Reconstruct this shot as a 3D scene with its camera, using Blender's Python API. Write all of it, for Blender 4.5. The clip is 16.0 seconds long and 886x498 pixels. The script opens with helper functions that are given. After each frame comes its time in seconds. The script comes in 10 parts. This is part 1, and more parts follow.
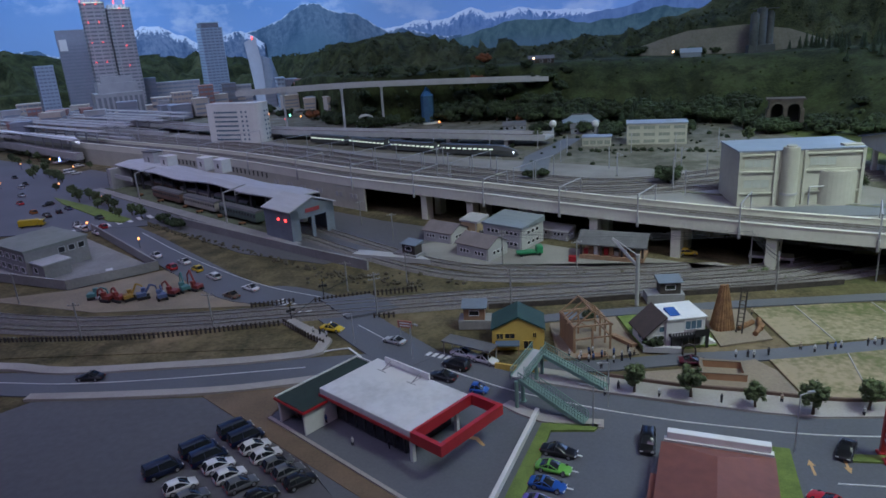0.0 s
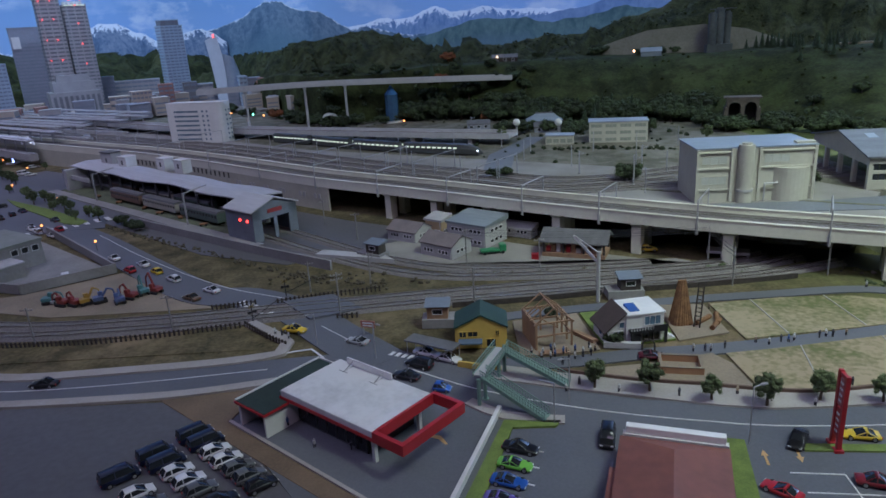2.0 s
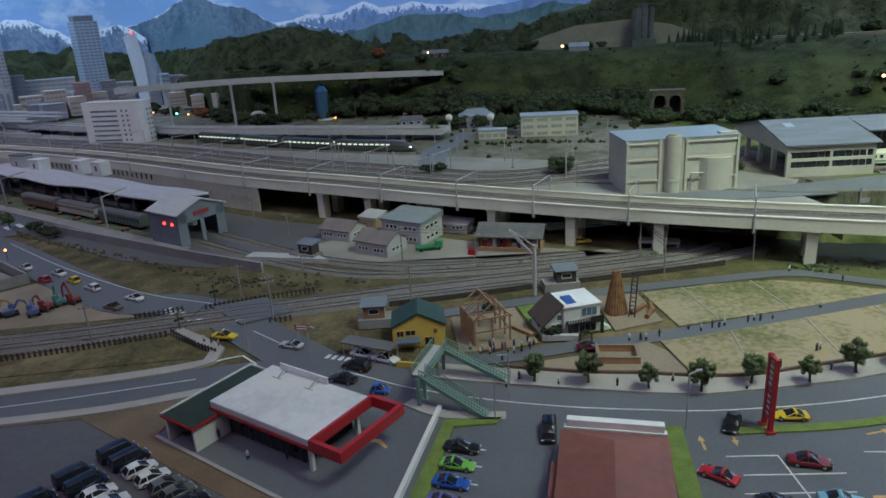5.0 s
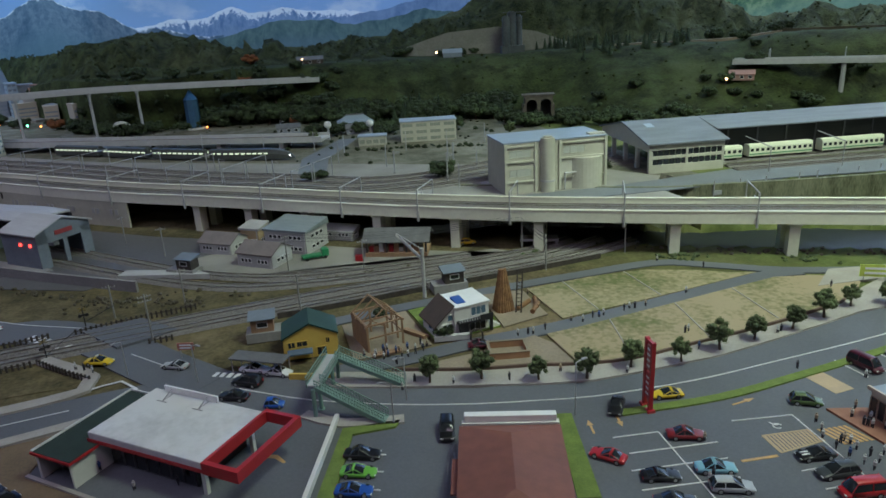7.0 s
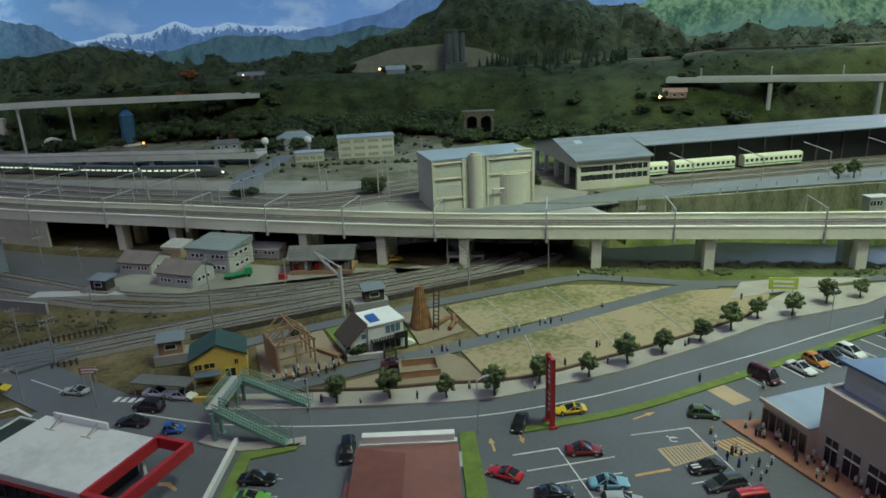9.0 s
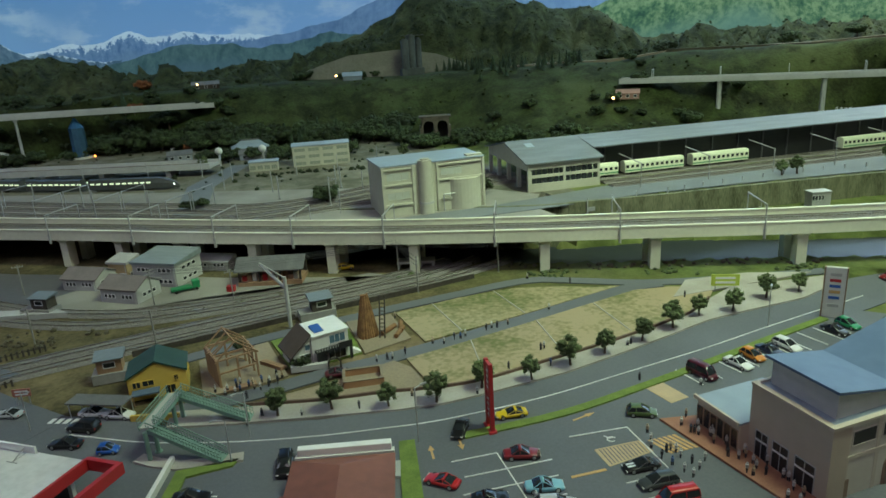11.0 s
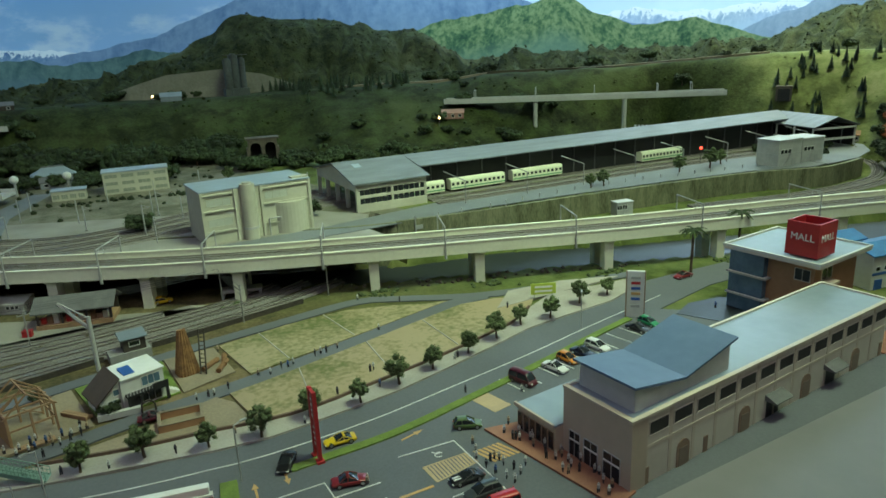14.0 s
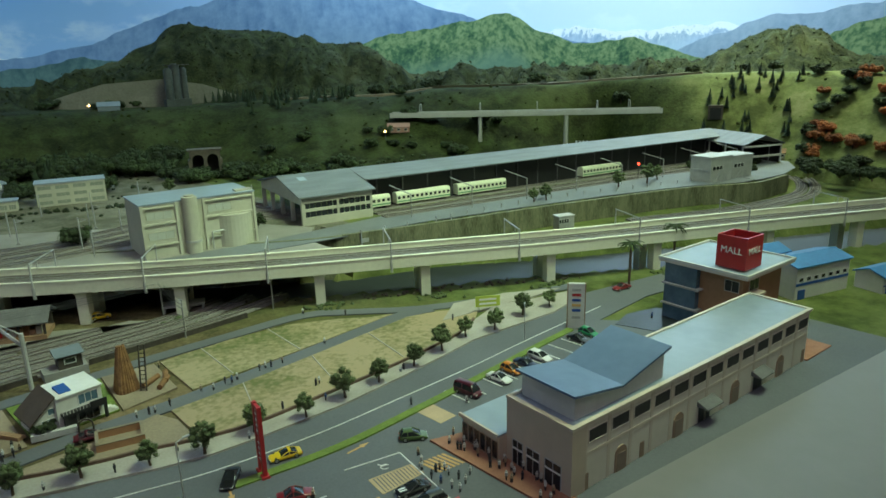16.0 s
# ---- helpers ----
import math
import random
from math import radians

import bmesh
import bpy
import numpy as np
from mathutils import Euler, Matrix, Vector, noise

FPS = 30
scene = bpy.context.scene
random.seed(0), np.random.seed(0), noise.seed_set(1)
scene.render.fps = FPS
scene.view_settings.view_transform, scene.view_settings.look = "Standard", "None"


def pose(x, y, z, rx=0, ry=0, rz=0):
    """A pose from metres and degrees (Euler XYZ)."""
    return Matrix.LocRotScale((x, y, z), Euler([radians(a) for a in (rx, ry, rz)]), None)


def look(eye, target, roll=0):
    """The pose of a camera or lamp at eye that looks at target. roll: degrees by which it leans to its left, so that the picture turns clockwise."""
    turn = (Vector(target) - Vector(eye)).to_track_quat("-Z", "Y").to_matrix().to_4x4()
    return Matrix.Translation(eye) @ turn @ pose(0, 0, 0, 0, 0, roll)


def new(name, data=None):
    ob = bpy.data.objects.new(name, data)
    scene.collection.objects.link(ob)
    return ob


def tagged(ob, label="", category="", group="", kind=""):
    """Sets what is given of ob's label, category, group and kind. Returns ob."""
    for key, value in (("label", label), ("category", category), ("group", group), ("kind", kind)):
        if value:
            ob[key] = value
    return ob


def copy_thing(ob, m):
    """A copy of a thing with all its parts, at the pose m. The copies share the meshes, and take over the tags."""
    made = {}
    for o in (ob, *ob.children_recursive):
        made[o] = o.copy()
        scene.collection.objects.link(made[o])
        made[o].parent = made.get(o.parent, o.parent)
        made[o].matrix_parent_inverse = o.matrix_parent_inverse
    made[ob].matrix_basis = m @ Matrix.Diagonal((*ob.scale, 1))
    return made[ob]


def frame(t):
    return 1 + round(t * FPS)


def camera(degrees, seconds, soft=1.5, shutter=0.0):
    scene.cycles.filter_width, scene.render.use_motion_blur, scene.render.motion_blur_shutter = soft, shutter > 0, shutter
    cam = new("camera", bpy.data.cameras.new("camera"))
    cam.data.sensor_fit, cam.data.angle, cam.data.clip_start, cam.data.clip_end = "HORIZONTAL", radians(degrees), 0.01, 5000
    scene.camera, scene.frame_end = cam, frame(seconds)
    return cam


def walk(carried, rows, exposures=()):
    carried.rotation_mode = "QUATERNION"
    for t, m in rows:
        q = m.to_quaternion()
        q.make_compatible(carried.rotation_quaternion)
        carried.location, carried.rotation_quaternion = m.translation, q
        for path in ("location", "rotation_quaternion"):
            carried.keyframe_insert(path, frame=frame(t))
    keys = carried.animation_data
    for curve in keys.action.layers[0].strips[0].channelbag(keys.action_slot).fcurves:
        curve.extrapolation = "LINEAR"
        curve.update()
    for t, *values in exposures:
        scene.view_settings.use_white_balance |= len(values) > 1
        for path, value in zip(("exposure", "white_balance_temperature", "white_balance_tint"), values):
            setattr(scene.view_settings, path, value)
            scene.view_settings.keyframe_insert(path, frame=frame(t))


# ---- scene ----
cam = camera(66.3, 16.0, soft=1.6)
PATH = [
    (0, (0.037, 0.027, 0.495), (-0.02, 1.929, -0.12), -3.7),
    (0.5, (0.04, 0.026, 0.496), (0.01, 1.927, -0.123), -3.5),
    (1, (0.039, 0.024, 0.497), (0.038, 1.925, -0.124), -3.4),
    (1.5, (0.043, 0.024, 0.496), (0.059, 1.925, -0.125), -3.5),
    (2, (0.047, 0.027, 0.495), (0.083, 1.926, -0.129), -3.5),
    (2.5, (0.049, 0.029, 0.494), (0.104, 1.928, -0.132), -3.4),
    (3, (0.054, 0.033, 0.493), (0.124, 1.93, -0.135), -3.5),
    (3.5, (0.058, 0.038, 0.491), (0.143, 1.934, -0.141), -3.8),
    (4, (0.059, 0.042, 0.489), (0.188, 1.932, -0.152), -3.9),
    (6.5, (0.038, 0.049, 0.488), (0.473, 1.894, -0.15), -3.2),
    (7, (0.043, 0.044, 0.488), (0.597, 1.855, -0.157), -3.1),
    (7.5, (0.062, 0.036, 0.489), (0.695, 1.824, -0.147), -2.2),
    (8, (0.086, 0.027, 0.49), (0.718, 1.818, -0.137), -2.0),
    (8.5, (0.103, 0.026, 0.488), (0.762, 1.813, -0.123), -2.3),
    (9, (0.115, 0.024, 0.487), (0.786, 1.807, -0.121), -2.5),
    (11.5, (0.163, 0.007, 0.489), (0.964, 1.741, -0.104), -3.7),
    (12, (0.163, 0.01, 0.491), (1.045, 1.709, -0.088), -3.2),
    (12.5, (0.166, 0.006, 0.492), (1.104, 1.681, -0.071), -2.9),
    (13, (0.178, 0.003, 0.491), (1.192, 1.635, -0.064), -2.6),
    (13.5, (0.189, -0.001, 0.49), (1.291, 1.572, -0.068), -2.4),
    (14, (0.192, -0.003, 0.489), (1.342, 1.531, -0.082), -2.6),
    (14.5, (0.191, -0.007, 0.491), (1.358, 1.511, -0.087), -2.6),
    (15, (0.187, -0.01, 0.494), (1.398, 1.478, -0.071), -2.2),
    (15.5, (0.182, -0.013, 0.495), (1.427, 1.452, -0.055), -1.8),
    (16, (0.184, -0.015, 0.495), (1.463, 1.425, -0.046), -1.4),
]
# the camera's own balance drifts from magenta-blue to yellow-green as it turns towards the daylit end
BALANCE = [(0, -0.27, 5560, 40), (3, -0.27, 5760, 38), (4.2, -0.23, 5900, 34), (6.3, -0.19, 6100, 27), (7.5, -0.19, 6140, 25), (9.2, -0.15, 6350, 17), (11.3, -0.06, 6700, 6), (13, -0.07, 6790, 2), (16, -0.06, 6800, 0)]
walk(cam, [(t, look(eye, target, roll)) for t, eye, target, roll in PATH], BALANCE)

# ---- room light: a closed show room, lit by ceiling wash lamps, blue dusk on the west, daylight on the east ----
U = 0.01  # the plan below is written in centimetres


def lamp(name, x, y, z, tx, ty, tz, size, watts, colour, spread=180):
    data = bpy.data.lights.new(name, "AREA")
    data.shape, data.size, data.energy, data.color = "DISK", size * U, watts, colour
    data.spread = radians(spread)
    ob = new(name, data)
    ob.matrix_world = look((x * U, y * U, z * U), (tx * U, ty * U, tz * U))
    return tagged(ob, "ceiling wash lamp over the model landscape", "ceiling lamp", "ceiling wash lamps", "structure")


lamp("ceiling_lamp", -150, 30, 232, -120, 190, 0, 120, 22.5, (0.52, 0.56, 0.74))
lamp("ceiling_lamp", 30, -60, 226, 50, 90, 0, 110, 8.4, (1.0, 0.84, 0.96))
lamp("ceiling_lamp", 142, 28, 232, 118, 168, 0, 100, 26.0, (0.76, 1.0, 0.68), 92)
lamp("ceiling_lamp", 385, 120, 235, 338, 138, 30, 80, 15.0, (0.86, 1.0, 0.74), 72)
lamp("ceiling_lamp", -230, 420, 232, -200, 640, 90, 140, 94.0, (0.44, 0.70, 0.80))
lamp("ceiling_lamp", -190, 235, 236, -190, 300, 0, 120, 18.5, (0.72, 0.77, 0.81), 130)
lamp("ceiling_lamp", 60, 470, 240, 95, 560, 100, 90, 32.0, (0.48, 0.74, 1.0))
lamp("ceiling_lamp", 300, 380, 240, 380, 430, 120, 100, 88.0, (0.58, 0.84, 1.0))
lamp("ceiling_lamp", 430, 230, 240, 515, 210, 110, 100, 112.0, (0.66, 0.87, 1.0))
world = bpy.data.worlds.new("world")
scene.world = world
world.use_nodes = True
world.node_tree.nodes["Background"].inputs[0].default_value = (0.05, 0.06, 0.08, 1)
world.node_tree.nodes["Background"].inputs[1].default_value = 0.3

# ---- materials ----
MATS = {}


def mat(name, c1, c2=None, rough=0.7, metal=0.0, scale=60.0, bump=0.0, fine=6.0, emit=None, power=0.0, trans=0.0, rand=0.0, spec=0.5, sharp=None, stretch=None):
    """A surface of two colours mixed by noise at two scales, with fine relief."""
    if name in MATS:
        return MATS[name]
    m = bpy.data.materials.new(name)
    m.use_nodes = True
    nt = m.node_tree
    n, l = nt.nodes, nt.links
    p = n["Principled BSDF"]
    p.inputs["Roughness"].default_value, p.inputs["Metallic"].default_value = rough, metal
    p.inputs["Specular IOR Level"].default_value = spec
    p.inputs["Transmission Weight"].default_value = trans
    c2 = c2 or tuple(v * 0.72 for v in c1)
    tc = n.new("ShaderNodeTexCoord")
    vec = tc.outputs["Object"]
    if stretch:
        mp = n.new("ShaderNodeMapping")
        mp.inputs["Scale"].default_value = stretch
        l.new(vec, mp.inputs["Vector"])
        vec = mp.outputs["Vector"]
    a, b = n.new("ShaderNodeTexNoise"), n.new("ShaderNodeTexNoise")
    a.inputs["Scale"].default_value, a.inputs["Detail"].default_value = scale, 4.0
    b.inputs["Scale"].default_value, b.inputs["Detail"].default_value = scale * fine, 3.0
    l.new(vec, a.inputs["Vector"]), l.new(vec, b.inputs["Vector"])
    add = n.new("ShaderNodeMath")
    add.operation = "MULTIPLY_ADD"
    l.new(b.outputs["Fac"], add.inputs[0])
    add.inputs[1].default_value = 0.45
    half = n.new("ShaderNodeMath")
    half.operation = "MULTIPLY"
    half.inputs[1].default_value = 0.75
    l.new(a.outputs["Fac"], half.inputs[0]), l.new(half.outputs[0], add.inputs[2])
    ramp = n.new("ShaderNodeValToRGB")
    lo, hi = sharp or (0.42, 0.78)
    ramp.color_ramp.elements[0].position, ramp.color_ramp.elements[1].position = lo, hi
    ramp.color_ramp.elements[0].color, ramp.color_ramp.elements[1].color = (*c2, 1), (*c1, 1)
    l.new(add.outputs[0], ramp.inputs[0])
    out = ramp.outputs[0]
    if rand:
        oi, hsv = n.new("ShaderNodeObjectInfo"), n.new("ShaderNodeHueSaturation")
        mr = n.new("ShaderNodeMapRange")
        mr.inputs["To Min"].default_value, mr.inputs["To Max"].default_value = 1 - rand, 1 + rand
        l.new(oi.outputs["Random"], mr.inputs["Value"]), l.new(mr.outputs[0], hsv.inputs["Value"])
        l.new(out, hsv.inputs["Color"])
        out = hsv.outputs[0]
    l.new(out, p.inputs["Base Color"])
    if bump:
        bp = n.new("ShaderNodeBump")
        bp.inputs["Strength"].default_value, bp.inputs["Distance"].default_value = 0.6, bump
        l.new(add.outputs[0], bp.inputs["Height"]), l.new(bp.outputs[0], p.inputs["Normal"])
    if emit:
        p.inputs["Emission Color"].default_value, p.inputs["Emission Strength"].default_value = (*emit, 1), power
    MATS[name] = m
    return m


ASPHALT = mat("asphalt", (0.132, 0.138, 0.157), (0.096, 0.102, 0.117), 0.75, scale=5, fine=60, bump=0.0004)
LOT = mat("lot_asphalt", (0.122, 0.121, 0.129), (0.084, 0.082, 0.088), 0.65, scale=2.2, fine=50, bump=0.0004)
PAVE = mat("pale_paving", (0.41, 0.38, 0.345), (0.30, 0.275, 0.25), 0.8, scale=16, fine=20, bump=0.0003)
WHITE = mat("road_paint", (0.78, 0.78, 0.78), (0.6, 0.6, 0.6), 0.7, scale=60)
ORANGE = mat("orange_paint", (0.62, 0.36, 0.13), (0.48, 0.30, 0.14), 0.7, scale=60)
TANPAINT = mat("tan_paint", (0.52, 0.37, 0.22), (0.42, 0.31, 0.2), 0.7, scale=50)
TURF = mat("bright_turf", (0.175, 0.245, 0.05), (0.105, 0.155, 0.034), 0.95, scale=60, fine=9, bump=0.001)
SCRUB = mat("dark_scrub", (0.14, 0.125, 0.085), (0.055, 0.05, 0.03), 0.95, scale=25, fine=9, bump=0.003)
FIELD = mat("sandy_field", (0.335, 0.265, 0.165), (0.135, 0.140, 0.052), 0.95, scale=7, fine=16, bump=0.0012, sharp=(0.44, 0.64))
FIELDGREEN = mat("grassy_field", (0.335, 0.275, 0.17), (0.125, 0.135, 0.048), 0.95, scale=6, fine=18, bump=0.0012, sharp=(0.46, 0.66))
EARTH = mat("brown_earth", (0.30, 0.24, 0.17), (0.20, 0.165, 0.12), 0.95, scale=12, fine=20, bump=0.0015)
GRAVEL = mat("gravel_yard", (0.31, 0.295, 0.27), (0.20, 0.19, 0.17), 0.9, scale=10, fine=40, bump=0.001)
BALLAST = mat("ballast", (0.24, 0.22, 0.21), (0.12, 0.11, 0.105), 0.95, scale=300, fine=3, bump=0.002)
SLEEPER = mat("sleeper", (0.24, 0.225, 0.21), (0.14, 0.13, 0.12), 0.9, scale=200)
RAILM = mat("rail_steel", (0.36, 0.34, 0.33), (0.24, 0.2, 0.17), 0.4, 0.7, scale=100)
CONC = mat("concrete", (0.73, 0.72, 0.61), (0.63, 0.62, 0.52), 0.75, scale=9, fine=14, bump=0.0004)
CONCD = mat("stained_concrete", (0.20, 0.20, 0.125), (0.055, 0.062, 0.032), 0.9, scale=14, fine=8, bump=0.001, stretch=(3, 3, 0.7), sharp=(0.40, 0.74))
CONCG = mat("grey_concrete", (0.46, 0.46, 0.46), (0.36, 0.36, 0.36), 0.8, scale=15, bump=0.0004)
DULLC = mat("dull_concrete", (0.30, 0.295, 0.285), (0.21, 0.205, 0.20), 0.85, scale=14, fine=12, bump=0.0005)
DEPOTROOF = mat("weathered_depot_roof", (0.185, 0.20, 0.22), (0.125, 0.138, 0.155), 0.6, scale=9, fine=14, bump=0.0003, stretch=(1, 5, 1))
DEPOTROAD = mat("depot_concrete", (0.175, 0.19, 0.205), (0.12, 0.13, 0.145), 0.75, scale=7, fine=25, bump=0.0004)
CREAM = mat("cream_wall", (0.49, 0.48, 0.40), (0.41, 0.40, 0.33), 0.7, scale=14, bump=0.0002)
OFFWHITE = mat("offwhite_wall", (0.70, 0.70, 0.68), (0.6, 0.6, 0.58), 0.7, scale=16, bump=0.0002)
MALLW = mat("mall_wall", (0.72, 0.67, 0.59), (0.64, 0.59, 0.52), 0.7, scale=12, bump=0.0002)
OPENING = mat("dark_opening", (0.03, 0.03, 0.03), (0.02, 0.02, 0.02), 0.6, scale=30)
MALLB = mat("mall_brown", (0.56, 0.465, 0.375), (0.49, 0.41, 0.33), 0.7, scale=12, bump=0.0002)
MALLT = mat("mall_band", (0.64, 0.565, 0.475), (0.57, 0.50, 0.42), 0.7, scale=14, bump=0.0002)
BRICKW = mat("tower_brick", (0.42, 0.24, 0.13), (0.35, 0.19, 0.10), 0.8, scale=20, bump=0.0003)
BROWNTRIM = mat("brown_trim", (0.32, 0.22, 0.16), (0.26, 0.18, 0.13), 0.7, scale=40)
ROOFBLUE = mat("blue_roof", (0.135, 0.20, 0.33), (0.10, 0.155, 0.265), 0.5, scale=10, spec=0.4)
FLATROOF = mat("pale_flat_roof", (0.29, 0.345, 0.42), (0.225, 0.275, 0.34), 0.42, scale=8)
BRIGHTBLUE = mat("bright_blue_roof", (0.05, 0.20, 0.46), (0.04, 0.15, 0.36), 0.5, scale=20)
ROOFGREY = mat("grey_metal_roof", (0.50, 0.50, 0.52), (0.41, 0.41, 0.43), 0.55, scale=12, bump=0.0003, stretch=(1, 6, 1))
ROOFDARK = mat("dark_grey_roof", (0.155, 0.155, 0.16), (0.105, 0.105, 0.11), 0.7, scale=40, bump=0.0004)
ROOFGREEN = mat("dark_green_roof", (0.028, 0.07, 0.052), (0.019, 0.048, 0.037), 0.6, scale=30, bump=0.0005)
ROOFRED = mat("red_brown_roof", (0.25, 0.09, 0.065), (0.18, 0.065, 0.05), 0.65, scale=14, bump=0.0005)
ROOFPINK = mat("faded_pink_roof", (0.215, 0.18, 0.18), (0.16, 0.135, 0.135), 0.8, scale=30, bump=0.0004)
REDP = mat("red_enamel", (0.46, 0.025, 0.03), (0.38, 0.02, 0.025), 0.45, scale=30)
BLUEP = mat("blue_enamel", (0.03, 0.12, 0.42), (0.03, 0.09, 0.33), 0.45, scale=30)
TEALP = mat("teal_enamel", (0.06, 0.34, 0.34), (0.05, 0.26, 0.27), 0.5, scale=30)
YELLOWP = mat("yellow_enamel", (0.70, 0.45, 0.03), (0.6, 0.37, 0.03), 0.5, scale=30)
WHITEP = mat("white_panel", (0.80, 0.80, 0.80), (0.7, 0.7, 0.7), 0.5, scale=18)
CANOPYW = mat("white_canopy", (0.64, 0.635, 0.64), (0.47, 0.465, 0.47), 0.6, scale=9, fine=10, sharp=(0.38, 0.66))
YELLOWW = mat("yellow_wall", (0.66, 0.46, 0.10), (0.58, 0.40, 0.08), 0.75, scale=24, bump=0.0002)
BRIDGEG = mat("sea_green_steel", (0.19, 0.31, 0.265), (0.14, 0.24, 0.205), 0.55, scale=30)
WOOD = mat("raw_timber", (0.36, 0.22, 0.13), (0.25, 0.15, 0.09), 0.8, scale=60, stretch=(1, 1, 0.2))
ORWOOD = mat("orange_timber", (0.30, 0.155, 0.065), (0.15, 0.075, 0.035), 0.85, scale=80, fine=4, bump=0.001)
DARKWOOD = mat("dark_timber", (0.075, 0.062, 0.052), (0.04, 0.034, 0.03), 0.9, scale=90)
STEEL = mat("grey_steel", (0.42, 0.42, 0.43), (0.34, 0.34, 0.35), 0.5, 0.3, scale=60)
DARKSTEEL = mat("dark_steel", (0.12, 0.12, 0.13), (0.08, 0.08, 0.085), 0.6, 0.2, scale=60)
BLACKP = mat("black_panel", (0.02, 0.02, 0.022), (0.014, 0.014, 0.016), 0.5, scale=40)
GLASS = mat("dark_glazing", (0.025, 0.03, 0.035), (0.02, 0.022, 0.025), 0.12, scale=20)
BLUEGLASS = mat("blue_glazing", (0.12, 0.20, 0.27), (0.08, 0.14, 0.2), 0.15, scale=30)
TYRE = mat("tyre_rubber", (0.02, 0.02, 0.02), (0.014, 0.014, 0.014), 0.8, scale=100)
CHROME = mat("bright_metal", (0.6, 0.6, 0.6), (0.5, 0.5, 0.5), 0.3, 0.9, scale=100)
HEADL = mat("clear_lamp", (0.7, 0.7, 0.68), (0.6, 0.6, 0.58), 0.2, scale=100)
TAILL = mat("red_lamp", (0.4, 0.02, 0.02), (0.3, 0.015, 0.015), 0.3, scale=100)
GLOWRED = mat("lit_red_lamp", (0.8, 0.05, 0.03), rough=0.5, emit=(1.0, 0.06, 0.035), power=5.0)
GLOWORANGE = mat("lit_orange_lamp", (0.8, 0.4, 0.1), rough=0.5, emit=(1.0, 0.36, 0.07), power=4.0)
GLOWWARM = mat("lit_warm_lamp", (0.9, 0.8, 0.6), rough=0.5, emit=(1.0, 0.60, 0.24), power=9.0)
GLOWWHITE = mat("lit_white_lamp", (0.9, 0.95, 0.95), rough=0.5, emit=(0.85, 1.0, 0.9), power=5.0)
GLOWGREEN = mat("lit_green_lamp", (0.1, 0.8, 0.3), rough=0.5, emit=(0.15, 1.0, 0.45), power=7.0)
LEAF = mat("tree_foliage", (0.125, 0.165, 0.068), (0.045, 0.065, 0.028), 0.95, scale=120, fine=4, bump=0.002, rand=0.25)
LEAFDARK = mat("dark_foliage", (0.052, 0.078, 0.030), (0.015, 0.024, 0.011), 0.95, scale=60, fine=5, bump=0.003, rand=0.35)
LEAFRED = mat("autumn_foliage", (0.42, 0.145, 0.045), (0.17, 0.06, 0.025), 0.95, scale=60, fine=5, bump=0.003, rand=0.4)
PINE = mat("pine_foliage", (0.035, 0.06, 0.028), (0.014, 0.025, 0.012), 0.95, scale=80, fine=5, bump=0.003, rand=0.25)
BARK = mat("bark", (0.14, 0.10, 0.07), (0.08, 0.06, 0.04), 0.9, scale=150)


def hill_cover(name, dark, mid, pale, scale, bump):
    """Scattered ground cover of a model hill: dark scrub, grass and dry patches at three scales."""
    m = mat(name, mid, dark, 0.97, scale=scale * 6, fine=7, bump=bump, sharp=(0.44, 0.74))
    n, l = m.node_tree.nodes, m.node_tree.links
    p = n["Principled BSDF"]
    p.inputs["Specular IOR Level"].default_value = 0.15
    base = p.inputs["Base Color"].links[0].from_socket
    tc = n.new("ShaderNodeTexCoord")
    for k, (sc, lo, hi, col) in enumerate(((scale, 0.52, 0.66, pale), (scale * 2.3, 0.55, 0.63, dark))):
        nz, rp, mx = n.new("ShaderNodeTexNoise"), n.new("ShaderNodeMapRange"), n.new("ShaderNodeMix")
        nz.inputs["Scale"].default_value, nz.inputs["Detail"].default_value, nz.inputs["Roughness"].default_value = sc, 8.0, 0.66
        rp.inputs["From Min"].default_value, rp.inputs["From Max"].default_value = lo, hi
        rp.inputs["To Max"].default_value = 0.75
        mx.data_type = "RGBA"
        mx.inputs["B"].default_value = (*col, 1)
        l.new(tc.outputs["Object"], nz.inputs["Vector"]), l.new(nz.outputs["Fac"], rp.inputs["Value"])
        l.new(rp.outputs[0], mx.inputs["Factor"]), l.new(base, mx.inputs["A"])
        base = mx.outputs["Result"]
    l.new(base, p.inputs["Base Color"])
    return m


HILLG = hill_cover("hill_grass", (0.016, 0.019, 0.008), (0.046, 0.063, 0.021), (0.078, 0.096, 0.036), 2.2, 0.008)


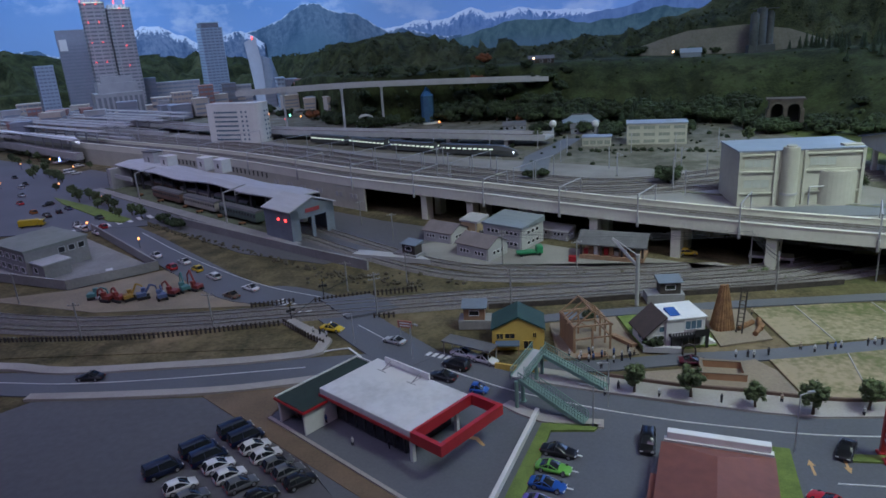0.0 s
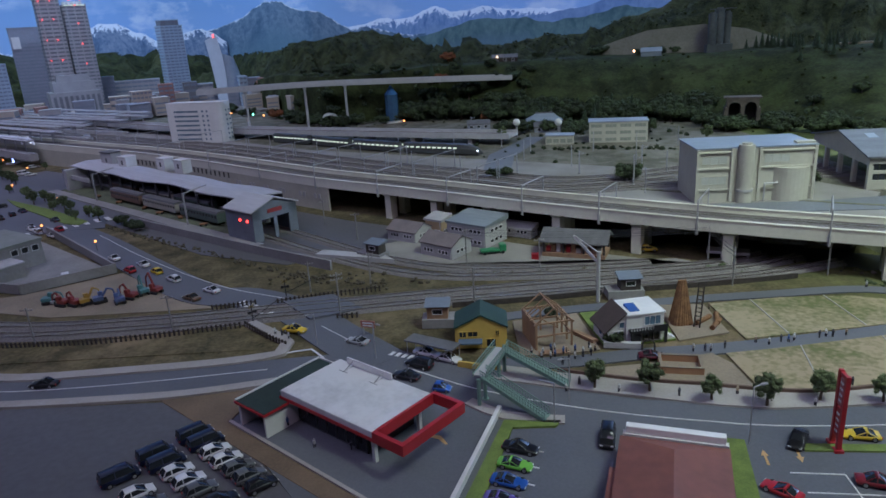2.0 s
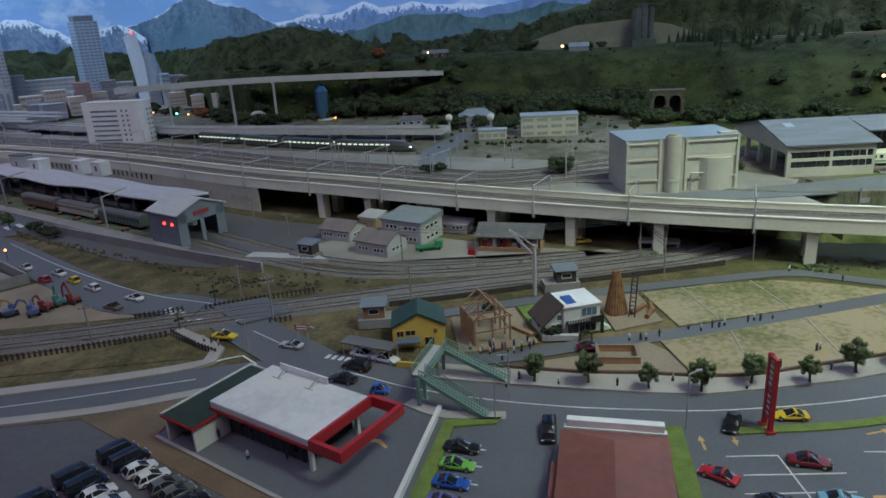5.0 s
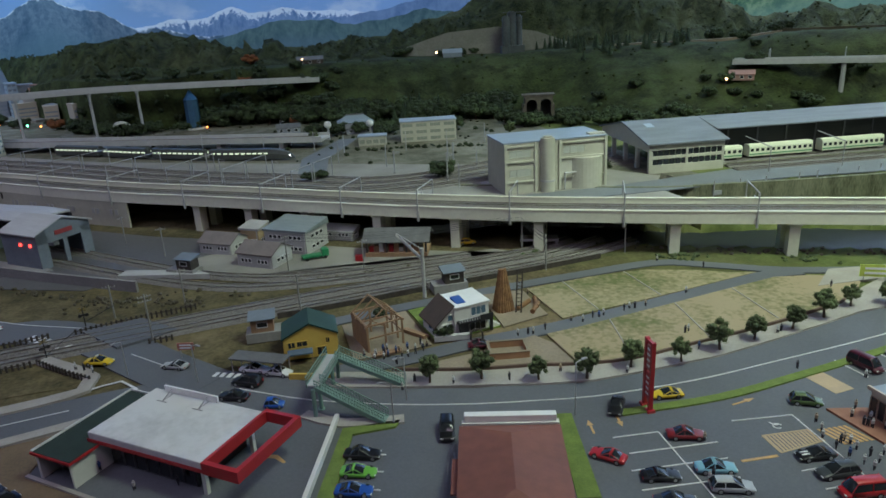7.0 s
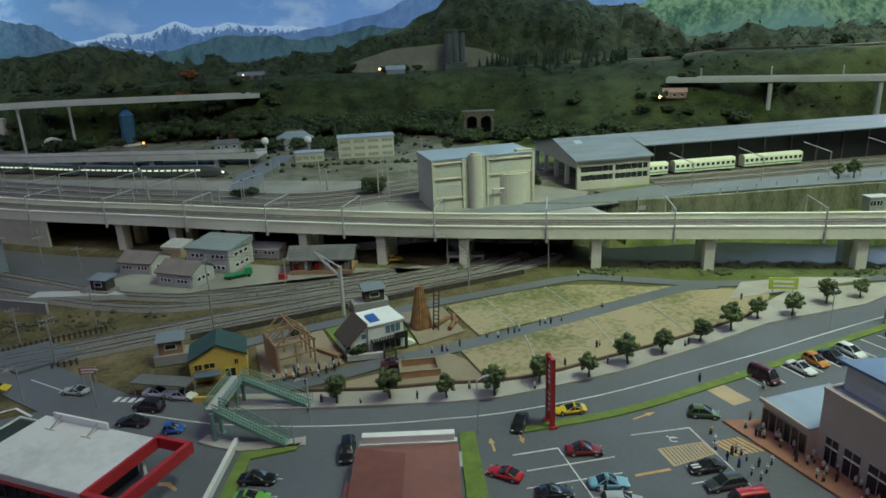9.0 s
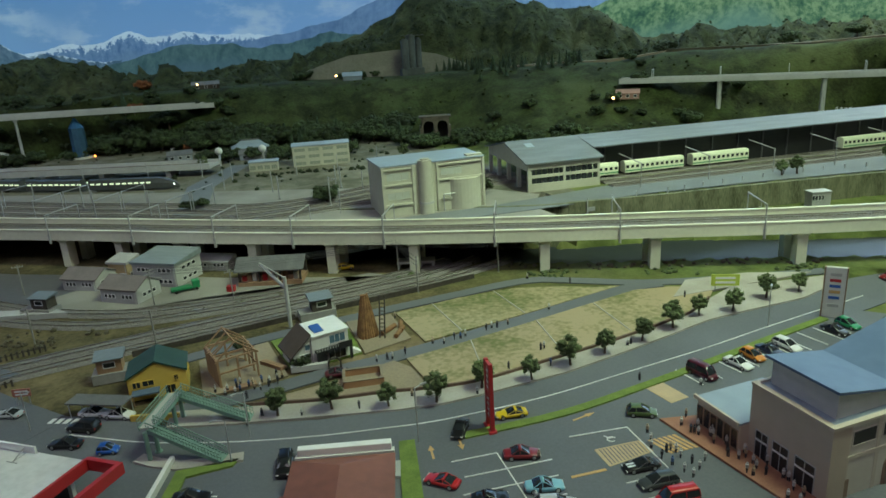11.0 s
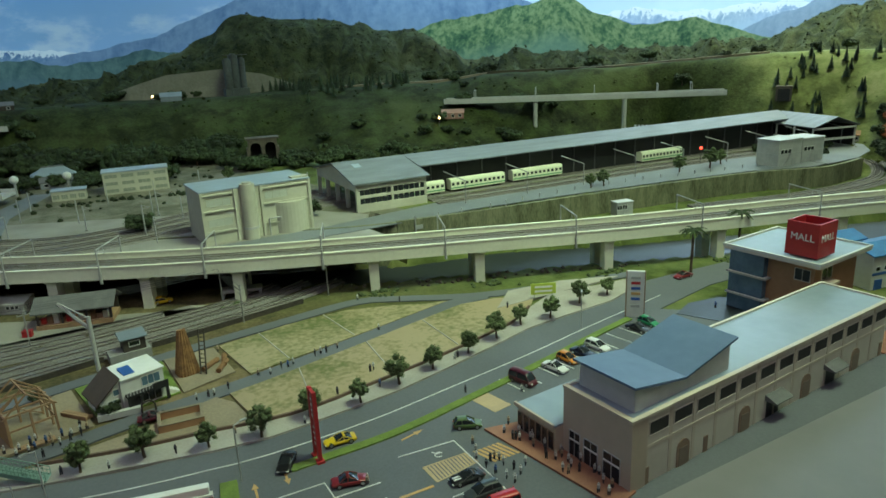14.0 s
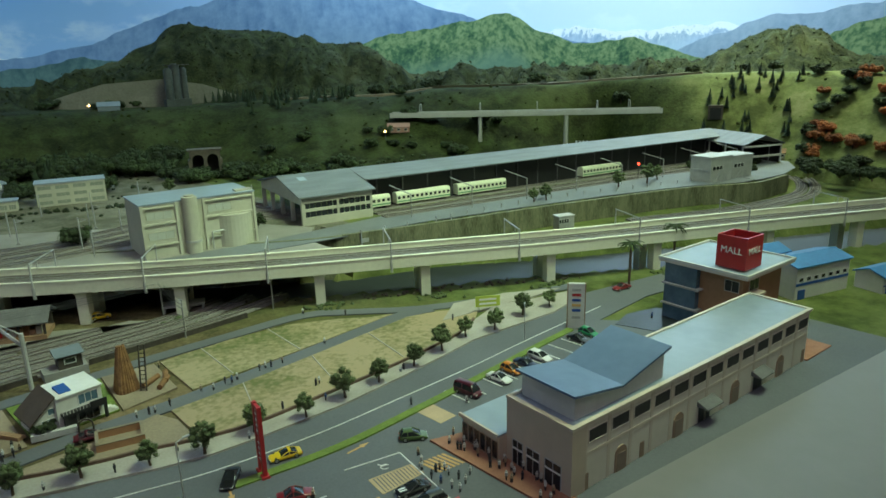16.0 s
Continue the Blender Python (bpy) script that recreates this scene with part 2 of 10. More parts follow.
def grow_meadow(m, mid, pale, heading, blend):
    """East of a line through the hills the cover gives way to a paler meadow, with a ragged border."""
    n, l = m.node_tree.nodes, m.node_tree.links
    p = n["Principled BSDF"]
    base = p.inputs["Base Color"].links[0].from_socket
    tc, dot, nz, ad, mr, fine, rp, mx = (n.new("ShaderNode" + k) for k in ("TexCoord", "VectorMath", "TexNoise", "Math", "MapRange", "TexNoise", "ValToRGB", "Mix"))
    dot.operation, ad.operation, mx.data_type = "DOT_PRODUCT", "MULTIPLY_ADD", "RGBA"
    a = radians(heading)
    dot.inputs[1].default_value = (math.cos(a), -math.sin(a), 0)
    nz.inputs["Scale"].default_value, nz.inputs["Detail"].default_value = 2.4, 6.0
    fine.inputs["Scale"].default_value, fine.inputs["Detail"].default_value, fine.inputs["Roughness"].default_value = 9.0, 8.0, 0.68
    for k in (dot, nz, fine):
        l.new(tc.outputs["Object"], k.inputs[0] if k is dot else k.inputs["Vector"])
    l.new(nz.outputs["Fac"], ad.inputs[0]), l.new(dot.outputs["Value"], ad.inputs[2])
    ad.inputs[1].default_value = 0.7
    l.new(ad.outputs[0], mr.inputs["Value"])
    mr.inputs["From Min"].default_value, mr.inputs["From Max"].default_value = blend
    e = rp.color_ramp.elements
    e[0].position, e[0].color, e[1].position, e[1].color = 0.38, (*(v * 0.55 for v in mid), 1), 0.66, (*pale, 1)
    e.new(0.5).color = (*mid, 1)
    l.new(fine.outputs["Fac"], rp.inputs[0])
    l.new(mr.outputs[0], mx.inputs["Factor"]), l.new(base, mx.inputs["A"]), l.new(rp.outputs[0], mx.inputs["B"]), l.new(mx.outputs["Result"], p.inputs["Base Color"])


# meadow grass, its colours raised to carry part of the eastern slope's light
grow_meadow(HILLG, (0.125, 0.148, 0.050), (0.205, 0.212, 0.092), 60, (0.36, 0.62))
HILLD = hill_cover("hill_woodland", (0.014, 0.018, 0.008), (0.054, 0.064, 0.024), (0.100, 0.103, 0.046), 3.0, 0.022)
WATER = mat("dark_water", (0.022, 0.027, 0.034), (0.014, 0.018, 0.023), 0.45, scale=20, bump=0.0006)
REDBRICK = mat("red_brick_paving", (0.36, 0.17, 0.11), (0.27, 0.12, 0.08), 0.85, scale=60, bump=0.0003)
GRASS = hill_cover("dry_grass", (0.055, 0.050, 0.026), (0.165, 0.135, 0.070), (0.29, 0.215, 0.125), 3.2, 0.004)

grow_meadow(GRASS, (0.095, 0.120, 0.036), (0.155, 0.170, 0.060), 0, (1.0, 1.4))
TERRACEG = hill_cover("terrace_ground", (0.10, 0.098, 0.065), (0.205, 0.195, 0.155), (0.285, 0.27, 0.225), 3.4, 0.002)

# ---- mesh helpers (centimetres) ----


def part(name, bm, material, parent=None, label=""):
    """Links a bmesh as one mesh object under a thing or part."""
    bmesh.ops.recalc_face_normals(bm, faces=bm.faces)
    me = bpy.data.meshes.new(name)
    bm.to_mesh(me)
    bm.free()
    return from_mesh(name, me, material, parent, label)


def from_mesh(name, me, material, parent=None, label=""):
    me.transform(Matrix.Scale(U, 4))
    for m in (material if isinstance(material, (list, tuple)) else [material]):
        me.materials.append(m)
    ob = new(name, me)
    if parent:
        ob.parent = parent
    return tagged(ob, label)


def put(ob, x=0, y=0, z=0, turn=0):
    ob.matrix_basis = pose(x * U, y * U, z * U, 0, 0, turn)
    return ob


def thing(name, label, category, x=0, y=0, z=0, turn=0, group="", kind=""):
    return tagged(put(new(name), x, y, z, turn), label, category, group, kind)


def box(bm, x0, x1, y0, y1, z0, z1, m=0):
    v = [bm.verts.new(p) for p in ((x0, y0, z0), (x1, y0, z0), (x1, y1, z0), (x0, y1, z0), (x0, y0, z1), (x1, y0, z1), (x1, y1, z1), (x0, y1, z1))]
    for q in ((3, 2, 1, 0), (4, 5, 6, 7), (0, 1, 5, 4), (1, 2, 6, 5), (2, 3, 7, 6), (3, 0, 4, 7)):
        bm.faces.new([v[i] for i in q]).material_index = m
    return v


def soft_box(bm, x0, x1, y0, y1, z0, z1, r=0.08):
    v = box(bm, x0, x1, y0, y1, z0, z1)
    edges = list({e for q in v for e in q.link_edges})
    bmesh.ops.bevel(bm, geom=edges, offset=r, segments=2, profile=0.5, affect="EDGES")


def B(*a, r=0.0):
    bm = bmesh.new()
    soft_box(bm, *a, r) if r else box(bm, *a)
    return bm


def prism(bm, pts, z0, z1, m=0):
    """pts: plan corners; z1 may be a list of heights, one a corner."""
    n = len(pts)
    tops = z1 if isinstance(z1, (list, tuple)) else [z1] * n
    a = [bm.verts.new((x, y, z0)) for x, y in pts]
    b = [bm.verts.new((x, y, z)) for (x, y), z in zip(pts, tops)]
    fs = [bm.faces.new(a[::-1]), bm.faces.new(b)]
    for i in range(n):
        fs.append(bm.faces.new((a[i], a[(i + 1) % n], b[(i + 1) % n], b[i])))
    for f in fs:
        f.material_index = m


def P(pts, z0, z1):
    bm = bmesh.new()
    prism(bm, pts, z0, z1)
    return bm


def bar(bm, p, q, r=0.06, n=6, r2=None):
    """A round bar from p to q, tapering to r2."""
    p, q = Vector(p), Vector(q)
    d = (q - p).normalized()
    s = d.orthogonal().normalized()
    w = d.cross(s)
    r2 = r if r2 is None else r2
    rings = []
    for c, rr in ((p, r), (q, r2)):
        rings.append([bm.verts.new(c + (s * math.cos(k * 2 * math.pi / n) + w * math.sin(k * 2 * math.pi / n)) * rr) for k in range(n)])
    for k in range(n):
        bm.faces.new((rings[0][k], rings[0][(k + 1) % n], rings[1][(k + 1) % n], rings[1][k]))
    bm.faces.new(rings[0][::-1]), bm.faces.new(rings[1])


def bars(*segs, r=0.06, n=6):
    bm = bmesh.new()
    for s in segs:
        bar(bm, s[0], s[1], s[2] if len(s) > 2 else r, n)
    return bm


def smooth_path(pts, step=3.0):
    """A flowing line through plan points."""
    out = []
    q = [Vector((*p, 0)[:3]) for p in pts]
    q = [q[0] * 2 - q[1]] + q + [q[-1] * 2 - q[-2]]
    for i in range(1, len(q) - 2):
        n = max(1, int((q[i + 1] - q[i]).length / step))
        for k in range(n):
            t = k / n
            out.append(0.5 * ((2 * q[i]) + (q[i + 1] - q[i - 1]) * t + (2 * q[i - 1] - 5 * q[i] + 4 * q[i + 1] - q[i + 2]) * t * t + (3 * q[i] - q[i - 1] - 3 * q[i + 1] + q[i + 2]) * t ** 3))
    out.append(q[-2])
    return out


def sweep(bm, path, sect, closed=True, m=0):
    """Sweeps a section (side, height) along a path; side is to the left of the way."""
    rings = []
    for i, p in enumerate(path):
        d = path[min(i + 1, len(path) - 1)] - path[max(i - 1, 0)]
        d.z = 0
        d.normalize()
        left = Vector((-d.y, d.x, 0))
        rings.append([bm.verts.new(p + left * s + Vector((0, 0, h))) for s, h in sect])
    n = len(sect)
    for a, b in zip(rings, rings[1:]):
        for k in range(n if closed else n - 1):
            bm.faces.new((a[k], a[(k + 1) % n], b[(k + 1) % n], b[k])).material_index = m
    if closed:
        bm.faces.new(rings[0][::-1]).material_index = m
        bm.faces.new(rings[-1]).material_index = m


def strip(name, pts, s0, s1, z0, z1, material, parent=None, label="", step=3.0):
    bm = bmesh.new()
    sweep(bm, smooth_path(pts, step), [(s0, z0), (s1, z0), (s1, z1), (s0, z1)])
    return part(name, bm, material, parent, label)


def structure(ob, label, category):
    return tagged(ob, label, category, kind="structure")


def slab(name, pts, z0, z1, material, label, category):
    return structure(part(name, P(pts, z0, z1), material), label, category)


def polar(deg, r):
    a = radians(deg)
    r = r * far(deg)
    return 12 + r * math.sin(a), r * math.cos(a)


def far(deg):
    """The western distance is set further back."""
    return float(np.interp(deg, (-80, -17, -9, 130), (1.27, 1.27, 1.0, 1.0)))


def far_z(deg, z):
    return 49 + (z - 49) * far(deg)


def knots(x, table):
    xs, ys = zip(*table)
    return float(np.interp(x, xs, ys))

# ---- the land ----
VIA = [(-330, 440), (-235, 366), (-165, 313), (-112, 274), (-74, 242), (-40, 209.8), (-24, 195.8), (-6.7, 182.6), (5.6, 173), (18.4, 162.6), (33.3, 151.2), (48.5, 140.2), (64, 129.8), (88, 115.6), (110, 103.4), (133, 90.6), (157.5, 78.7), (186.5, 65), (211, 52.5), (260, 28)]
RIVER_N = [(20, 186), (40, 160), (70, 141), (94, 121), (114, 110), (137, 97), (161, 82), (190, 66), (230, 45), (400, -60)]
RIVER_F = [(20, 188), (60, 166), (107, 134), (131, 126), (156, 109), (186, 93), (230, 70), (400, -30)]
WALL = [(108, 137), (130, 130.5), (159.5, 123.4), (192.3, 114.4), (220.3, 105.2), (240, 94.5), (262, 93), (290, 104), (300, 116), (312, 160), (330, 250), (400, 400)]


def ground_height(x, y):
    yv = knots(x, VIA)
    if x < 20:
        return 0.0 if y < yv + 40 else 7.7 * min(1, (y - yv - 40) / 2)
    a, b = knots(x, RIVER_N), knots(x, RIVER_F)
    if y < a:
        return 0.0
    if y < b:
        return max(-4.5, -4.5 * min((y - a) / 3, 1), -4.5 * min((b - y) / 3, 1)) if y - a < 3 or b - y < 3 else -4.5
    if x < 108:
        return -4.5 if y < b + 14 else 7.7 * min(1, (y - b - 14) / 4)
    w = knots(x, WALL)
    return 2.0 * min(1, (y - b) / 2) if y < w + 1.5 else 2 + 5.7 * min(1, (y - w - 1.5) / 1.0)


def ground_sheet():
    xs = [*range(-620, -200, 12), *np.arange(-200, 260, 2.5), *range(260, 640, 12)]
    ys = [*range(-40, 40, 10), *np.arange(40, 300, 2.5), *range(300, 640, 14)]
    bm = bmesh.new()
    grid = [[bm.verts.new((x, y, ground_height(x, y))) for x in xs] for y in ys]
    for j in range(len(ys) - 1):
        for i in range(len(xs) - 1):
            f = bm.faces.new((grid[j][i], grid[j][i + 1], grid[j + 1][i + 1], grid[j + 1][i]))
            z = max(v.co.z for v in f.verts)
            f.material_index = 1 if z > 7 and f.calc_center_median().x < 118 else 0
    return part("ground", bm, [GRASS, TERRACEG])


structure(ground_sheet(), "model landscape ground of dry grass and gravel", "ground")
bm = bmesh.new()
prism(bm, [(22, 183), (40, 160), (70, 141), (94, 121), (114, 110), (137, 97), (161, 82), (190, 66), (230, 45), (400, -60), (400, -30), (230, 70), (186, 93), (156, 109), (131, 126), (107, 134), (60, 166)], -2.9, -2.5)
structure(part("water", bm, WATER), "dark still river water below the viaduct", "river")

# roads and paved areas, each a thin raised sheet
slab("road", [(-22, 25), (150, 25), (150, 60), (128, 62), (122, 70), (140, 71), (170, 66), (170, 74), (140, 80), (124, 83), (110, 87), (93, 86.5), (72, 82.6), (55.4, 79.6), (41, 80.4), (32.3, 82), (20.6, 86.8), (12, 91.5), (6, 97), (-3, 103), (-12, 101), (-20, 95), (-24, 84), (-12, 66)], 0.05, 0.22, ASPHALT, "smooth grey asphalt of the main road and car park", "road")
strip("road", [(-200, 98), (-110, 100), (-75, 98.5), (-60, 96.8), (-43, 96.8), (-21, 98.3), (-6, 99)], -3.6, 3.4, 0.05, 0.24, ASPHALT)
strip("road", [(-4, 98), (-13, 110), (-22, 122.5), (-33, 130.5), (-43.5, 134.5), (-64.5, 157), (-86, 181), (-112, 207), (-160, 260)], -4.6, 4.6, 0.05, 0.26, ASPHALT, step=2)
for ob, lab in zip([o for o in scene.objects if o.name.startswith("road.")], ("grey asphalt road along the grass verge", "grey asphalt road over the level crossing")):
    structure(ob, lab, "road")
slab("road", [(-300, 190), (-115, 190), (-88, 193), (-98, 215), (-150, 268), (-200, 322), (-300, 392), (-420, 400), (-420, 190)], 0.05, 0.29, ASPHALT, "wide grey city street full of small cars", "road")
slab("pavement", [(-130, 25), (-14, 25), (-12, 66), (-24.5, 84), (-34, 90.5), (-49.6, 91.2), (-62, 91.8), (-70, 84), (-130, 84)], 0.05, 0.2, LOT, "flat grey asphalt storage yard", "car park")
slab("pavement", [(-36, 91), (-22, 92.5), (-24, 83.8), (1, 60.4), (-2.4, 60), (-17, 73.4), (-29, 84.5)], 0.15, 0.3, mat("rusty_earth", (0.20, 0.135, 0.085), (0.125, 0.09, 0.06), 0.95, scale=14, fine=20, bump=0.0012), "bare brown earth strip", "earth")
strip("pavement", [(-200, 105.5), (-110, 106.5), (-76, 104.2), (-62.5, 101.2), (-45, 101.2), (-30, 101.8), (-21, 103.6), (-20.4, 107.5), (-29, 117)], -1.1, 1.1, 0.05, 0.55, PAVE)
strip("pavement", [(-63.5, 93.0), (-50, 92.4), (-33, 92.4), (-19, 94.4)], -0.9, 0.9, 0.05, 0.5, PAVE)
slab("pavement", [(12, 90.5), (20.6, 86.8), (32.3, 82.4), (41, 79.2), (47.5, 77.5), (54, 77.0), (67.3, 76.6), (78.7, 77.6), (88.8, 78.8), (97.5, 80.0), (106, 79.6), (118.6, 78.6), (127, 80), (134, 83.5), (122, 86.5), (113, 89.5), (104.8, 86.9), (97, 83.4), (91.2, 82.6), (83.1, 81.6), (74.2, 81.0), (66.3, 80.7), (56, 80.3), (49, 81.4), (41, 84.2), (32.5, 86.6), (21.5, 91), (13, 94.6)], 0.05, 0.5, PAVE, "pale concrete pavement with street trees", "pavement")
structure(strip("kerb", [(22, 91.1), (32.5, 86.7), (41, 84.3), (49, 81.5), (56, 80.4), (66.3, 80.8), (74.2, 81.1), (83.1, 81.7), (91.2, 82.7), (97, 83.5), (104.5, 86.9)], -0.16, 0.16, 0.1, 0.95, mat("brown_kerb", (0.16, 0.10, 0.075), (0.10, 0.065, 0.05), 0.9, scale=60)), "low dark brown brick edging behind the pavement", "kerb")
strip("pavement", [(8.5, 84.6), (13, 80.4), (20.5, 78.4)], -0.9, 0.9, 0.05, 0.5, PAVE)
for ob in [o for o in scene.objects if o.name.startswith("pavement") and "label" not in o]:
    structure(ob, "pale concrete pavement with a raised kerb", "pavement")
strip("pavement", [(8, 110.5), (22, 113), (48, 114.2), (65, 114.2), (82, 113.6), (90, 108.5), (101, 100), (115, 93.5), (135, 86)], -1.5, 1.5, 0.05, 0.24, ASPHALT)
strip("pavement", [(12, 95), (24, 94.2), (35, 95), (46, 95), (55.5, 95.4), (71.6, 96.8), (84.8, 98.2), (96, 99.3), (103, 98)], -1.7, 1.7, 0.05, 0.26, ASPHALT)
for ob in [o for o in scene.objects if o.name.startswith("pavement") and "label" not in o]:
    structure(ob, "narrow grey asphalt footpath through the fields", "path")
slab("lawn", [(48, 81.8), (56, 80.5), (66.3, 80.9), (74.2, 81.2), (83.1, 81.8), (91.2, 82.8), (97, 83.6), (104.8, 87.1), (110, 91), (103, 95.6), (96.5, 97.6), (84, 96.4), (70.7, 95), (54.5, 93.5), (48, 93.2)], 0.05, 0.35, FIELD, "sandy allotment field with worn grass", "field")
slab("lawn", [(53, 97.4), (72.5, 98.7), (85.6, 100), (95.5, 101), (91.5, 102.6), (86.4, 106.4), (78, 110.8), (66, 112.2), (53, 111.5)], 0.05, 0.35, FIELDGREEN, "pale sandy field with grassy patches", "field")
slab("lawn", [(27, 88), (35, 85.5), (44, 83.4), (47.6, 82.2), (47.6, 90), (46, 93.6), (36, 91.8), (28, 91.5)], 0.05, 0.33, EARTH, "bare brown earth garden plot", "field")
slab("lawn", [(17.5, 97), (24, 96.6), (30, 97.2), (29.5, 111.5), (18, 110)], 0.05, 0.33, EARTH, "sandy building plot under the timber frame", "field")
slab("lawn", [(31, 98), (42.5, 99), (43.5, 112.5), (30, 111.6)], 0.05, 0.3, TURF, "small green garden lawn", "lawn")
slab("lawn", [(42.8, 98.4), (51.5, 100), (52, 111.6), (43.8, 112.6)], 0.05, 0.33, EARTH, "sandy plot with felled logs", "field")
slab("pavement", [(100, 91), (124, 87.6), (131, 87), (120, 93.5), (108, 96.5)], 0.05, 0.42, PAVE, "pale sandy plaza with street trees", "plaza")
slab("lawn", [(-142.5, 240), (-117.8, 220.5), (-96.5, 201), (-98, 197.5), (-103, 200), (-133, 228.5)], 0.1, 0.55, TURF, "green planted strip beside the city road", "lawn")
strip("lawn", [(46.5, 69.2), (60.3, 67.5), (74.3, 68.0), (91, 69.1), (103, 70.2), (114, 70.9)], -0.7, 0.65, 0.1, 0.45, TURF)
slab("lawn", [(38.7, 71.9), (40.6, 71.3), (36, 56), (33.6, 56.8)], 0.1, 0.5, TURF, "strip of bright green turf", "lawn")
slab("lawn", [(12.7, 79.2), (20, 78.2), (19, 77), (13.6, 77.4), (7.8, 62), (5.6, 62)], 0.1, 0.5, TURF, "strip of bright green turf round the car park", "lawn")
for ob in [o for o in scene.objects if o.name.startswith("lawn") and "label" not in o]:
    structure(ob, "long strip of bright green turf beside the road", "lawn")
slab("pavement", [(-112, 193), (-67.5, 151.5), (-83, 141), (-130, 160)], 0.05, 0.3, DULLC, "pale concrete builders yard", "yard")
slab("pavement", [(-92, 200), (-51, 161), (-28, 149), (-10, 158), (8, 166), (-18, 184), (-40, 203), (-73, 233), (-109, 260), (-158, 297), (-175, 280)], 0.05, 0.15, LOT, "wide grey paved goods yard", "yard")
slab("pavement", [(-9, 150), (4, 143), (28, 137.5), (56, 136), (60, 131.8), (49, 137.5), (27, 151.5), (8, 166), (-10, 158)], 0.06, 0.24, GRAVEL, "grey gravel yard between the small houses", "yard")
slab("lawn", [(-83, 140.5), (-66, 151), (-47, 134), (-38, 125.8), (-70, 126.6), (-100, 137)], 0.05, 0.16, EARTH, "rough brown earth lot with diggers", "earth")
slab("lawn", [(-60, 107), (-25, 106), (-33, 114.6), (-56, 112.4), (-95, 118), (-95, 108)], 0.05, 0.12, GRASS, "dark rough grass verge", "verge")
slab("pavement", [(70, 60.2), (74.6, 58.5), (74.2, 39.2), (70.5, 38.8)], 0.1, 0.5, REDBRICK, "red brick paving before the shopping mall", "pavement")
slab("road", [(26, 226), (44, 258), (50, 256), (34, 222), (26, 178), (18, 180)], 7.6, 7.8, DEPOTROAD, "grey ramp road crossing the goods lines", "road")
slab("road", [(96, 137), (130, 133.5), (160, 126.4), (193, 117.4), (221, 108), (240, 97.5), (262, 96), (286, 106), (286, 112), (252, 119), (180, 142), (134, 147), (92, 146), (58, 150), (58, 143)], 7.6, 7.85, DEPOTROAD, "pale concrete service road on the depot terrace", "road")
slab("water", [(122, 66.5), (128, 68), (135, 65.8), (139, 59), (137, 55), (125, 57)], 0.1, 0.3, WATER, "dark ornamental pond beside the mall tower", "pond")

# front rim of the layout and the room round it
slab("trim", [(20, 38.0), (62, 38.2), (104, 32.6), (142, 27.3), (180, 21.5), (260, 8), (260, -30), (100, 0), (40, 20)], 0.0, 1.1, mat("grey_laminate", (0.215, 0.205, 0.215), (0.195, 0.188, 0.195), 0.45, scale=8), "plain grey laminate rim of the model table", "table rim")
DARKROOM = mat("dark_room_paint", (0.035, 0.035, 0.04), (0.025, 0.025, 0.03), 0.8, scale=3)
slab("floor", [(-700, -400), (700, -400), (700, 700), (-700, 700)], -92, -90, DARKROOM, "dark carpeted show room floor", "floor")
slab("ceiling", [(-700, -400), (700, -400), (700, 700), (-700, 700)], 250, 256, DARKROOM, "dark painted show room ceiling", "ceiling")
slab("wall_south", [(-700, -406), (700, -406), (700, -400), (-700, -400)], -90, 250, DARKROOM, "dark painted show room wall", "wall")
slab("wall_west", [(-706, -400), (-700, -400), (-700, 700), (-706, 700)], -90, 250, DARKROOM, "dark painted show room wall", "wall")
slab("wall_east", [(700, -400), (706, -400), (706, 700), (700, 700)], -90, 250, DARKROOM, "dark painted show room wall", "wall")
slab("wall_north", [(-700, 700), (700, 700), (700, 706), (-700, 706)], -90, 250, DARKROOM, "dark painted show room wall", "wall")

# ---- hills on the north and east, and the painted backdrop behind them ----
CREST = [(-60, 60), (-40, 56), (-33, 52), (-30, 46), (-19, 41), (-15, 37), (-12, 40), (-8, 47), (-5, 49), (-3, 46), (0, 38), (6, 37), (10, 41), (12, 40), (14, 43), (16, 48), (18, 53), (21, 64), (22.5, 69), (29, 68), (32, 61), (36, 59), (38, 51), (40, 41), (47, 43), (56, 43), (63, 45), (65, 54), (67, 61), (69, 60), (71, 54), (73, 46), (80, 42), (110, 40)]
TERRACE = [(-60, 34), (-30, 30), (-15, 25), (-12, 31), (-6, 29), (0, 31), (8, 31), (12, 31), (19, 30), (25, 31), (33, 32), (38, 32), (42, 35), (52, 36), (63, 40), (74, 40), (110, 36)]
FOOT = [(-60, 342), (-18, 342), (-13, 340), (-4, 336), (2, 326), (7, 304), (12, 293), (21, 293), (26, 290), (30, 268), (38, 264), (45, 285), (56, 330), (60, 315), (63, 304), (68, 304), (74, 285), (110, 250)]


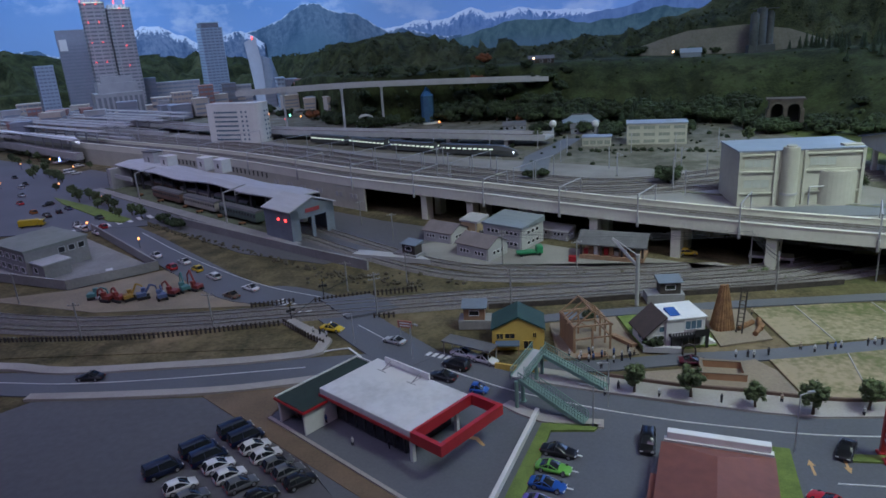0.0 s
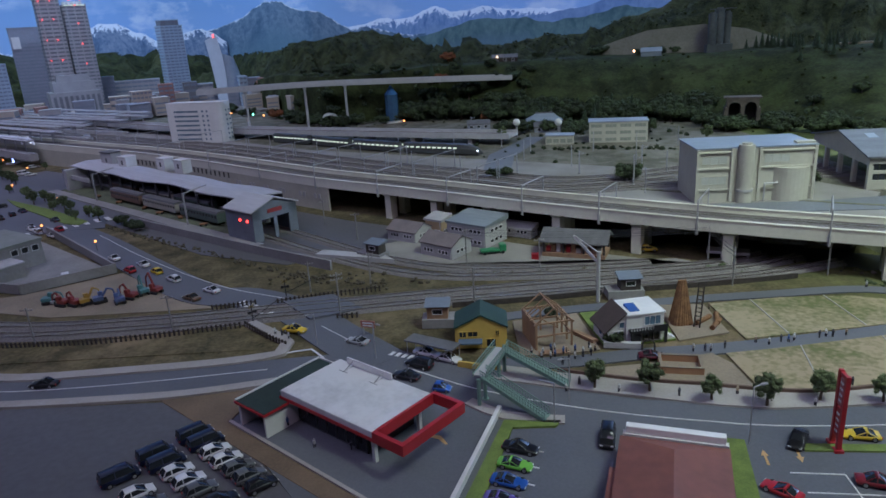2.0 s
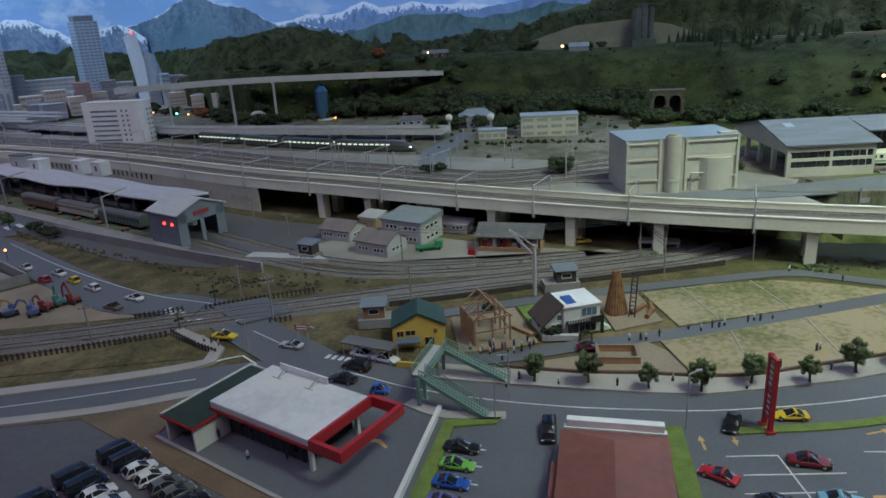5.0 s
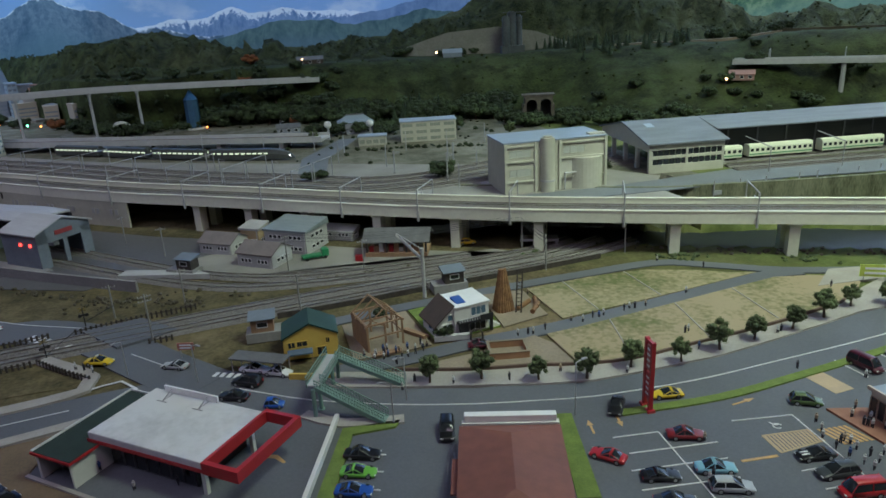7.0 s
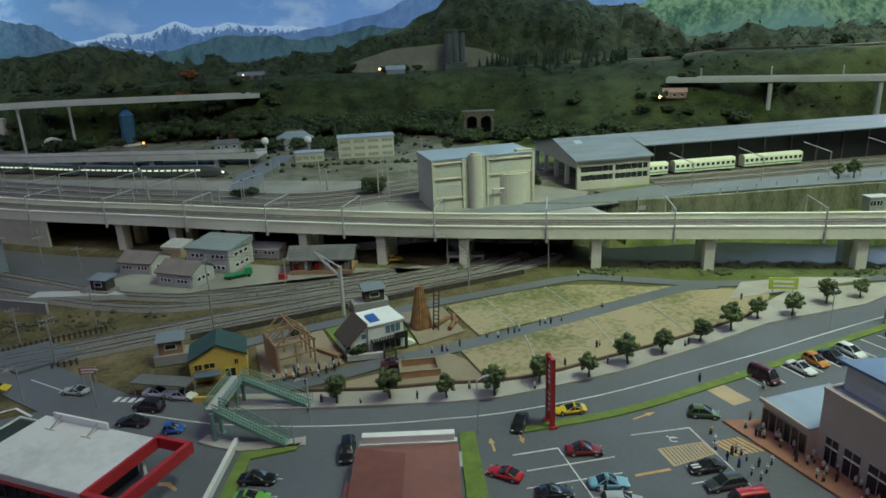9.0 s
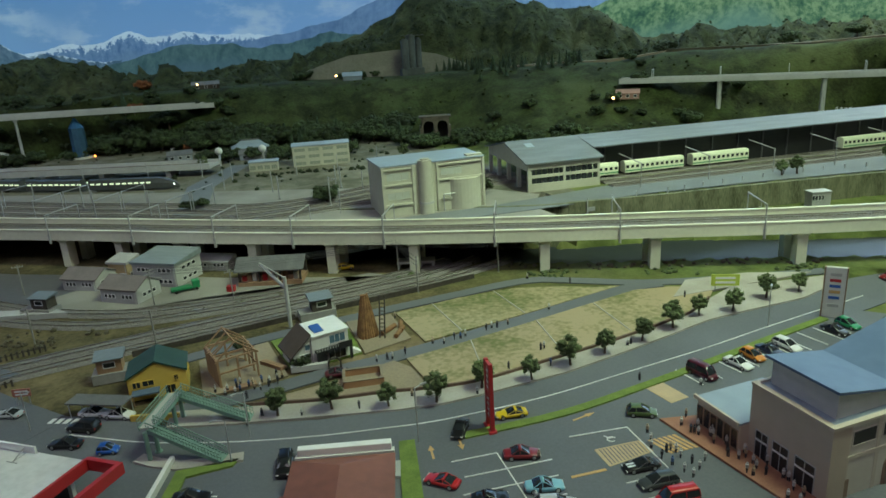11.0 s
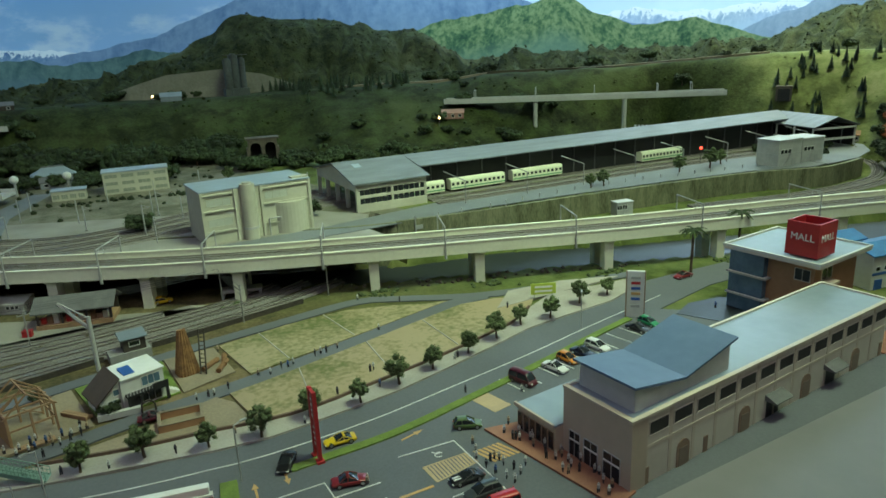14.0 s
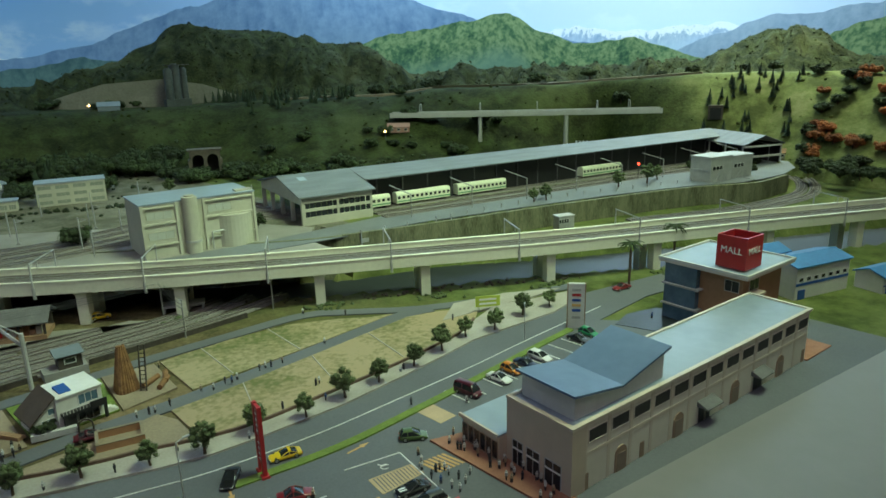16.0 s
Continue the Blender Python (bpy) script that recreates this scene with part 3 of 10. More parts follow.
def hill_height(deg, r):
    r = r - knots(deg, [(-60, 78), (-17, 78), (-11, 0), (110, 0)])
    foot, ter, top = knots(deg, FOOT), knots(deg, TERRACE), knots(deg, CREST)
    wob = noise.fractal(Vector((deg * 0.22, r * 0.017, 1.3)), 1.0, 2.0, 4)
    fine = noise.fractal(Vector((deg * 0.9, r * 0.06, 4.1)), 1.0, 2.1, 3)
    if r < foot:
        return -8.0
    if r < 345:
        t = (r - foot) / (345 - foot)
        return 7 + (ter - 7) * (t * t * (3 - 2 * t)) ** 0.85 + (wob * 3.0 + fine * 1.3 - abs(noise.noise(Vector((deg * 0.5, r * 0.012, 3.1)))) * 4.0 + 1.2) * min(1, t * 3) * (1 - t * 0.75)
    if r < 365:
        return ter + wob * 0.5
    if r < 430:
        t = (r - 365) / 65
        gully = (1 - abs(noise.noise(Vector((deg * 0.42 + wob, r * 0.010, 7.7))))) ** 3 * 11 + abs(noise.noise(Vector((deg * 1.3, r * 0.03 + wob, 2.2)))) * 5
        return ter + (top - ter) * (t * t * (3 - 2 * t)) ** 0.8 + (wob * 4 + fine * 3.2 - gully + 7.5) * math.sin(math.pi * t) ** 0.7 + fine * 1.0
    return top - (r - 430) * 0.35 + fine


def hill_mesh(name, r0, r1, dr, material):
    bm = bmesh.new()
    degs = np.arange(-60, 108, 0.36)
    rows = [[bm.verts.new((*polar(d, r), far_z(d, hill_height(d, r)))) for d in degs] for r in np.arange(r0, r1 + 0.1, dr)]
    for a, b in zip(rows, rows[1:]):
        for i in range(len(degs) - 1):
            bm.faces.new((a[i], a[i + 1], b[i + 1], b[i])).smooth = True
    return part(name, bm, material)


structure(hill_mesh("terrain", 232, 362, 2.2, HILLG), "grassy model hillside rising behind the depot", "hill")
structure(hill_mesh("terrain", 360, 515, 2.4, HILLD), "dark wooded hills along the back", "hill")


def ramp_of(n, stops):
    rp = n.new("ShaderNodeValToRGB")
    e = rp.color_ramp.elements
    e[0].position, e[0].color = stops[0][0], (*stops[0][1], 1)
    e[1].position, e[1].color = stops[-1][0], (*stops[-1][1], 1)
    for at, col in stops[1:-1]:
        e.new(at).color = (*col, 1)
    return rp


def mixed(n, l, fac, a, b):
    mx = n.new("ShaderNodeMix")
    mx.data_type = "RGBA"
    l.new(fac, mx.inputs["Factor"])
    for v, k in ((a, "A"), (b, "B")):
        if isinstance(v, tuple):
            mx.inputs[k].default_value = (*v, 1)
        else:
            l.new(v, mx.inputs[k])
    return mx.outputs["Result"]


def span(n, l, value, lo, hi, out=1.0):
    mr = n.new("ShaderNodeMapRange")
    mr.interpolation_type = "SMOOTHSTEP"
    l.new(value, mr.inputs["Value"])
    mr.inputs["From Min"].default_value, mr.inputs["From Max"].default_value, mr.inputs["To Max"].default_value = lo, hi, out
    return mr.outputs[0]


def painted(name, dark, mid, light, ridge=(7.0, 3.0), grain=30.0, haze=None, haze_at=(-3.0, -1.0), snow=None, speck=0.0, bare=0.0):
    """Backdrop paint of a mountain side. The sheet's own map runs along the range and counts down from its crest.
    Brushed spurs run down the slope; snow lies near the crest; haze gathers towards the foot."""
    m = bpy.data.materials.new(name)
    m.use_nodes = True
    n, l = m.node_tree.nodes, m.node_tree.links
    p = n["Principled BSDF"]
    p.inputs["Roughness"].default_value, p.inputs["Specular IOR Level"].default_value = 0.9, 0.1
    uv = n.new("ShaderNodeTexCoord").outputs["UV"]
    warp = n.new("ShaderNodeTexNoise")
    warp.inputs["Scale"].default_value, warp.inputs["Detail"].default_value = 0.45, 4.0
    l.new(uv, warp.inputs["Vector"])
    bend = n.new("ShaderNodeVectorMath")
    bend.operation = "MULTIPLY_ADD"
    l.new(warp.outputs["Color"], bend.inputs[0])
    bend.inputs[1].default_value = (1.6, 0.9, 0.0)
    l.new(uv, bend.inputs[2])
    mp = n.new("ShaderNodeMapping")
    mp.inputs["Scale"].default_value = (ridge[0], ridge[1], 1)
    l.new(bend.outputs[0], mp.inputs["Vector"])
    spur, fleck = n.new("ShaderNodeTexNoise"), n.new("ShaderNodeTexNoise")
    spur.inputs["Scale"].default_value, spur.inputs["Detail"].default_value, spur.inputs["Roughness"].default_value = 1.0, 7.0, 0.6
    l.new(mp.outputs[0], spur.inputs["Vector"])
    fleck.inputs["Scale"].default_value, fleck.inputs["Detail"].default_value, fleck.inputs["Roughness"].default_value = grain, 6.0, 0.7
    l.new(uv, fleck.inputs["Vector"])

    def sums(op, x, k, c=0.0):
        q = n.new("ShaderNodeMath")
        q.operation = op
        for i, v in enumerate((x, k, c)):
            if isinstance(v, (int, float)):
                q.inputs[i].default_value = v
            else:
                l.new(v, q.inputs[i])
        return q.outputs[0]

    # folded noise gives sharp spurs: mean about 0.5
    fold = sums("MULTIPLY_ADD", sums("ABSOLUTE", sums("SUBTRACT", spur.outputs["Fac"], 0.5), 0.0), -2.4, 0.75)
    grainy = sums("MULTIPLY_ADD", fleck.outputs["Fac"], 0.5 + speck, -speck * 0.5)
    tone = sums("MULTIPLY_ADD", fold, 0.5, grainy)
    rp = ramp_of(n, ((0.36, dark), (0.50, mid), (0.66, light)))
    l.new(tone, rp.inputs[0])
    out = rp.outputs[0]
    sp = n.new("ShaderNodeSeparateXYZ")
    l.new(uv, sp.inputs[0])
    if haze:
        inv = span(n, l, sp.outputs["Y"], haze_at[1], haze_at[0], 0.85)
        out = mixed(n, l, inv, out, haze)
    if snow:
        lift = n.new("ShaderNodeMath")
        lift.operation = "MULTIPLY_ADD"
        l.new(tone, lift.inputs[0])
        lift.inputs[1].default_value = snow * 6.0
        l.new(sp.outputs["Y"], lift.inputs[2])
        out = mixed(n, l, span(n, l, lift.outputs[0], snow * (2.45 + bare), snow * (2.8 + bare * 1.4)), out, (0.86, 0.90, 0.95))
    l.new(out, p.inputs["Base Color"])
    return m


def sky_paint():
    """Blue paint with soft white clouds, deep in the west and pale and hazy in the east."""
    m = bpy.data.materials.new("painted_sky")
    m.use_nodes = True
    n, l = m.node_tree.nodes, m.node_tree.links
    p = n["Principled BSDF"]
    p.inputs["Roughness"].default_value, p.inputs["Specular IOR Level"].default_value = 0.9, 0.1
    tc, sp = n.new("ShaderNodeTexCoord"), n.new("ShaderNodeSeparateXYZ")
    l.new(tc.outputs["Object"], sp.inputs[0])
    base = mixed(n, l, span(n, l, sp.outputs["Z"], 0.35, 1.5), (0.34, 0.52, 0.76), (0.13, 0.31, 0.62))
    mp, nz, big = n.new("ShaderNodeMapping"), n.new("ShaderNodeTexNoise"), n.new("ShaderNodeTexNoise")
    mp.inputs["Scale"].default_value = (1, 1, 1.9)
    l.new(tc.outputs["Object"], mp.inputs["Vector"]), l.new(mp.outputs[0], nz.inputs["Vector"]), l.new(mp.outputs[0], big.inputs["Vector"])
    nz.inputs["Scale"].default_value, nz.inputs["Detail"].default_value, nz.inputs["Roughness"].default_value = 2.6, 9.0, 0.58
    big.inputs["Scale"].default_value, big.inputs["Detail"].default_value = 0.9, 2.0
    both = n.new("ShaderNodeMath")
    both.operation = "MULTIPLY"
    l.new(span(n, l, nz.outputs["Fac"], 0.49, 0.64), both.inputs[0]), l.new(span(n, l, big.outputs["Fac"], 0.38, 0.55, 0.85), both.inputs[1])
    base = mixed(n, l, both.outputs[0], base, (0.70, 0.77, 0.86))
    base = mixed(n, l, span(n, l, sp.outputs["X"], 0.8, 4.4, 0.85), base, (0.72, 0.83, 0.95))
    l.new(base, p.inputs["Base Color"])
    return m


bm = bmesh.new()
lo = [bm.verts.new((*polar(d, 540), -20)) for d in range(-80, 121, 2)]
hi = [bm.verts.new((*polar(d, 540), 240)) for d in range(-80, 121, 2)]
for i in range(len(lo) - 1):
    bm.faces.new((lo[i], lo[i + 1], hi[i + 1], hi[i])).smooth = True
structure(part("backdrop", bm, sky_paint()), "curved painted sky backdrop with white clouds", "backdrop")


def range_of(name, table, r, rugged, material, label):
    """A painted range of mountains: a sheet in low relief standing before the sky, mapped from its crest downwards."""
    bm = bmesh.new()
    uv = bm.loops.layers.uv.new("from_crest")
    degs = np.arange(table[0][0], table[-1][0] + 0.01, 0.2)
    tops = [knots(d, table) + rugged * noise.fractal(Vector((d * 0.35, r, 0)), 0.9, 2.2, 5) for d in degs]
    rows = [[bm.verts.new((*polar(d, r - (1 - k / 16) * 2.0 + noise.fractal(Vector((d * 0.55, k / 4, r)), 0.9, 2.1, 4) * 0.4), far_z(d, 10 + k / 16 * (h - 10)))) for d, h in zip(degs, tops)] for k in range(17)]
    for k in range(16):
        for i in range(len(degs) - 1):
            f = bm.faces.new((rows[k][i], rows[k][i + 1], rows[k + 1][i + 1], rows[k + 1][i]))
            f.smooth = True
            for loop, (kk, ii) in zip(f.loops, ((k, i), (k, i + 1), (k + 1, i + 1), (k + 1, i))):
                loop[uv].uv = (degs[ii] * 0.925, (kk / 16 - 1) * (tops[ii] - 10) * 0.1)
    return structure(part(name, bm, material), label, "backdrop")


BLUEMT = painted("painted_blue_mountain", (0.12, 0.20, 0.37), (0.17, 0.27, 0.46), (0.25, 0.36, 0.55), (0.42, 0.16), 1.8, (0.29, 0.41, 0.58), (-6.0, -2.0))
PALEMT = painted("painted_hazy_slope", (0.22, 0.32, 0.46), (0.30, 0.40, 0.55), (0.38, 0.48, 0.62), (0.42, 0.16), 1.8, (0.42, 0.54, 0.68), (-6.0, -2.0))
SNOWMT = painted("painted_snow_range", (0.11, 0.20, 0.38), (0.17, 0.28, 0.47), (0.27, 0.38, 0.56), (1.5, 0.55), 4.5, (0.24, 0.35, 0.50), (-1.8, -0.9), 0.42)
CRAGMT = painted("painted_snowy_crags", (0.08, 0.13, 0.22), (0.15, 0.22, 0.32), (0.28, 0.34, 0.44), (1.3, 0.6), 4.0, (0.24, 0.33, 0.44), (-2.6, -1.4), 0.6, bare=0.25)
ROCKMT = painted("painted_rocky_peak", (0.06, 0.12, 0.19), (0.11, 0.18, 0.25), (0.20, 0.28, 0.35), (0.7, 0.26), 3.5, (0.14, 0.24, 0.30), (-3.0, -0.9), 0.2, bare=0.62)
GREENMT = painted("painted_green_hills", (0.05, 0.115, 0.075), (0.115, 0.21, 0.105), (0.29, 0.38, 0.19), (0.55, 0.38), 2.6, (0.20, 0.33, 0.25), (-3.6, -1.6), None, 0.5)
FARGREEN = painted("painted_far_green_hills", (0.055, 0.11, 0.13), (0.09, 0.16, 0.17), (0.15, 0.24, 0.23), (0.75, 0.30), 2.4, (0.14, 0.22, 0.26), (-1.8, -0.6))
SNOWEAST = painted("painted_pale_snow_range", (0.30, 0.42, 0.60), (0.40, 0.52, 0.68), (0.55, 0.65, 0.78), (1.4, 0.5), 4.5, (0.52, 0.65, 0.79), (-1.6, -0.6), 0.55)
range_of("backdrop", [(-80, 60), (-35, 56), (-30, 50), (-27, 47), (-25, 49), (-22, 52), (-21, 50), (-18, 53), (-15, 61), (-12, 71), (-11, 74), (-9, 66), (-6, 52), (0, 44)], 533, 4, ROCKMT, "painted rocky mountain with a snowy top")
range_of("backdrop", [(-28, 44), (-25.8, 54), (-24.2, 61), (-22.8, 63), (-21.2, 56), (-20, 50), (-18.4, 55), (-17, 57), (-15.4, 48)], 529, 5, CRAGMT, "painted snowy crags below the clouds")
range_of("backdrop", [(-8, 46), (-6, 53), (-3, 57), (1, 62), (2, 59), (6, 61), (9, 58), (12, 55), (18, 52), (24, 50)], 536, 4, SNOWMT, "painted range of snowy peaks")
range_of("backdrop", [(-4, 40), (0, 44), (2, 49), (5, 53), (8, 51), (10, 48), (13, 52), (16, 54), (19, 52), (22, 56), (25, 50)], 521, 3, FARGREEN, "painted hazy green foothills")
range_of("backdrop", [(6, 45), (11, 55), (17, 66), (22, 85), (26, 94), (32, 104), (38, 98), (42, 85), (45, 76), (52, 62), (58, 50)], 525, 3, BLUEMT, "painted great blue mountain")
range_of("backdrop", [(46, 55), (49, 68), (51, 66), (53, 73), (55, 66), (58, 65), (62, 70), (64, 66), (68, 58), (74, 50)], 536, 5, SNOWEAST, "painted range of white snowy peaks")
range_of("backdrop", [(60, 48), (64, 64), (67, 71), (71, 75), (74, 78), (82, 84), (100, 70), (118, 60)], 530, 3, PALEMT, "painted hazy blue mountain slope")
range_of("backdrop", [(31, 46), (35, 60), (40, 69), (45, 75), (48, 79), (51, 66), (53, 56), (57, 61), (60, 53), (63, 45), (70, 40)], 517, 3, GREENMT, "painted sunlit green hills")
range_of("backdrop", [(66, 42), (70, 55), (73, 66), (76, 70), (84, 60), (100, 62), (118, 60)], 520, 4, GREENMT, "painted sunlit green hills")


def track(pts, z, label, double=0, material=BALLAST):
    """Railway line: ballast bed, sleepers and rails."""
    t = thing("railway_track", label, "railway track", kind="structure")
    bed = smooth_path([(x, y, z) for x, y in pts], 3)
    for s in ([0] if not double else [-double / 2, double / 2]):
        bm = bmesh.new()
        sweep(bm, bed, [(s - 1.9, 0), (s + 1.9, 0), (s + 1.35, 0.42), (s - 1.35, 0.42)])
        part("ballast", bm, material, t)
        fine = smooth_path([(x, y, z) for x, y in pts], 0.75)
        bm = bmesh.new()
        for i in range(0, len(fine) - 1):
            d = (fine[i + 1] - fine[i]).normalized()
            w = Vector((-d.y, d.x, 0))
            c = fine[i] + w * s
            q = [c + d * a + w * b + Vector((0, 0, h)) for h in (0.40, 0.52) for a, b in ((-0.16, -1.2), (0.16, -1.2), (0.16, 1.2), (-0.16, 1.2))]
            v = [bm.verts.new(k) for k in q]
            for f in ((4, 5, 6, 7), (0, 1, 5, 4), (1, 2, 6, 5), (2, 3, 7, 6), (3, 0, 4, 7)):
                bm.faces.new([v[k] for k in f])
        tagged(part("sleepers", bm, SLEEPER, t), kind="stuff")
        for g in (-0.82, 0.82):
            bm = bmesh.new()
            sweep(bm, bed, [(s + g - 0.07, 0.5), (s + g + 0.07, 0.5), (s + g + 0.07, 0.72), (s + g - 0.07, 0.72)])
            part("rail", bm, RAILM, t)
    return t


track([(-200, 190), (-140, 150), (-105, 128), (-75, 118.6), (-50, 117.4), (-30, 118.6), (11, 121.2), (50, 122.4), (68, 123.6), (78, 125.5), (86, 127.5)], 0.1, "curved single railway line with rusty rails")
track([(-200, 197), (-140, 156), (-105, 133), (-75, 123), (-50, 121.6), (-30, 122.8), (11, 125.6), (50, 126.8), (66, 127.8), (74, 129.8), (80, 132)], 0.1, "second parallel railway line on dark ballast")
track([(-46, 180), (-36, 170.5), (-22, 156), (-6, 141.5), (8, 134.2), (30, 131), (52, 130.8), (64, 131.8), (74, 134.5)], 0.1, "siding running into the engine shed")
track([(-40, 184), (-30, 174), (-17, 160), (-4, 147), (12, 138), (32, 135), (50, 134.6)], 0.1, "goods siding past the small houses")

slab("ground", [(-420, 500), (-330, 440), (-200, 440), (-120, 420), (-90, 410), (-60, 440), (-100, 600), (-420, 620)], 5, 9.0, GRAVEL, "raised grey terrace under the model city", "terrace")
w_ = strip("retaining_wall", WALL[:7], -1.0, 0.2, -1.0, 8.1, CONCD)
structure(w_, "weathered stained concrete retaining wall above the river", "retaining wall")
w_ = strip("retaining_wall", [(58, 168), (80, 153), (97, 142), (108, 137)], -1.0, 0.2, -5.0, 7.9, CONCD)
structure(w_, "dark stained concrete river wall below the terrace", "retaining wall")

w_ = strip("retaining_wall", [polar(d, 351) for d in (42, 45, 48, 51, 54, 57, 60, 62)], -0.6, 0.6, 24, 36.5, mat("weathered_cutting_wall", (0.10, 0.085, 0.055), (0.05, 0.045, 0.03), 0.95, scale=16, fine=8, bump=0.003))
structure(w_, "dark weathered cutting wall below the ridge road", "retaining wall")
bm = bmesh.new()
sweep(bm, smooth_path([(*polar(d, 355), knots(d, TERRACE) + 0.2) for d in (30, 33, 36, 39, 42, 45, 48, 51, 54, 57, 60, 63)], 4), [(-2.0, -1.5), (2.0, -1.5), (2.0, 0.5), (-2.0, 0.5)])
structure(part("road", bm, EARTH), "narrow earthen ridge road along the hill", "road")
track([(187, 105), (204, 97.5), (218, 92), (239, 87), (262, 86), (284, 94), (298, 106), (306, 122), (309, 140)], 2.2, "curved double railway line round the depot", 4.3)
slab("pavement", [(246, 96), (262, 94), (280, 97), (292, 104), (299, 117), (280, 124), (250, 112)], 7.7, 7.95, DEPOTROAD, "pale blue-grey concrete plaza at the end of the depot", "yard")

# ---- the viaduct ----
def along(path, x):
    """The place on a path at that x, and its way."""
    i = min(range(1, len(path) - 1), key=lambda k: abs(path[k].x - x))
    d = (path[i + 1] - path[i - 1]).normalized()
    return path[i], d, Vector((-d.y, d.x, 0))


VPATH = smooth_path(VIA, 2.5)
via = thing("viaduct", "long cream concrete railway viaduct on square piers", "viaduct", kind="structure")
for name, sect in (("deck", [(0.6, 7.0), (9.9, 7.0), (9.9, 8.2), (0.6, 8.2)]), ("parapet", [(0, 6.95), (0.6, 6.95), (0.6, 9.4), (0, 9.4)]), ("parapet", [(9.9, 6.95), (10.5, 6.95), (10.5, 9.5), (9.9, 9.5)]), ("coping", [(-0.12, 9.4), (0.75, 9.4), (0.75, 9.62), (-0.12, 9.62)]), ("coping", [(9.75, 9.5), (10.65, 9.5), (10.65, 9.72), (9.75, 9.72)])):
    bm = bmesh.new()
    sweep(bm, VPATH, sect)
    part(name, bm, CONC, via)
for x in (-6.9, 5.4, 18.3, 33, 48.6, 64.2, 88, 107, 133, 158, 186, 210):
    c, d, w = along(VPATH, x)
    for s in (0.9, 6.8):
        bm = bmesh.new()
        prism(bm, [tuple((c + d * a + w * b)[:2]) for a, b in ((-1.0, s), (1.0, s), (1.0, s + 2.6), (-1.0, s + 2.6))], min(0, ground_height(*(c + w * (s + 1.3))[:2])) - 0.3, 7.0)
        prism(bm, [tuple((c + d * a + w * b)[:2]) for a, b in ((-1.25, s - 0.2), (1.25, s - 0.2), (1.25, s + 2.8), (-1.25, s + 2.8))], 6.4, 7.0)
        part("pier", bm, CONC, via)
strip("infill_wall", [p for p in VIA if p[0] < -20], 0.05, 0.6, 0, 6.95, CREAM, via, "cream panelled wall closing the arches")
for x in np.arange(-58, -22, 6.1):
    c, d, w = along(VPATH, x)
    for a in (-1.3, 0.5):
        bm = bmesh.new()
        prism(bm, [tuple((c + d * q + w * b)[:2]) for q, b in ((a, -0.1), (a + 1.0, -0.1), (a + 1.0, 0.04), (a, 0.04))], 3.4, 4.8)
        part("vent", bm, CONCG, via)
for x in np.arange(-112, -62, 1.5):
    c, d, w = along(VPATH, x)
    bm = bmesh.new()
    prism(bm, [tuple((c + d * q + w * b)[:2]) for q, b in ((-0.35, -0.05), (0.35, -0.05), (0.35, 0.04), (-0.35, 0.04))], 4.9, 6.7)
    part("slot", bm, BLACKP, via)
off = [(p + w * 5.2) for p, d, w in (along(VPATH, q.x) for q in VPATH[1:-1:6])]
track([(p.x, p.y) for p in off], 8.15, "double railway line on the viaduct deck", 4.3)


def portal_mast(x):
    c, d, w = along(VPATH, x)
    m = thing("catenary_mast", "grey steel overhead line portal on the viaduct", "catenary mast", group="viaduct overhead line portals")
    a, b = c - w * 0.15, c + w * 10.6
    up = Vector((0, 0, 1))
    part("post", bars((a + up * 6.2, a + up * 13.4, 0.17), (a + up * 6.2 + d * 0.02, a + up * 8.4, 0.3)), STEEL, m)
    part("post", bars((b + up * 7.2, b + up * 13.4, 0.15)), STEEL, m)
    part("beam", bars((a + up * 13.3, b + up * 13.3, 0.15), (a + up * 12.0, a + w * 1.6 + up * 13.3, 0.08)), STEEL, m)
    part("arm", bars((a + w * 3 + up * 13.3, a + w * 3 + up * 11.6, 0.07), (a + w * 3 + up * 11.6, a + w * 4.2 + up * 11.9, 0.05)), STEEL, m)
    return m


for x in (-95, -70, -48, -28, -8, 10, 26, 41, 58, 79, 102, 126, 152, 180, 206):
    portal_mast(x)

# the terrace runs on behind the viaduct as an open deck, dark below
edge = [p + w * 10.75 for p, d, w in (along(VPATH, x) for x in (-330, -235, -165, -112, -74, -40, -20, 0, 20, 40, 60, 80, 94))]
deck_edge = [(p.x, p.y) for p in edge] + [(100, 141), (108, 150), (96, 172), (60, 196), (20, 222), (-40, 262), (-112, 330), (-235, 425), (-300, 480)]
slab("terrace_deck", deck_edge, 7.0, 7.72, GRAVEL, "grey gravel terrace deck behind the viaduct", "terrace")
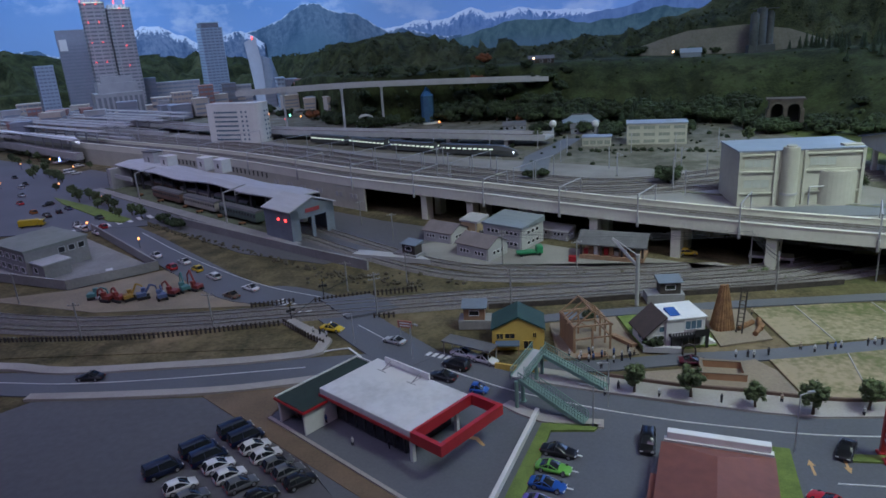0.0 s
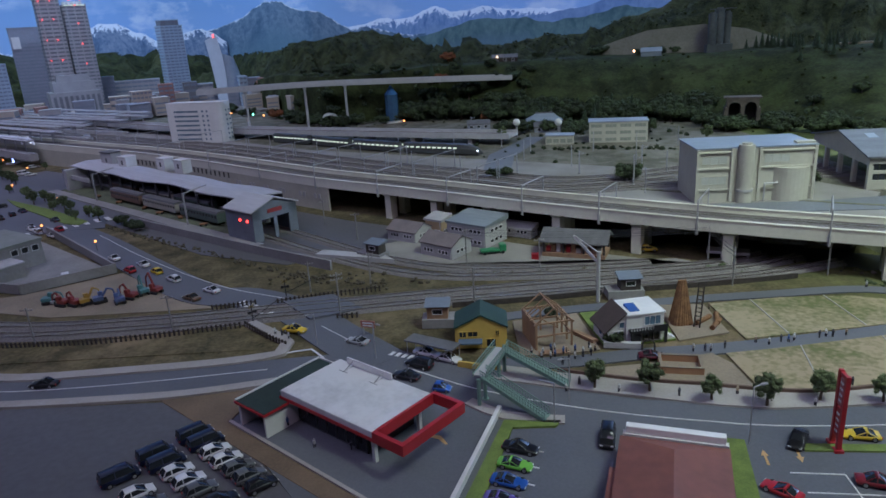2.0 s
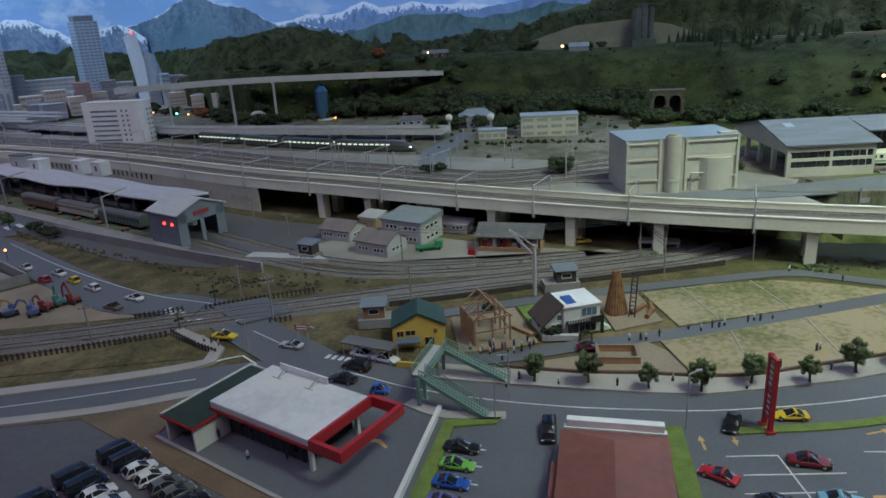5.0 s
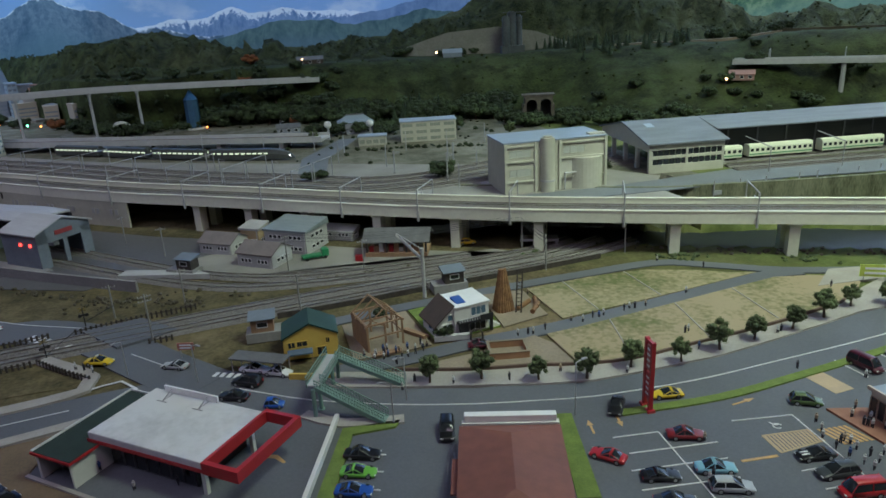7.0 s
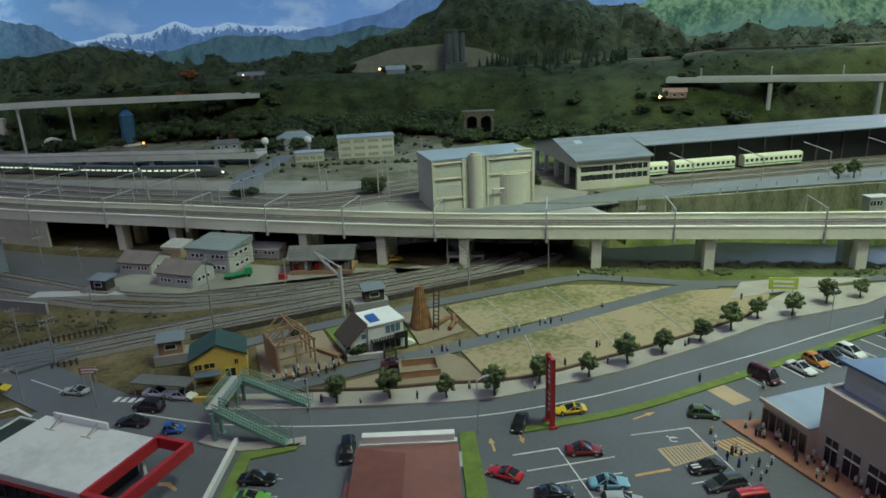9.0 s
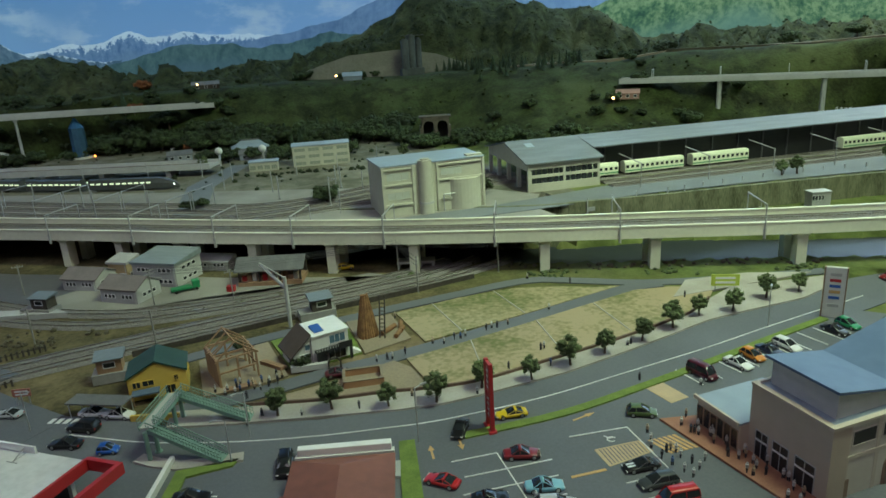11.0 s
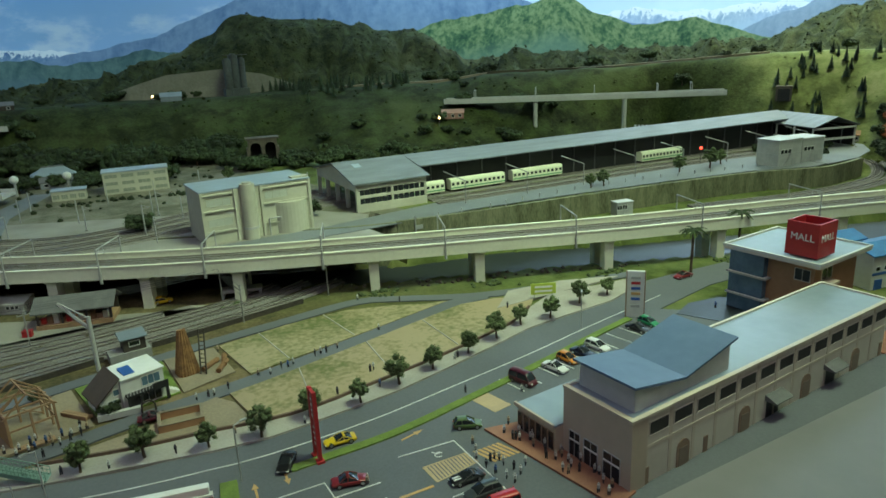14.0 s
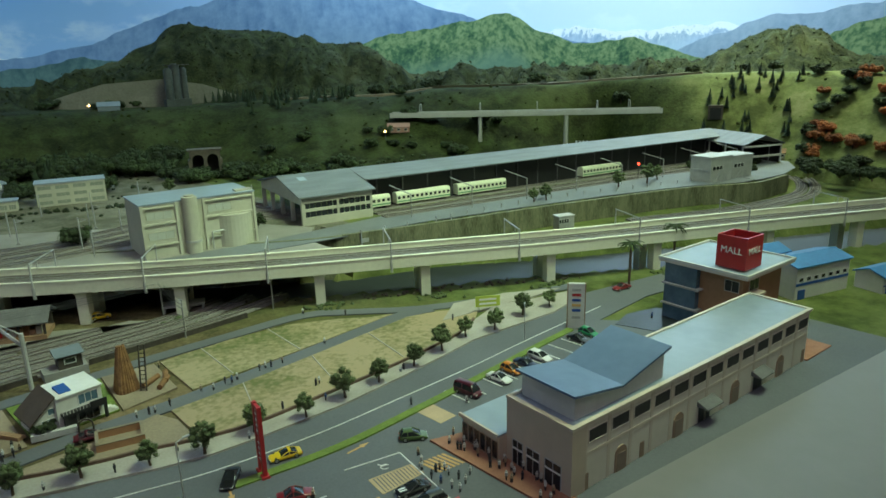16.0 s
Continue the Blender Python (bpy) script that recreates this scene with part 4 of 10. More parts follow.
# goods and bullet-train lines on the northern terrace
for k, o in enumerate((13.5, 18.5, 24.5, 30.5)):
    pts = [(q.x, q.y) for q in (p + w * o for p, d, w in (along(VPATH, x) for x in (-250, -200, -150, -110, -75, -45, -20, 0, 20)))]
    pts += [(48 + k * 3, 168 + k * 5), (80, 170 + k * 6), (112, 168 + k * 6.5)]
    track(pts, 7.7, "terrace railway line on grey ballast")
fv = thing("viaduct", "far concrete viaduct carrying bullet trains", "viaduct", kind="structure")
FARV = smooth_path([(-200, 398), (-120, 332), (-70, 299), (-23, 273), (10, 255), (35, 242)], 4)
for name, s in (("deck", [(0, 10.2), (9, 10.2), (9, 11), (0, 11)]), ("parapet", [(-0.4, 10.1), (0, 10.1), (0, 12), (-0.4, 12)]), ("parapet", [(9, 9.4), (9.4, 9.4), (9.4, 12), (9, 12)])):
    bm = bmesh.new()
    sweep(bm, FARV, s)
    part(name, bm, CONCG, fv)
for x in (-100, -80, -60, -40, -20, 0, 20):
    c, d, w = along(FARV, x)
    part("pier", P([tuple((c + d * a + w * b)[:2]) for a, b in ((-0.9, 1), (0.9, 1), (0.9, 8), (-0.9, 8))], 7, 10.2), CONCG, fv)
track([(p.x, p.y) for p in (q + w * 3.4 for q, d, w in (along(FARV, x) for x in (-180, -120, -70, -20, 5, 32)))], 10.9, "bullet train line on the far viaduct")

# ---- buildings of the front ----
def quad_on(bm, c, ux, uz, w, h, d=0.12):
    """A flat box on a wall: centre of its foot, unit ways along and up, width, height, depth outwards."""
    ux, uz = Vector(ux).normalized(), Vector(uz).normalized()
    n = ux.cross(uz)
    c = Vector(c)
    v = [bm.verts.new(c + ux * a * w / 2 + uz * b + n * e) for e in (-0.05, d) for a, b in ((-1, 0), (1, 0), (1, h), (-1, h))]
    for q in ((4, 5, 6, 7), (0, 1, 5, 4), (1, 2, 6, 5), (2, 3, 7, 6), (3, 0, 4, 7), (3, 2, 1, 0)):
        bm.faces.new([v[i] for i in q])


def window(parent, c, ux, w, h, glass=GLASS, frame_m=WHITEP, mullions=0, name="window"):
    """A framed window on an upright wall; ux runs to the right as seen from outside."""
    ux = Vector(ux).normalized()
    bm = bmesh.new()
    f = 0.09
    up = Vector((0, 0, 1))
    c, n = Vector(c), ux.cross(up)
    xs = [-w / 2 - f, -w / 2]
    for k in range(mullions):
        m = -w / 2 + w * (k + 1) / (mullions + 1)
        xs += [m - 0.03, m + 0.03]
    xs += [w / 2, w / 2 + f]
    grid = [[bm.verts.new(c + ux * x + up * z + n * 0.1) for x in xs] for z in (-f, 0, h, h + f)]
    for j in range(3):
        for i in range(len(xs) - 1):
            if j != 1 or i % 2 == 0:
                bm.faces.new((grid[j][i], grid[j][i + 1], grid[j + 1][i + 1], grid[j + 1][i]))
    got = bmesh.ops.extrude_face_region(bm, geom=bm.faces[:])
    bmesh.ops.translate(bm, verts=[v for v in got["geom"] if isinstance(v, bmesh.types.BMVert)], vec=n * -0.1)
    bmesh.ops.recalc_face_normals(bm, faces=bm.faces[:])
    o = part(name, bm, frame_m, parent)
    bm = bmesh.new()
    quad_on(bm, c, ux, up, w, h, 0.03)
    part("pane", bm, glass, o)
    return o


def gable_roof(w, d, z, rise, over=0.4, thick=0.25):
    """A ridge along x over a w by d plan centred on the origin."""
    bm = bmesh.new()
    a, b = w / 2 + over, d / 2 + over
    k = rise * over / (d / 2)
    for s in (-1, 1):
        q = [(-a, s * b, z - k), (a, s * b, z - k), (a, 0, z + rise), (-a, 0, z + rise)]
        lo = [bm.verts.new(p) for p in q]
        hi = [bm.verts.new((x, y, zz + thick)) for x, y, zz in q]
        for i in range(4):
            bm.faces.new((lo[i], lo[(i + 1) % 4], hi[(i + 1) % 4], hi[i]))
        bm.faces.new(lo), bm.faces.new(hi)
    return bm


def gable_walls(w, d, z, rise, t=0.2):
    """Four walls of a plan w by d with gables at both ends."""
    bm = bmesh.new()
    a, b = w / 2, d / 2
    for s in (-1, 1):
        box(bm, -a, a, s * b - t / 2, s * b + t / 2, 0, z)
        x0, x1 = s * a - t / 2, s * a + t / 2
        pts = [(-b, 0), (b, 0), (b, z), (0, z + rise), (-b, z)]
        u = [bm.verts.new((x0, y, h)) for y, h in pts]
        v = [bm.verts.new((x1, y, h)) for y, h in pts]
        bm.faces.new(u), bm.faces.new(v)
        for i in range(5):
            bm.faces.new((u[i], u[(i + 1) % 5], v[(i + 1) % 5], v[i]))
    return bm


def gas_station():
    g = thing("gas_station", "white-roofed petrol station with a red canopy frame", "petrol station", -16.4, 82.8, 0.2, -41.8)
    part("canopy_roof", B(0, 17.1, 0, 10.6, 4.0, 4.95, r=0.12), CANOPYW, g, "plain dirty white canopy roof")
    bm = bmesh.new()
    box(bm, -0.12, 17.2, -0.14, -0.01, 3.7, 4.1)
    box(bm, -0.12, 17.2, 10.61, 10.75, 3.7, 4.1)
    part("fascia", bm, REDP, g, "red fascia strip")
    for y0, y1, x0, x1 in ((-0.1, 0.5, 17.25, 22.2), (10.6, 11.2, 17.25, 22.2), (0.5, 10.6, 21.6, 22.2), (0.5, 10.6, 17.2, 17.6)):
        part("canopy_frame", B(x0, x1, y0, y1, 3.6, 5.0), REDP, g, "open red canopy frame")
    part("annex", B(-4.6, 1.2, -1.6, 10.2, 0, 3.55), OFFWHITE, g, "pale workshop wing")
    part("annex", B(-4.6, -4.2, -3.7, -1.6, 0, 3.55), OFFWHITE, g)
    part("annex", B(0.9, 1.2, -3.7, -1.6, 0, 3.55), OFFWHITE, g)
    part("workshop_opening", B(-3.4, 0.2, -1.66, -1.6, 0.1, 2.8), BLACKP, g, "dark open workshop bay")
    part("annex_roof", B(-4.8, 1.5, -3.9, 10.6, 3.55, 3.75), mat("weathered_green_felt", (0.021, 0.040, 0.032), (0.014, 0.027, 0.022), 0.8, scale=24, bump=0.0004), g, "flat dark green roof")
    bm = bmesh.new()
    box(bm, -4.95, 1.6, -4.05, -3.9, 3.35, 3.66)
    box(bm, -4.97, -4.8, -4.05, 10.7, 3.35, 3.66)
    box(bm, 1.5, 1.62, -3.9, 0, 3.35, 3.66)
    part("fascia", bm, REDP, g)
    # shop set forward and black, so it also carries the canopy's shade
    part("shop", B(1.3, 14.6, 1.5, 9.8, 0, 4.0), BLACKP, g, "glazed shop, black for the shade under the canopy")
    for k in range(7):
        window(g, (2.4 + k * 1.85, 1.5, 0.2), (1, 0, 0), 1.55, 2.9, GLASS, DARKSTEEL)
    for x, y in ((16.3, 1), (16.3, 9)):
        part("column", B(x - 0.25, x + 0.25, y - 0.25, y + 0.25, 0, 3.9), OFFWHITE, g)
    part("parapet", B(-4.8, -4.6, -3.9, 10.6, 3.75, 3.95), OFFWHITE, g, "thin pale edge of the green roof")
    part("parapet", B(-4.6, 1.5, 10.4, 10.6, 3.75, 3.95), OFFWHITE, g)
    s = part("roof_sign", B(2.2, 10.8, 10.0, 10.25, 5.1, 6.0), WHITEP, g, "blank white roof sign board")
    for x in (3.4, 9.2):
        part("bracket", bars(((x, 8.2, 4.9), (x, 10.05, 5.7), 0.07), ((x, 8.2, 4.9), (x, 10.05, 4.95), 0.07), ((x - 0.8, 8.2, 4.95), (x + 0.8, 8.2, 4.95), 0.07)), STEEL, s)
    return g


gas_station()
w_ = part("lot_wall", P([(-24.1, 83.6), (-23.8, 84.0), (1.3, 60.6), (1.0, 60.2)], 0.2, 0.55), PAVE)
structure(w_, "low white concrete kerb of the petrol station", "kerb")
w_ = part("lot_wall", P([(12.2, 81.9), (12.7, 81.7), (4.6, 61.6), (4.1, 61.8)], 0.2, 1.1), OFFWHITE)
structure(w_, "low white boundary wall of the petrol station", "wall")
w_ = part("arrow_marking", P([(3.2, 77.5), (4.4, 77.0), (5.2, 75.2), (4.9, 75.0), (4.0, 76.4), (3.0, 76.9)], 0.2, 0.24), ORANGE)
structure(w_, "worn orange arrow painted on asphalt", "road marking")


def footbridge():
    f = thing("footbridge", "sea-green steel pedestrian footbridge with two stairs", "footbridge", 0, 0, 0.2)
    up = Vector((0, 0, 1))

    def run(name, p, q, w, stairs):
        p, q = Vector(p), Vector(q)
        d = (q - p)
        flat = Vector((d.x, d.y, 0)).normalized()
        s = Vector((-flat.y, flat.x, 0)) * w / 2
        bm = bmesh.new()
        for k in (-1, 1):
            v = [bm.verts.new(c + s * k * e + up * h) for c in (p, q) for e in (1.0, 0.88) for h in (-0.45, 0.1)]
            for a in ((0, 1, 3, 2), (4, 5, 7, 6), (0, 1, 5, 4), (2, 3, 7, 6), (1, 3, 7, 5), (0, 2, 6, 4)):
                bm.faces.new([v[i] for i in a])
        o = part(name, bm, BRIDGEG, f)
        n = max(2, int(d.length / 0.42))
        if stairs:
            for i in range(n):
                c = p + d * (i + 0.5) / n
                bm = bmesh.new()
                v = [bm.verts.new(c + flat * a + s * b * 0.88 + up * h) for h in (-0.1, -0.02) for a, b in ((-0.24, -1), (0.24, -1), (0.24, 1), (-0.24, 1))]
                for a in ((0, 1, 2, 3), (4, 5, 6, 7), (0, 1, 5, 4), (1, 2, 6, 5), (2, 3, 7, 6), (3, 0, 4, 7)):
                    bm.faces.new([v[j] for j in a])
                part("step", bm, BRIDGEG, o)
        else:
            bm = bmesh.new()
            v = [bm.verts.new(c + s * b * 0.88 + up * h) for h in (-0.2, -0.05) for c, b in ((p, -1), (q, -1), (q, 1), (p, 1))]
            for a in ((0, 1, 2, 3), (4, 5, 6, 7), (0, 1, 5, 4), (1, 2, 6, 5), (2, 3, 7, 6), (3, 0, 4, 7)):
                bm.faces.new([v[j] for j in a])
            part("deck", bm, CONCG, o)
        for k in (-1, 1):
            bm = bmesh.new()
            bar(bm, p + s * k + up * 1.1, q + s * k + up * 1.1, 0.07)
            bar(bm, p + s * k + up * 0.6, q + s * k + up * 0.6, 0.04)
            for i in range(n + 1):
                c = p + d * i / n + s * k
                bar(bm, c, c + up * 1.1, 0.045, 4)
            part("railing", bm, BRIDGEG, o)

    run("span", (10.1, 84.0, 4.4), (14.0, 91.8, 4.4), 2.0, False)
    run("stair", (10.6, 84.0, 4.4), (18.3, 78.9, 0.35), 1.7, True)
    run("stair", (14.4, 91.2, 4.4), (22.9, 87.0, 0.35), 1.7, True)
    for x, y in ((9.9, 83.3), (10.9, 85.2), (13.4, 90.6), (14.4, 92.2)):
        part("leg", bars(((x, y, -0.15), (x, y, 4.2), 0.28), ((x, y, -0.15), (x, y, 0.15), 0.5), n=10), BRIDGEG, f)


footbridge()


def house(name, label, x, y, turn, w, d, h, rise, wall_m, roof_m, wins=(), over=0.4, z=0.25, group=""):
    """Gabled house; wins: (face, place along, sill, width, height)."""
    t = thing(name, label, "house", x, y, z, turn, group)
    part("wall", gable_walls(w, d, h, rise), wall_m, t)
    part("roof", gable_roof(w, d, h, rise, over), roof_m, t)
    for face, a, s, ww, hh in wins:
        if face == "f":
            window(t, (a, -d / 2 - 0.1, s), (1, 0, 0), ww, hh, GLASS, wall_m, 1)
        elif face == "b":
            window(t, (a, d / 2 + 0.1, s), (-1, 0, 0), ww, hh, GLASS, wall_m, 1)
        elif face == "r":
            window(t, (w / 2 + 0.1, a, s), (0, 1, 0), ww, hh, GLASS, wall_m, 1)
        else:
            window(t, (-w / 2 - 0.1, a, s), (0, -1, 0), ww, hh, GLASS, wall_m, 1)
    return t


yh = house("house", "yellow two-storey house with a dark green gabled roof", 12.0, 103.6, 85, 5.8, 8.0, 3.6, 2.0, YELLOWW, ROOFGREEN,
           [("l", 2.9, 2.0, 1.0, 0.9), ("l", 1.3, 2.1, 1.5, 0.8), ("l", -2.6, 2.2, 0.5, 0.8), ("l", -1.6, 0.3, 1.4, 1.3), ("f", 1.4, 1.0, 1.0, 0.9), ("b", -1.2, 0.6, 1.2, 1.2)], 0.3)
part("porch_roof", B(-4.8, -3.0, -0.2, 3.6, 1.5, 1.7), mat("slate_blue_roof", (0.10, 0.15, 0.22), (0.08, 0.12, 0.17), 0.6, scale=40), yh, "slate blue porch roof")
part("porch_post", bars(((-4.7, 0.0, 0), (-4.7, 0.0, 1.5), 0.08)), WOOD, yh)
part("porch_post", bars(((-4.7, 3.4, 0), (-4.7, 3.4, 1.5), 0.08)), WOOD, yh)


def carport():
    c = thing("carport", "grey flat-roofed steel carport beside the yellow house", "carport", 4.0, 98.8, 0.25, -33)
    part("roof", B(-4.6, 4.2, -1.2, 1.6, 2.3, 2.5), ROOFDARK, c)
    for x in (-4.2, -1.4, 1.4, 3.9):
        part("post", bars(((x, 1.4, 0), (x, 1.4, 2.3), 0.07)), STEEL, c)
    for x in (-4.2, 3.9):
        part("post", bars(((x, -1.0, 0), (x, -1.0, 2.3), 0.07)), STEEL, c)


carport()
w_ = part("garden_wall", P([(7.6, 95.0), (7.9, 95.3), (14.0, 92.7), (13.8, 92.3)], 0.2, 1.1), YELLOWW)
structure(w_, "low yellow garden wall", "wall")


def timber_frame():
    f = thing("timber_frame", "unfinished house frame of raw brown timber", "timber frame", 22.6, 102.2, 0.33, 99)
    w, d, h, r = 6.6, 5.8, 4.3, 2.4
    for x in (-3.3, -1.1, 1.1, 3.3):
        for y in (-2.9, 0, 2.9):
            if y or abs(x) > 3:
                part("post", B(x - 0.13, x + 0.13, y - 0.13, y + 0.13, 0, h), WOOD, f)
    for y in (-2.9, 2.9):
        for z in (2.2, h):
            part("beam", B(-3.45, 3.45, y - 0.11, y + 0.11, z - 0.13, z + 0.13), WOOD, f)
    for x in (-3.3, 3.3):
        for z in (2.2, h):
            part("beam", B(x - 0.11, x + 0.11, -3.0, 3.0, z - 0.12, z + 0.12), WOOD, f)
    for x in (-3.3, -1.1, 1.1, 3.3):
        for s in (-1, 1):
            part("rafter", bars(((x, s * 3.3, h - 0.25), (x, 0, h + r), 0.13), n=4), WOOD, f)
    part("ridge_beam", B(-3.5, 3.5, -0.1, 0.1, h + r - 0.15, h + r + 0.12), WOOD, f)
    part("boarded_wall", B(-3.4, 3.4, 2.95, 3.12, 0, h), WOOD, f, "brown boarded side wall")
    for a, b in (((3.3, -2.9, 0.2), (3.3, 0, 2.1)), ((3.3, 2.9, 2.3), (3.3, 0, 4.3)), ((-1.1, -2.9, 2.3), (1.1, -2.9, 4.3))):
        part("brace", bars((a, b, 0.1), n=4), WOOD, f)


timber_frame()


def plank_stack(x, y, turn, n):
    s = thing("plank_stack", "stack of raw timber planks on the building plot", "timber", x, y, 0.33, turn, "timber stacks")
    for k in range(n):
        part("plank", B(-2.4, 2.4, -0.6 + 0.42 * (k % 3), -0.22 + 0.42 * (k % 3), 0.02 + 0.2 * (k // 3), 0.2 + 0.2 * (k // 3)), WOOD, s)


plank_stack(28.6, 101.6, -58, 8)
plank_stack(22.8, 97.2, 0, 3)


def modern_house():
    m = thing("house", "white modern house with a dark sloping roof and balcony", "house", 34.4, 101.5, 0.3, 7)
    part("wall", B(-0.4, 5.8, -3.0, 3.0, 0, 4.7), OFFWHITE, m)
    bm = bmesh.new()
    prism(bm, [(-3.4, -2.6), (-0.41, -2.6), (-0.41, 3.0), (-3.4, 3.0)], 0, [2.4, 4.9, 4.9, 2.4])
    part("wall", bm, OFFWHITE, m)
    bm = bmesh.new()
    v = [bm.verts.new((x, y, z + h)) for h in (-0.1, 0.12) for x, z in ((-4.0, 2.05), (-0.3, 5.15)) for y in (-3.0, 3.3)]
    for a in ((0, 1, 3, 2), (4, 5, 7, 6), (0, 1, 5, 4), (1, 3, 7, 5), (3, 2, 6, 7), (2, 0, 4, 6)):
        bm.faces.new([v[i] for i in a])
    part("roof", bm, mat("dark_brown_roof", (0.085, 0.06, 0.05), (0.06, 0.043, 0.036), 0.7, scale=40, bump=0.0004), m, "dark brown sloping roof")
    part("flat_roof", B(-0.3, 6.0, -3.2, 3.2, 4.7, 4.9), WHITEP, m, "flat white roof")
    part("solar_panel", P([(0.6, -2.0), (2.2, -2.0), (2.2, 0.6), (0.6, 0.6)], 4.92, [5.0, 5.0, 5.3, 5.3]), BLUEP, m, "dark blue solar panel")
    part("balcony", B(0.0, 5.9, -4.2, -3.0, 2.1, 2.5), BLACKP, m, "black balcony slab")
    part("balcony_front", B(3.6, 5.9, -4.3, -4.2, 2.1, 3.2), BLACKP, m)
    part("railing", bars(((0.0, -4.15, 3.1), (3.6, -4.15, 3.1), 0.05), *[((k * 0.45, -4.15, 2.5), (k * 0.45, -4.15, 3.1), 0.04) for k in range(9)]), WHITEP, m)
    for x in (0.2, 5.7):
        part("post", B(x - 0.2, x + 0.2, -4.2, -3.85, 0, 2.1), BLACKP, m)
    part("porch_wall", B(0.4, 1.7, -3.9, -3.02, 0, 2.1), BLACKP, m)
    window(m, (3.9, -3.0, 2.9), (1, 0, 0), 2.6, 1.4, BLUEGLASS, mullions=2)
    window(m, (3.7, -3.0, 0.2), (1, 0, 0), 2.8, 1.7, GLASS, mullions=2)
    window(m, (-1.6, -2.6, 0.9), (1, 0, 0), 1.5, 1.2, BLUEGLASS, mullions=1)
    window(m, (-1.0, -2.6, 2.7), (1, 0, 0), 0.8, 0.9, BLUEGLASS)
    window(m, (-3.4, 0, 0.8), (0, -1, 0), 1.4, 1.2, BLUEGLASS)
    for k in range(3):
        part("step", B(6.2 + k * 0.5, 6.7 + k * 0.5, -3.2, -1.8, 0, 0.9 - k * 0.3), OFFWHITE, m)


modern_house()
w_ = part("hedge", P([(30.6, 97.6), (30.8, 98.3), (36.3, 97.2), (36.1, 96.4)], 0.3, 1.2), CONCG)
tagged(w_, "low grey garden wall before the white house", "garden wall")


def arch_gate():
    g = thing("garden_arch", "round black garden gate arch", "garden arch", 37.1, 95.9, 0.3, -12)
    bm = bmesh.new()
    ring = [(1.0 * math.cos(a), 0.9 + 1.0 * math.sin(a)) for a in np.linspace(-0.35, 3.5, 21)]
    inner = [(0.8 * x, 0.9 + 0.8 * (z - 0.9)) for x, z in ring]
    rows = [[bm.verts.new(p) for p in ((x, -0.14, z), (x, 0.14, z), (u, 0.14, v), (u, -0.14, v))] for (x, z), (u, v) in zip(ring, inner)]
    for a, b in zip(rows, rows[1:]):
        for i in range(4):
            bm.faces.new((a[i], a[(i + 1) % 4], b[(i + 1) % 4], b[i]))
    bm.faces.new(rows[0]), bm.faces.new(rows[-1])
    part("arch", bm, DARKWOOD, g)
    bm = bmesh.new()
    bar(bm, (0.9, 0, 0), (0.95, 0, 0.7), 0.14), bar(bm, (-0.9, 0, 0), (-0.95, 0, 0.7), 0.14)
    part("foot", bm, DARKWOOD, g)


arch_gate()


def wood_tower():
    t = thing("log_cone", "tall orange-brown cone of stacked bark and planks", "timber stack", 45.4, 105.0, 0.33)
    n = 22
    for k in range(n):
        a = k * 2 * math.pi / n
        r = 1.6 + 0.2 * math.sin(k * 7.3)
        bm = bmesh.new()
        bar(bm, (r * math.cos(a), r * math.sin(a), 0), (0.45 * math.cos(a + 0.2), 0.45 * math.sin(a + 0.2), 7.2 + 0.5 * math.sin(k * 3.1)), 0.34, 5, 0.2)
        part("bark_plank", bm, ORWOOD, t)
    l = thing("ladder", "grey wooden ladder leaning on the log cone", "ladder", 47.6, 103.0, 0.33, -38)
    for x in (-0.45, 0.45):
        part("rail", bars(((x, -0.6, 0), (x, 0.9, 7.2), 0.13)), DARKWOOD, l)
    for k in range(10):
        z = 0.5 + k * 0.66
        part("rung", bars(((-0.45, -0.6 + z * 0.242, z), (0.45, -0.6 + z * 0.242, z), 0.07)), DARKWOOD, l)
    for a, b, r in ((50.4, 102.6, 52), (49.0, 104.4, 36), (51.4, 104.6, 70)):
        g = tagged(put(part("log", bars(((-2.0, 0, 0.45), (2.0, 0, 0.42), 0.42), n=10), ORWOOD), a, b, 0.33, r), "thick felled orange-brown log", "log", "felled logs")


wood_tower()


def sandbox():
    s = thing("brick_foundation", "low red-brown brick foundation walls of a house", "foundation", 39.8, 89.9, 0.33, -14)
    for x0, x1, y0, y1 in ((-3.0, 3.0, -2.1, -1.75), (-3.0, 3.0, 1.75, 2.1), (-3.0, -2.65, -1.75, 1.75), (2.65, 3.0, -1.75, 1.75)):
        part("wall", B(x0, x1, y0, y1, 0, 1.0), BRICKW, s)
        part("coping", B(x0 - 0.05, x1 + 0.05, y0 - 0.05, y1 + 0.05, 1.0, 1.1), EARTH, s)


sandbox()


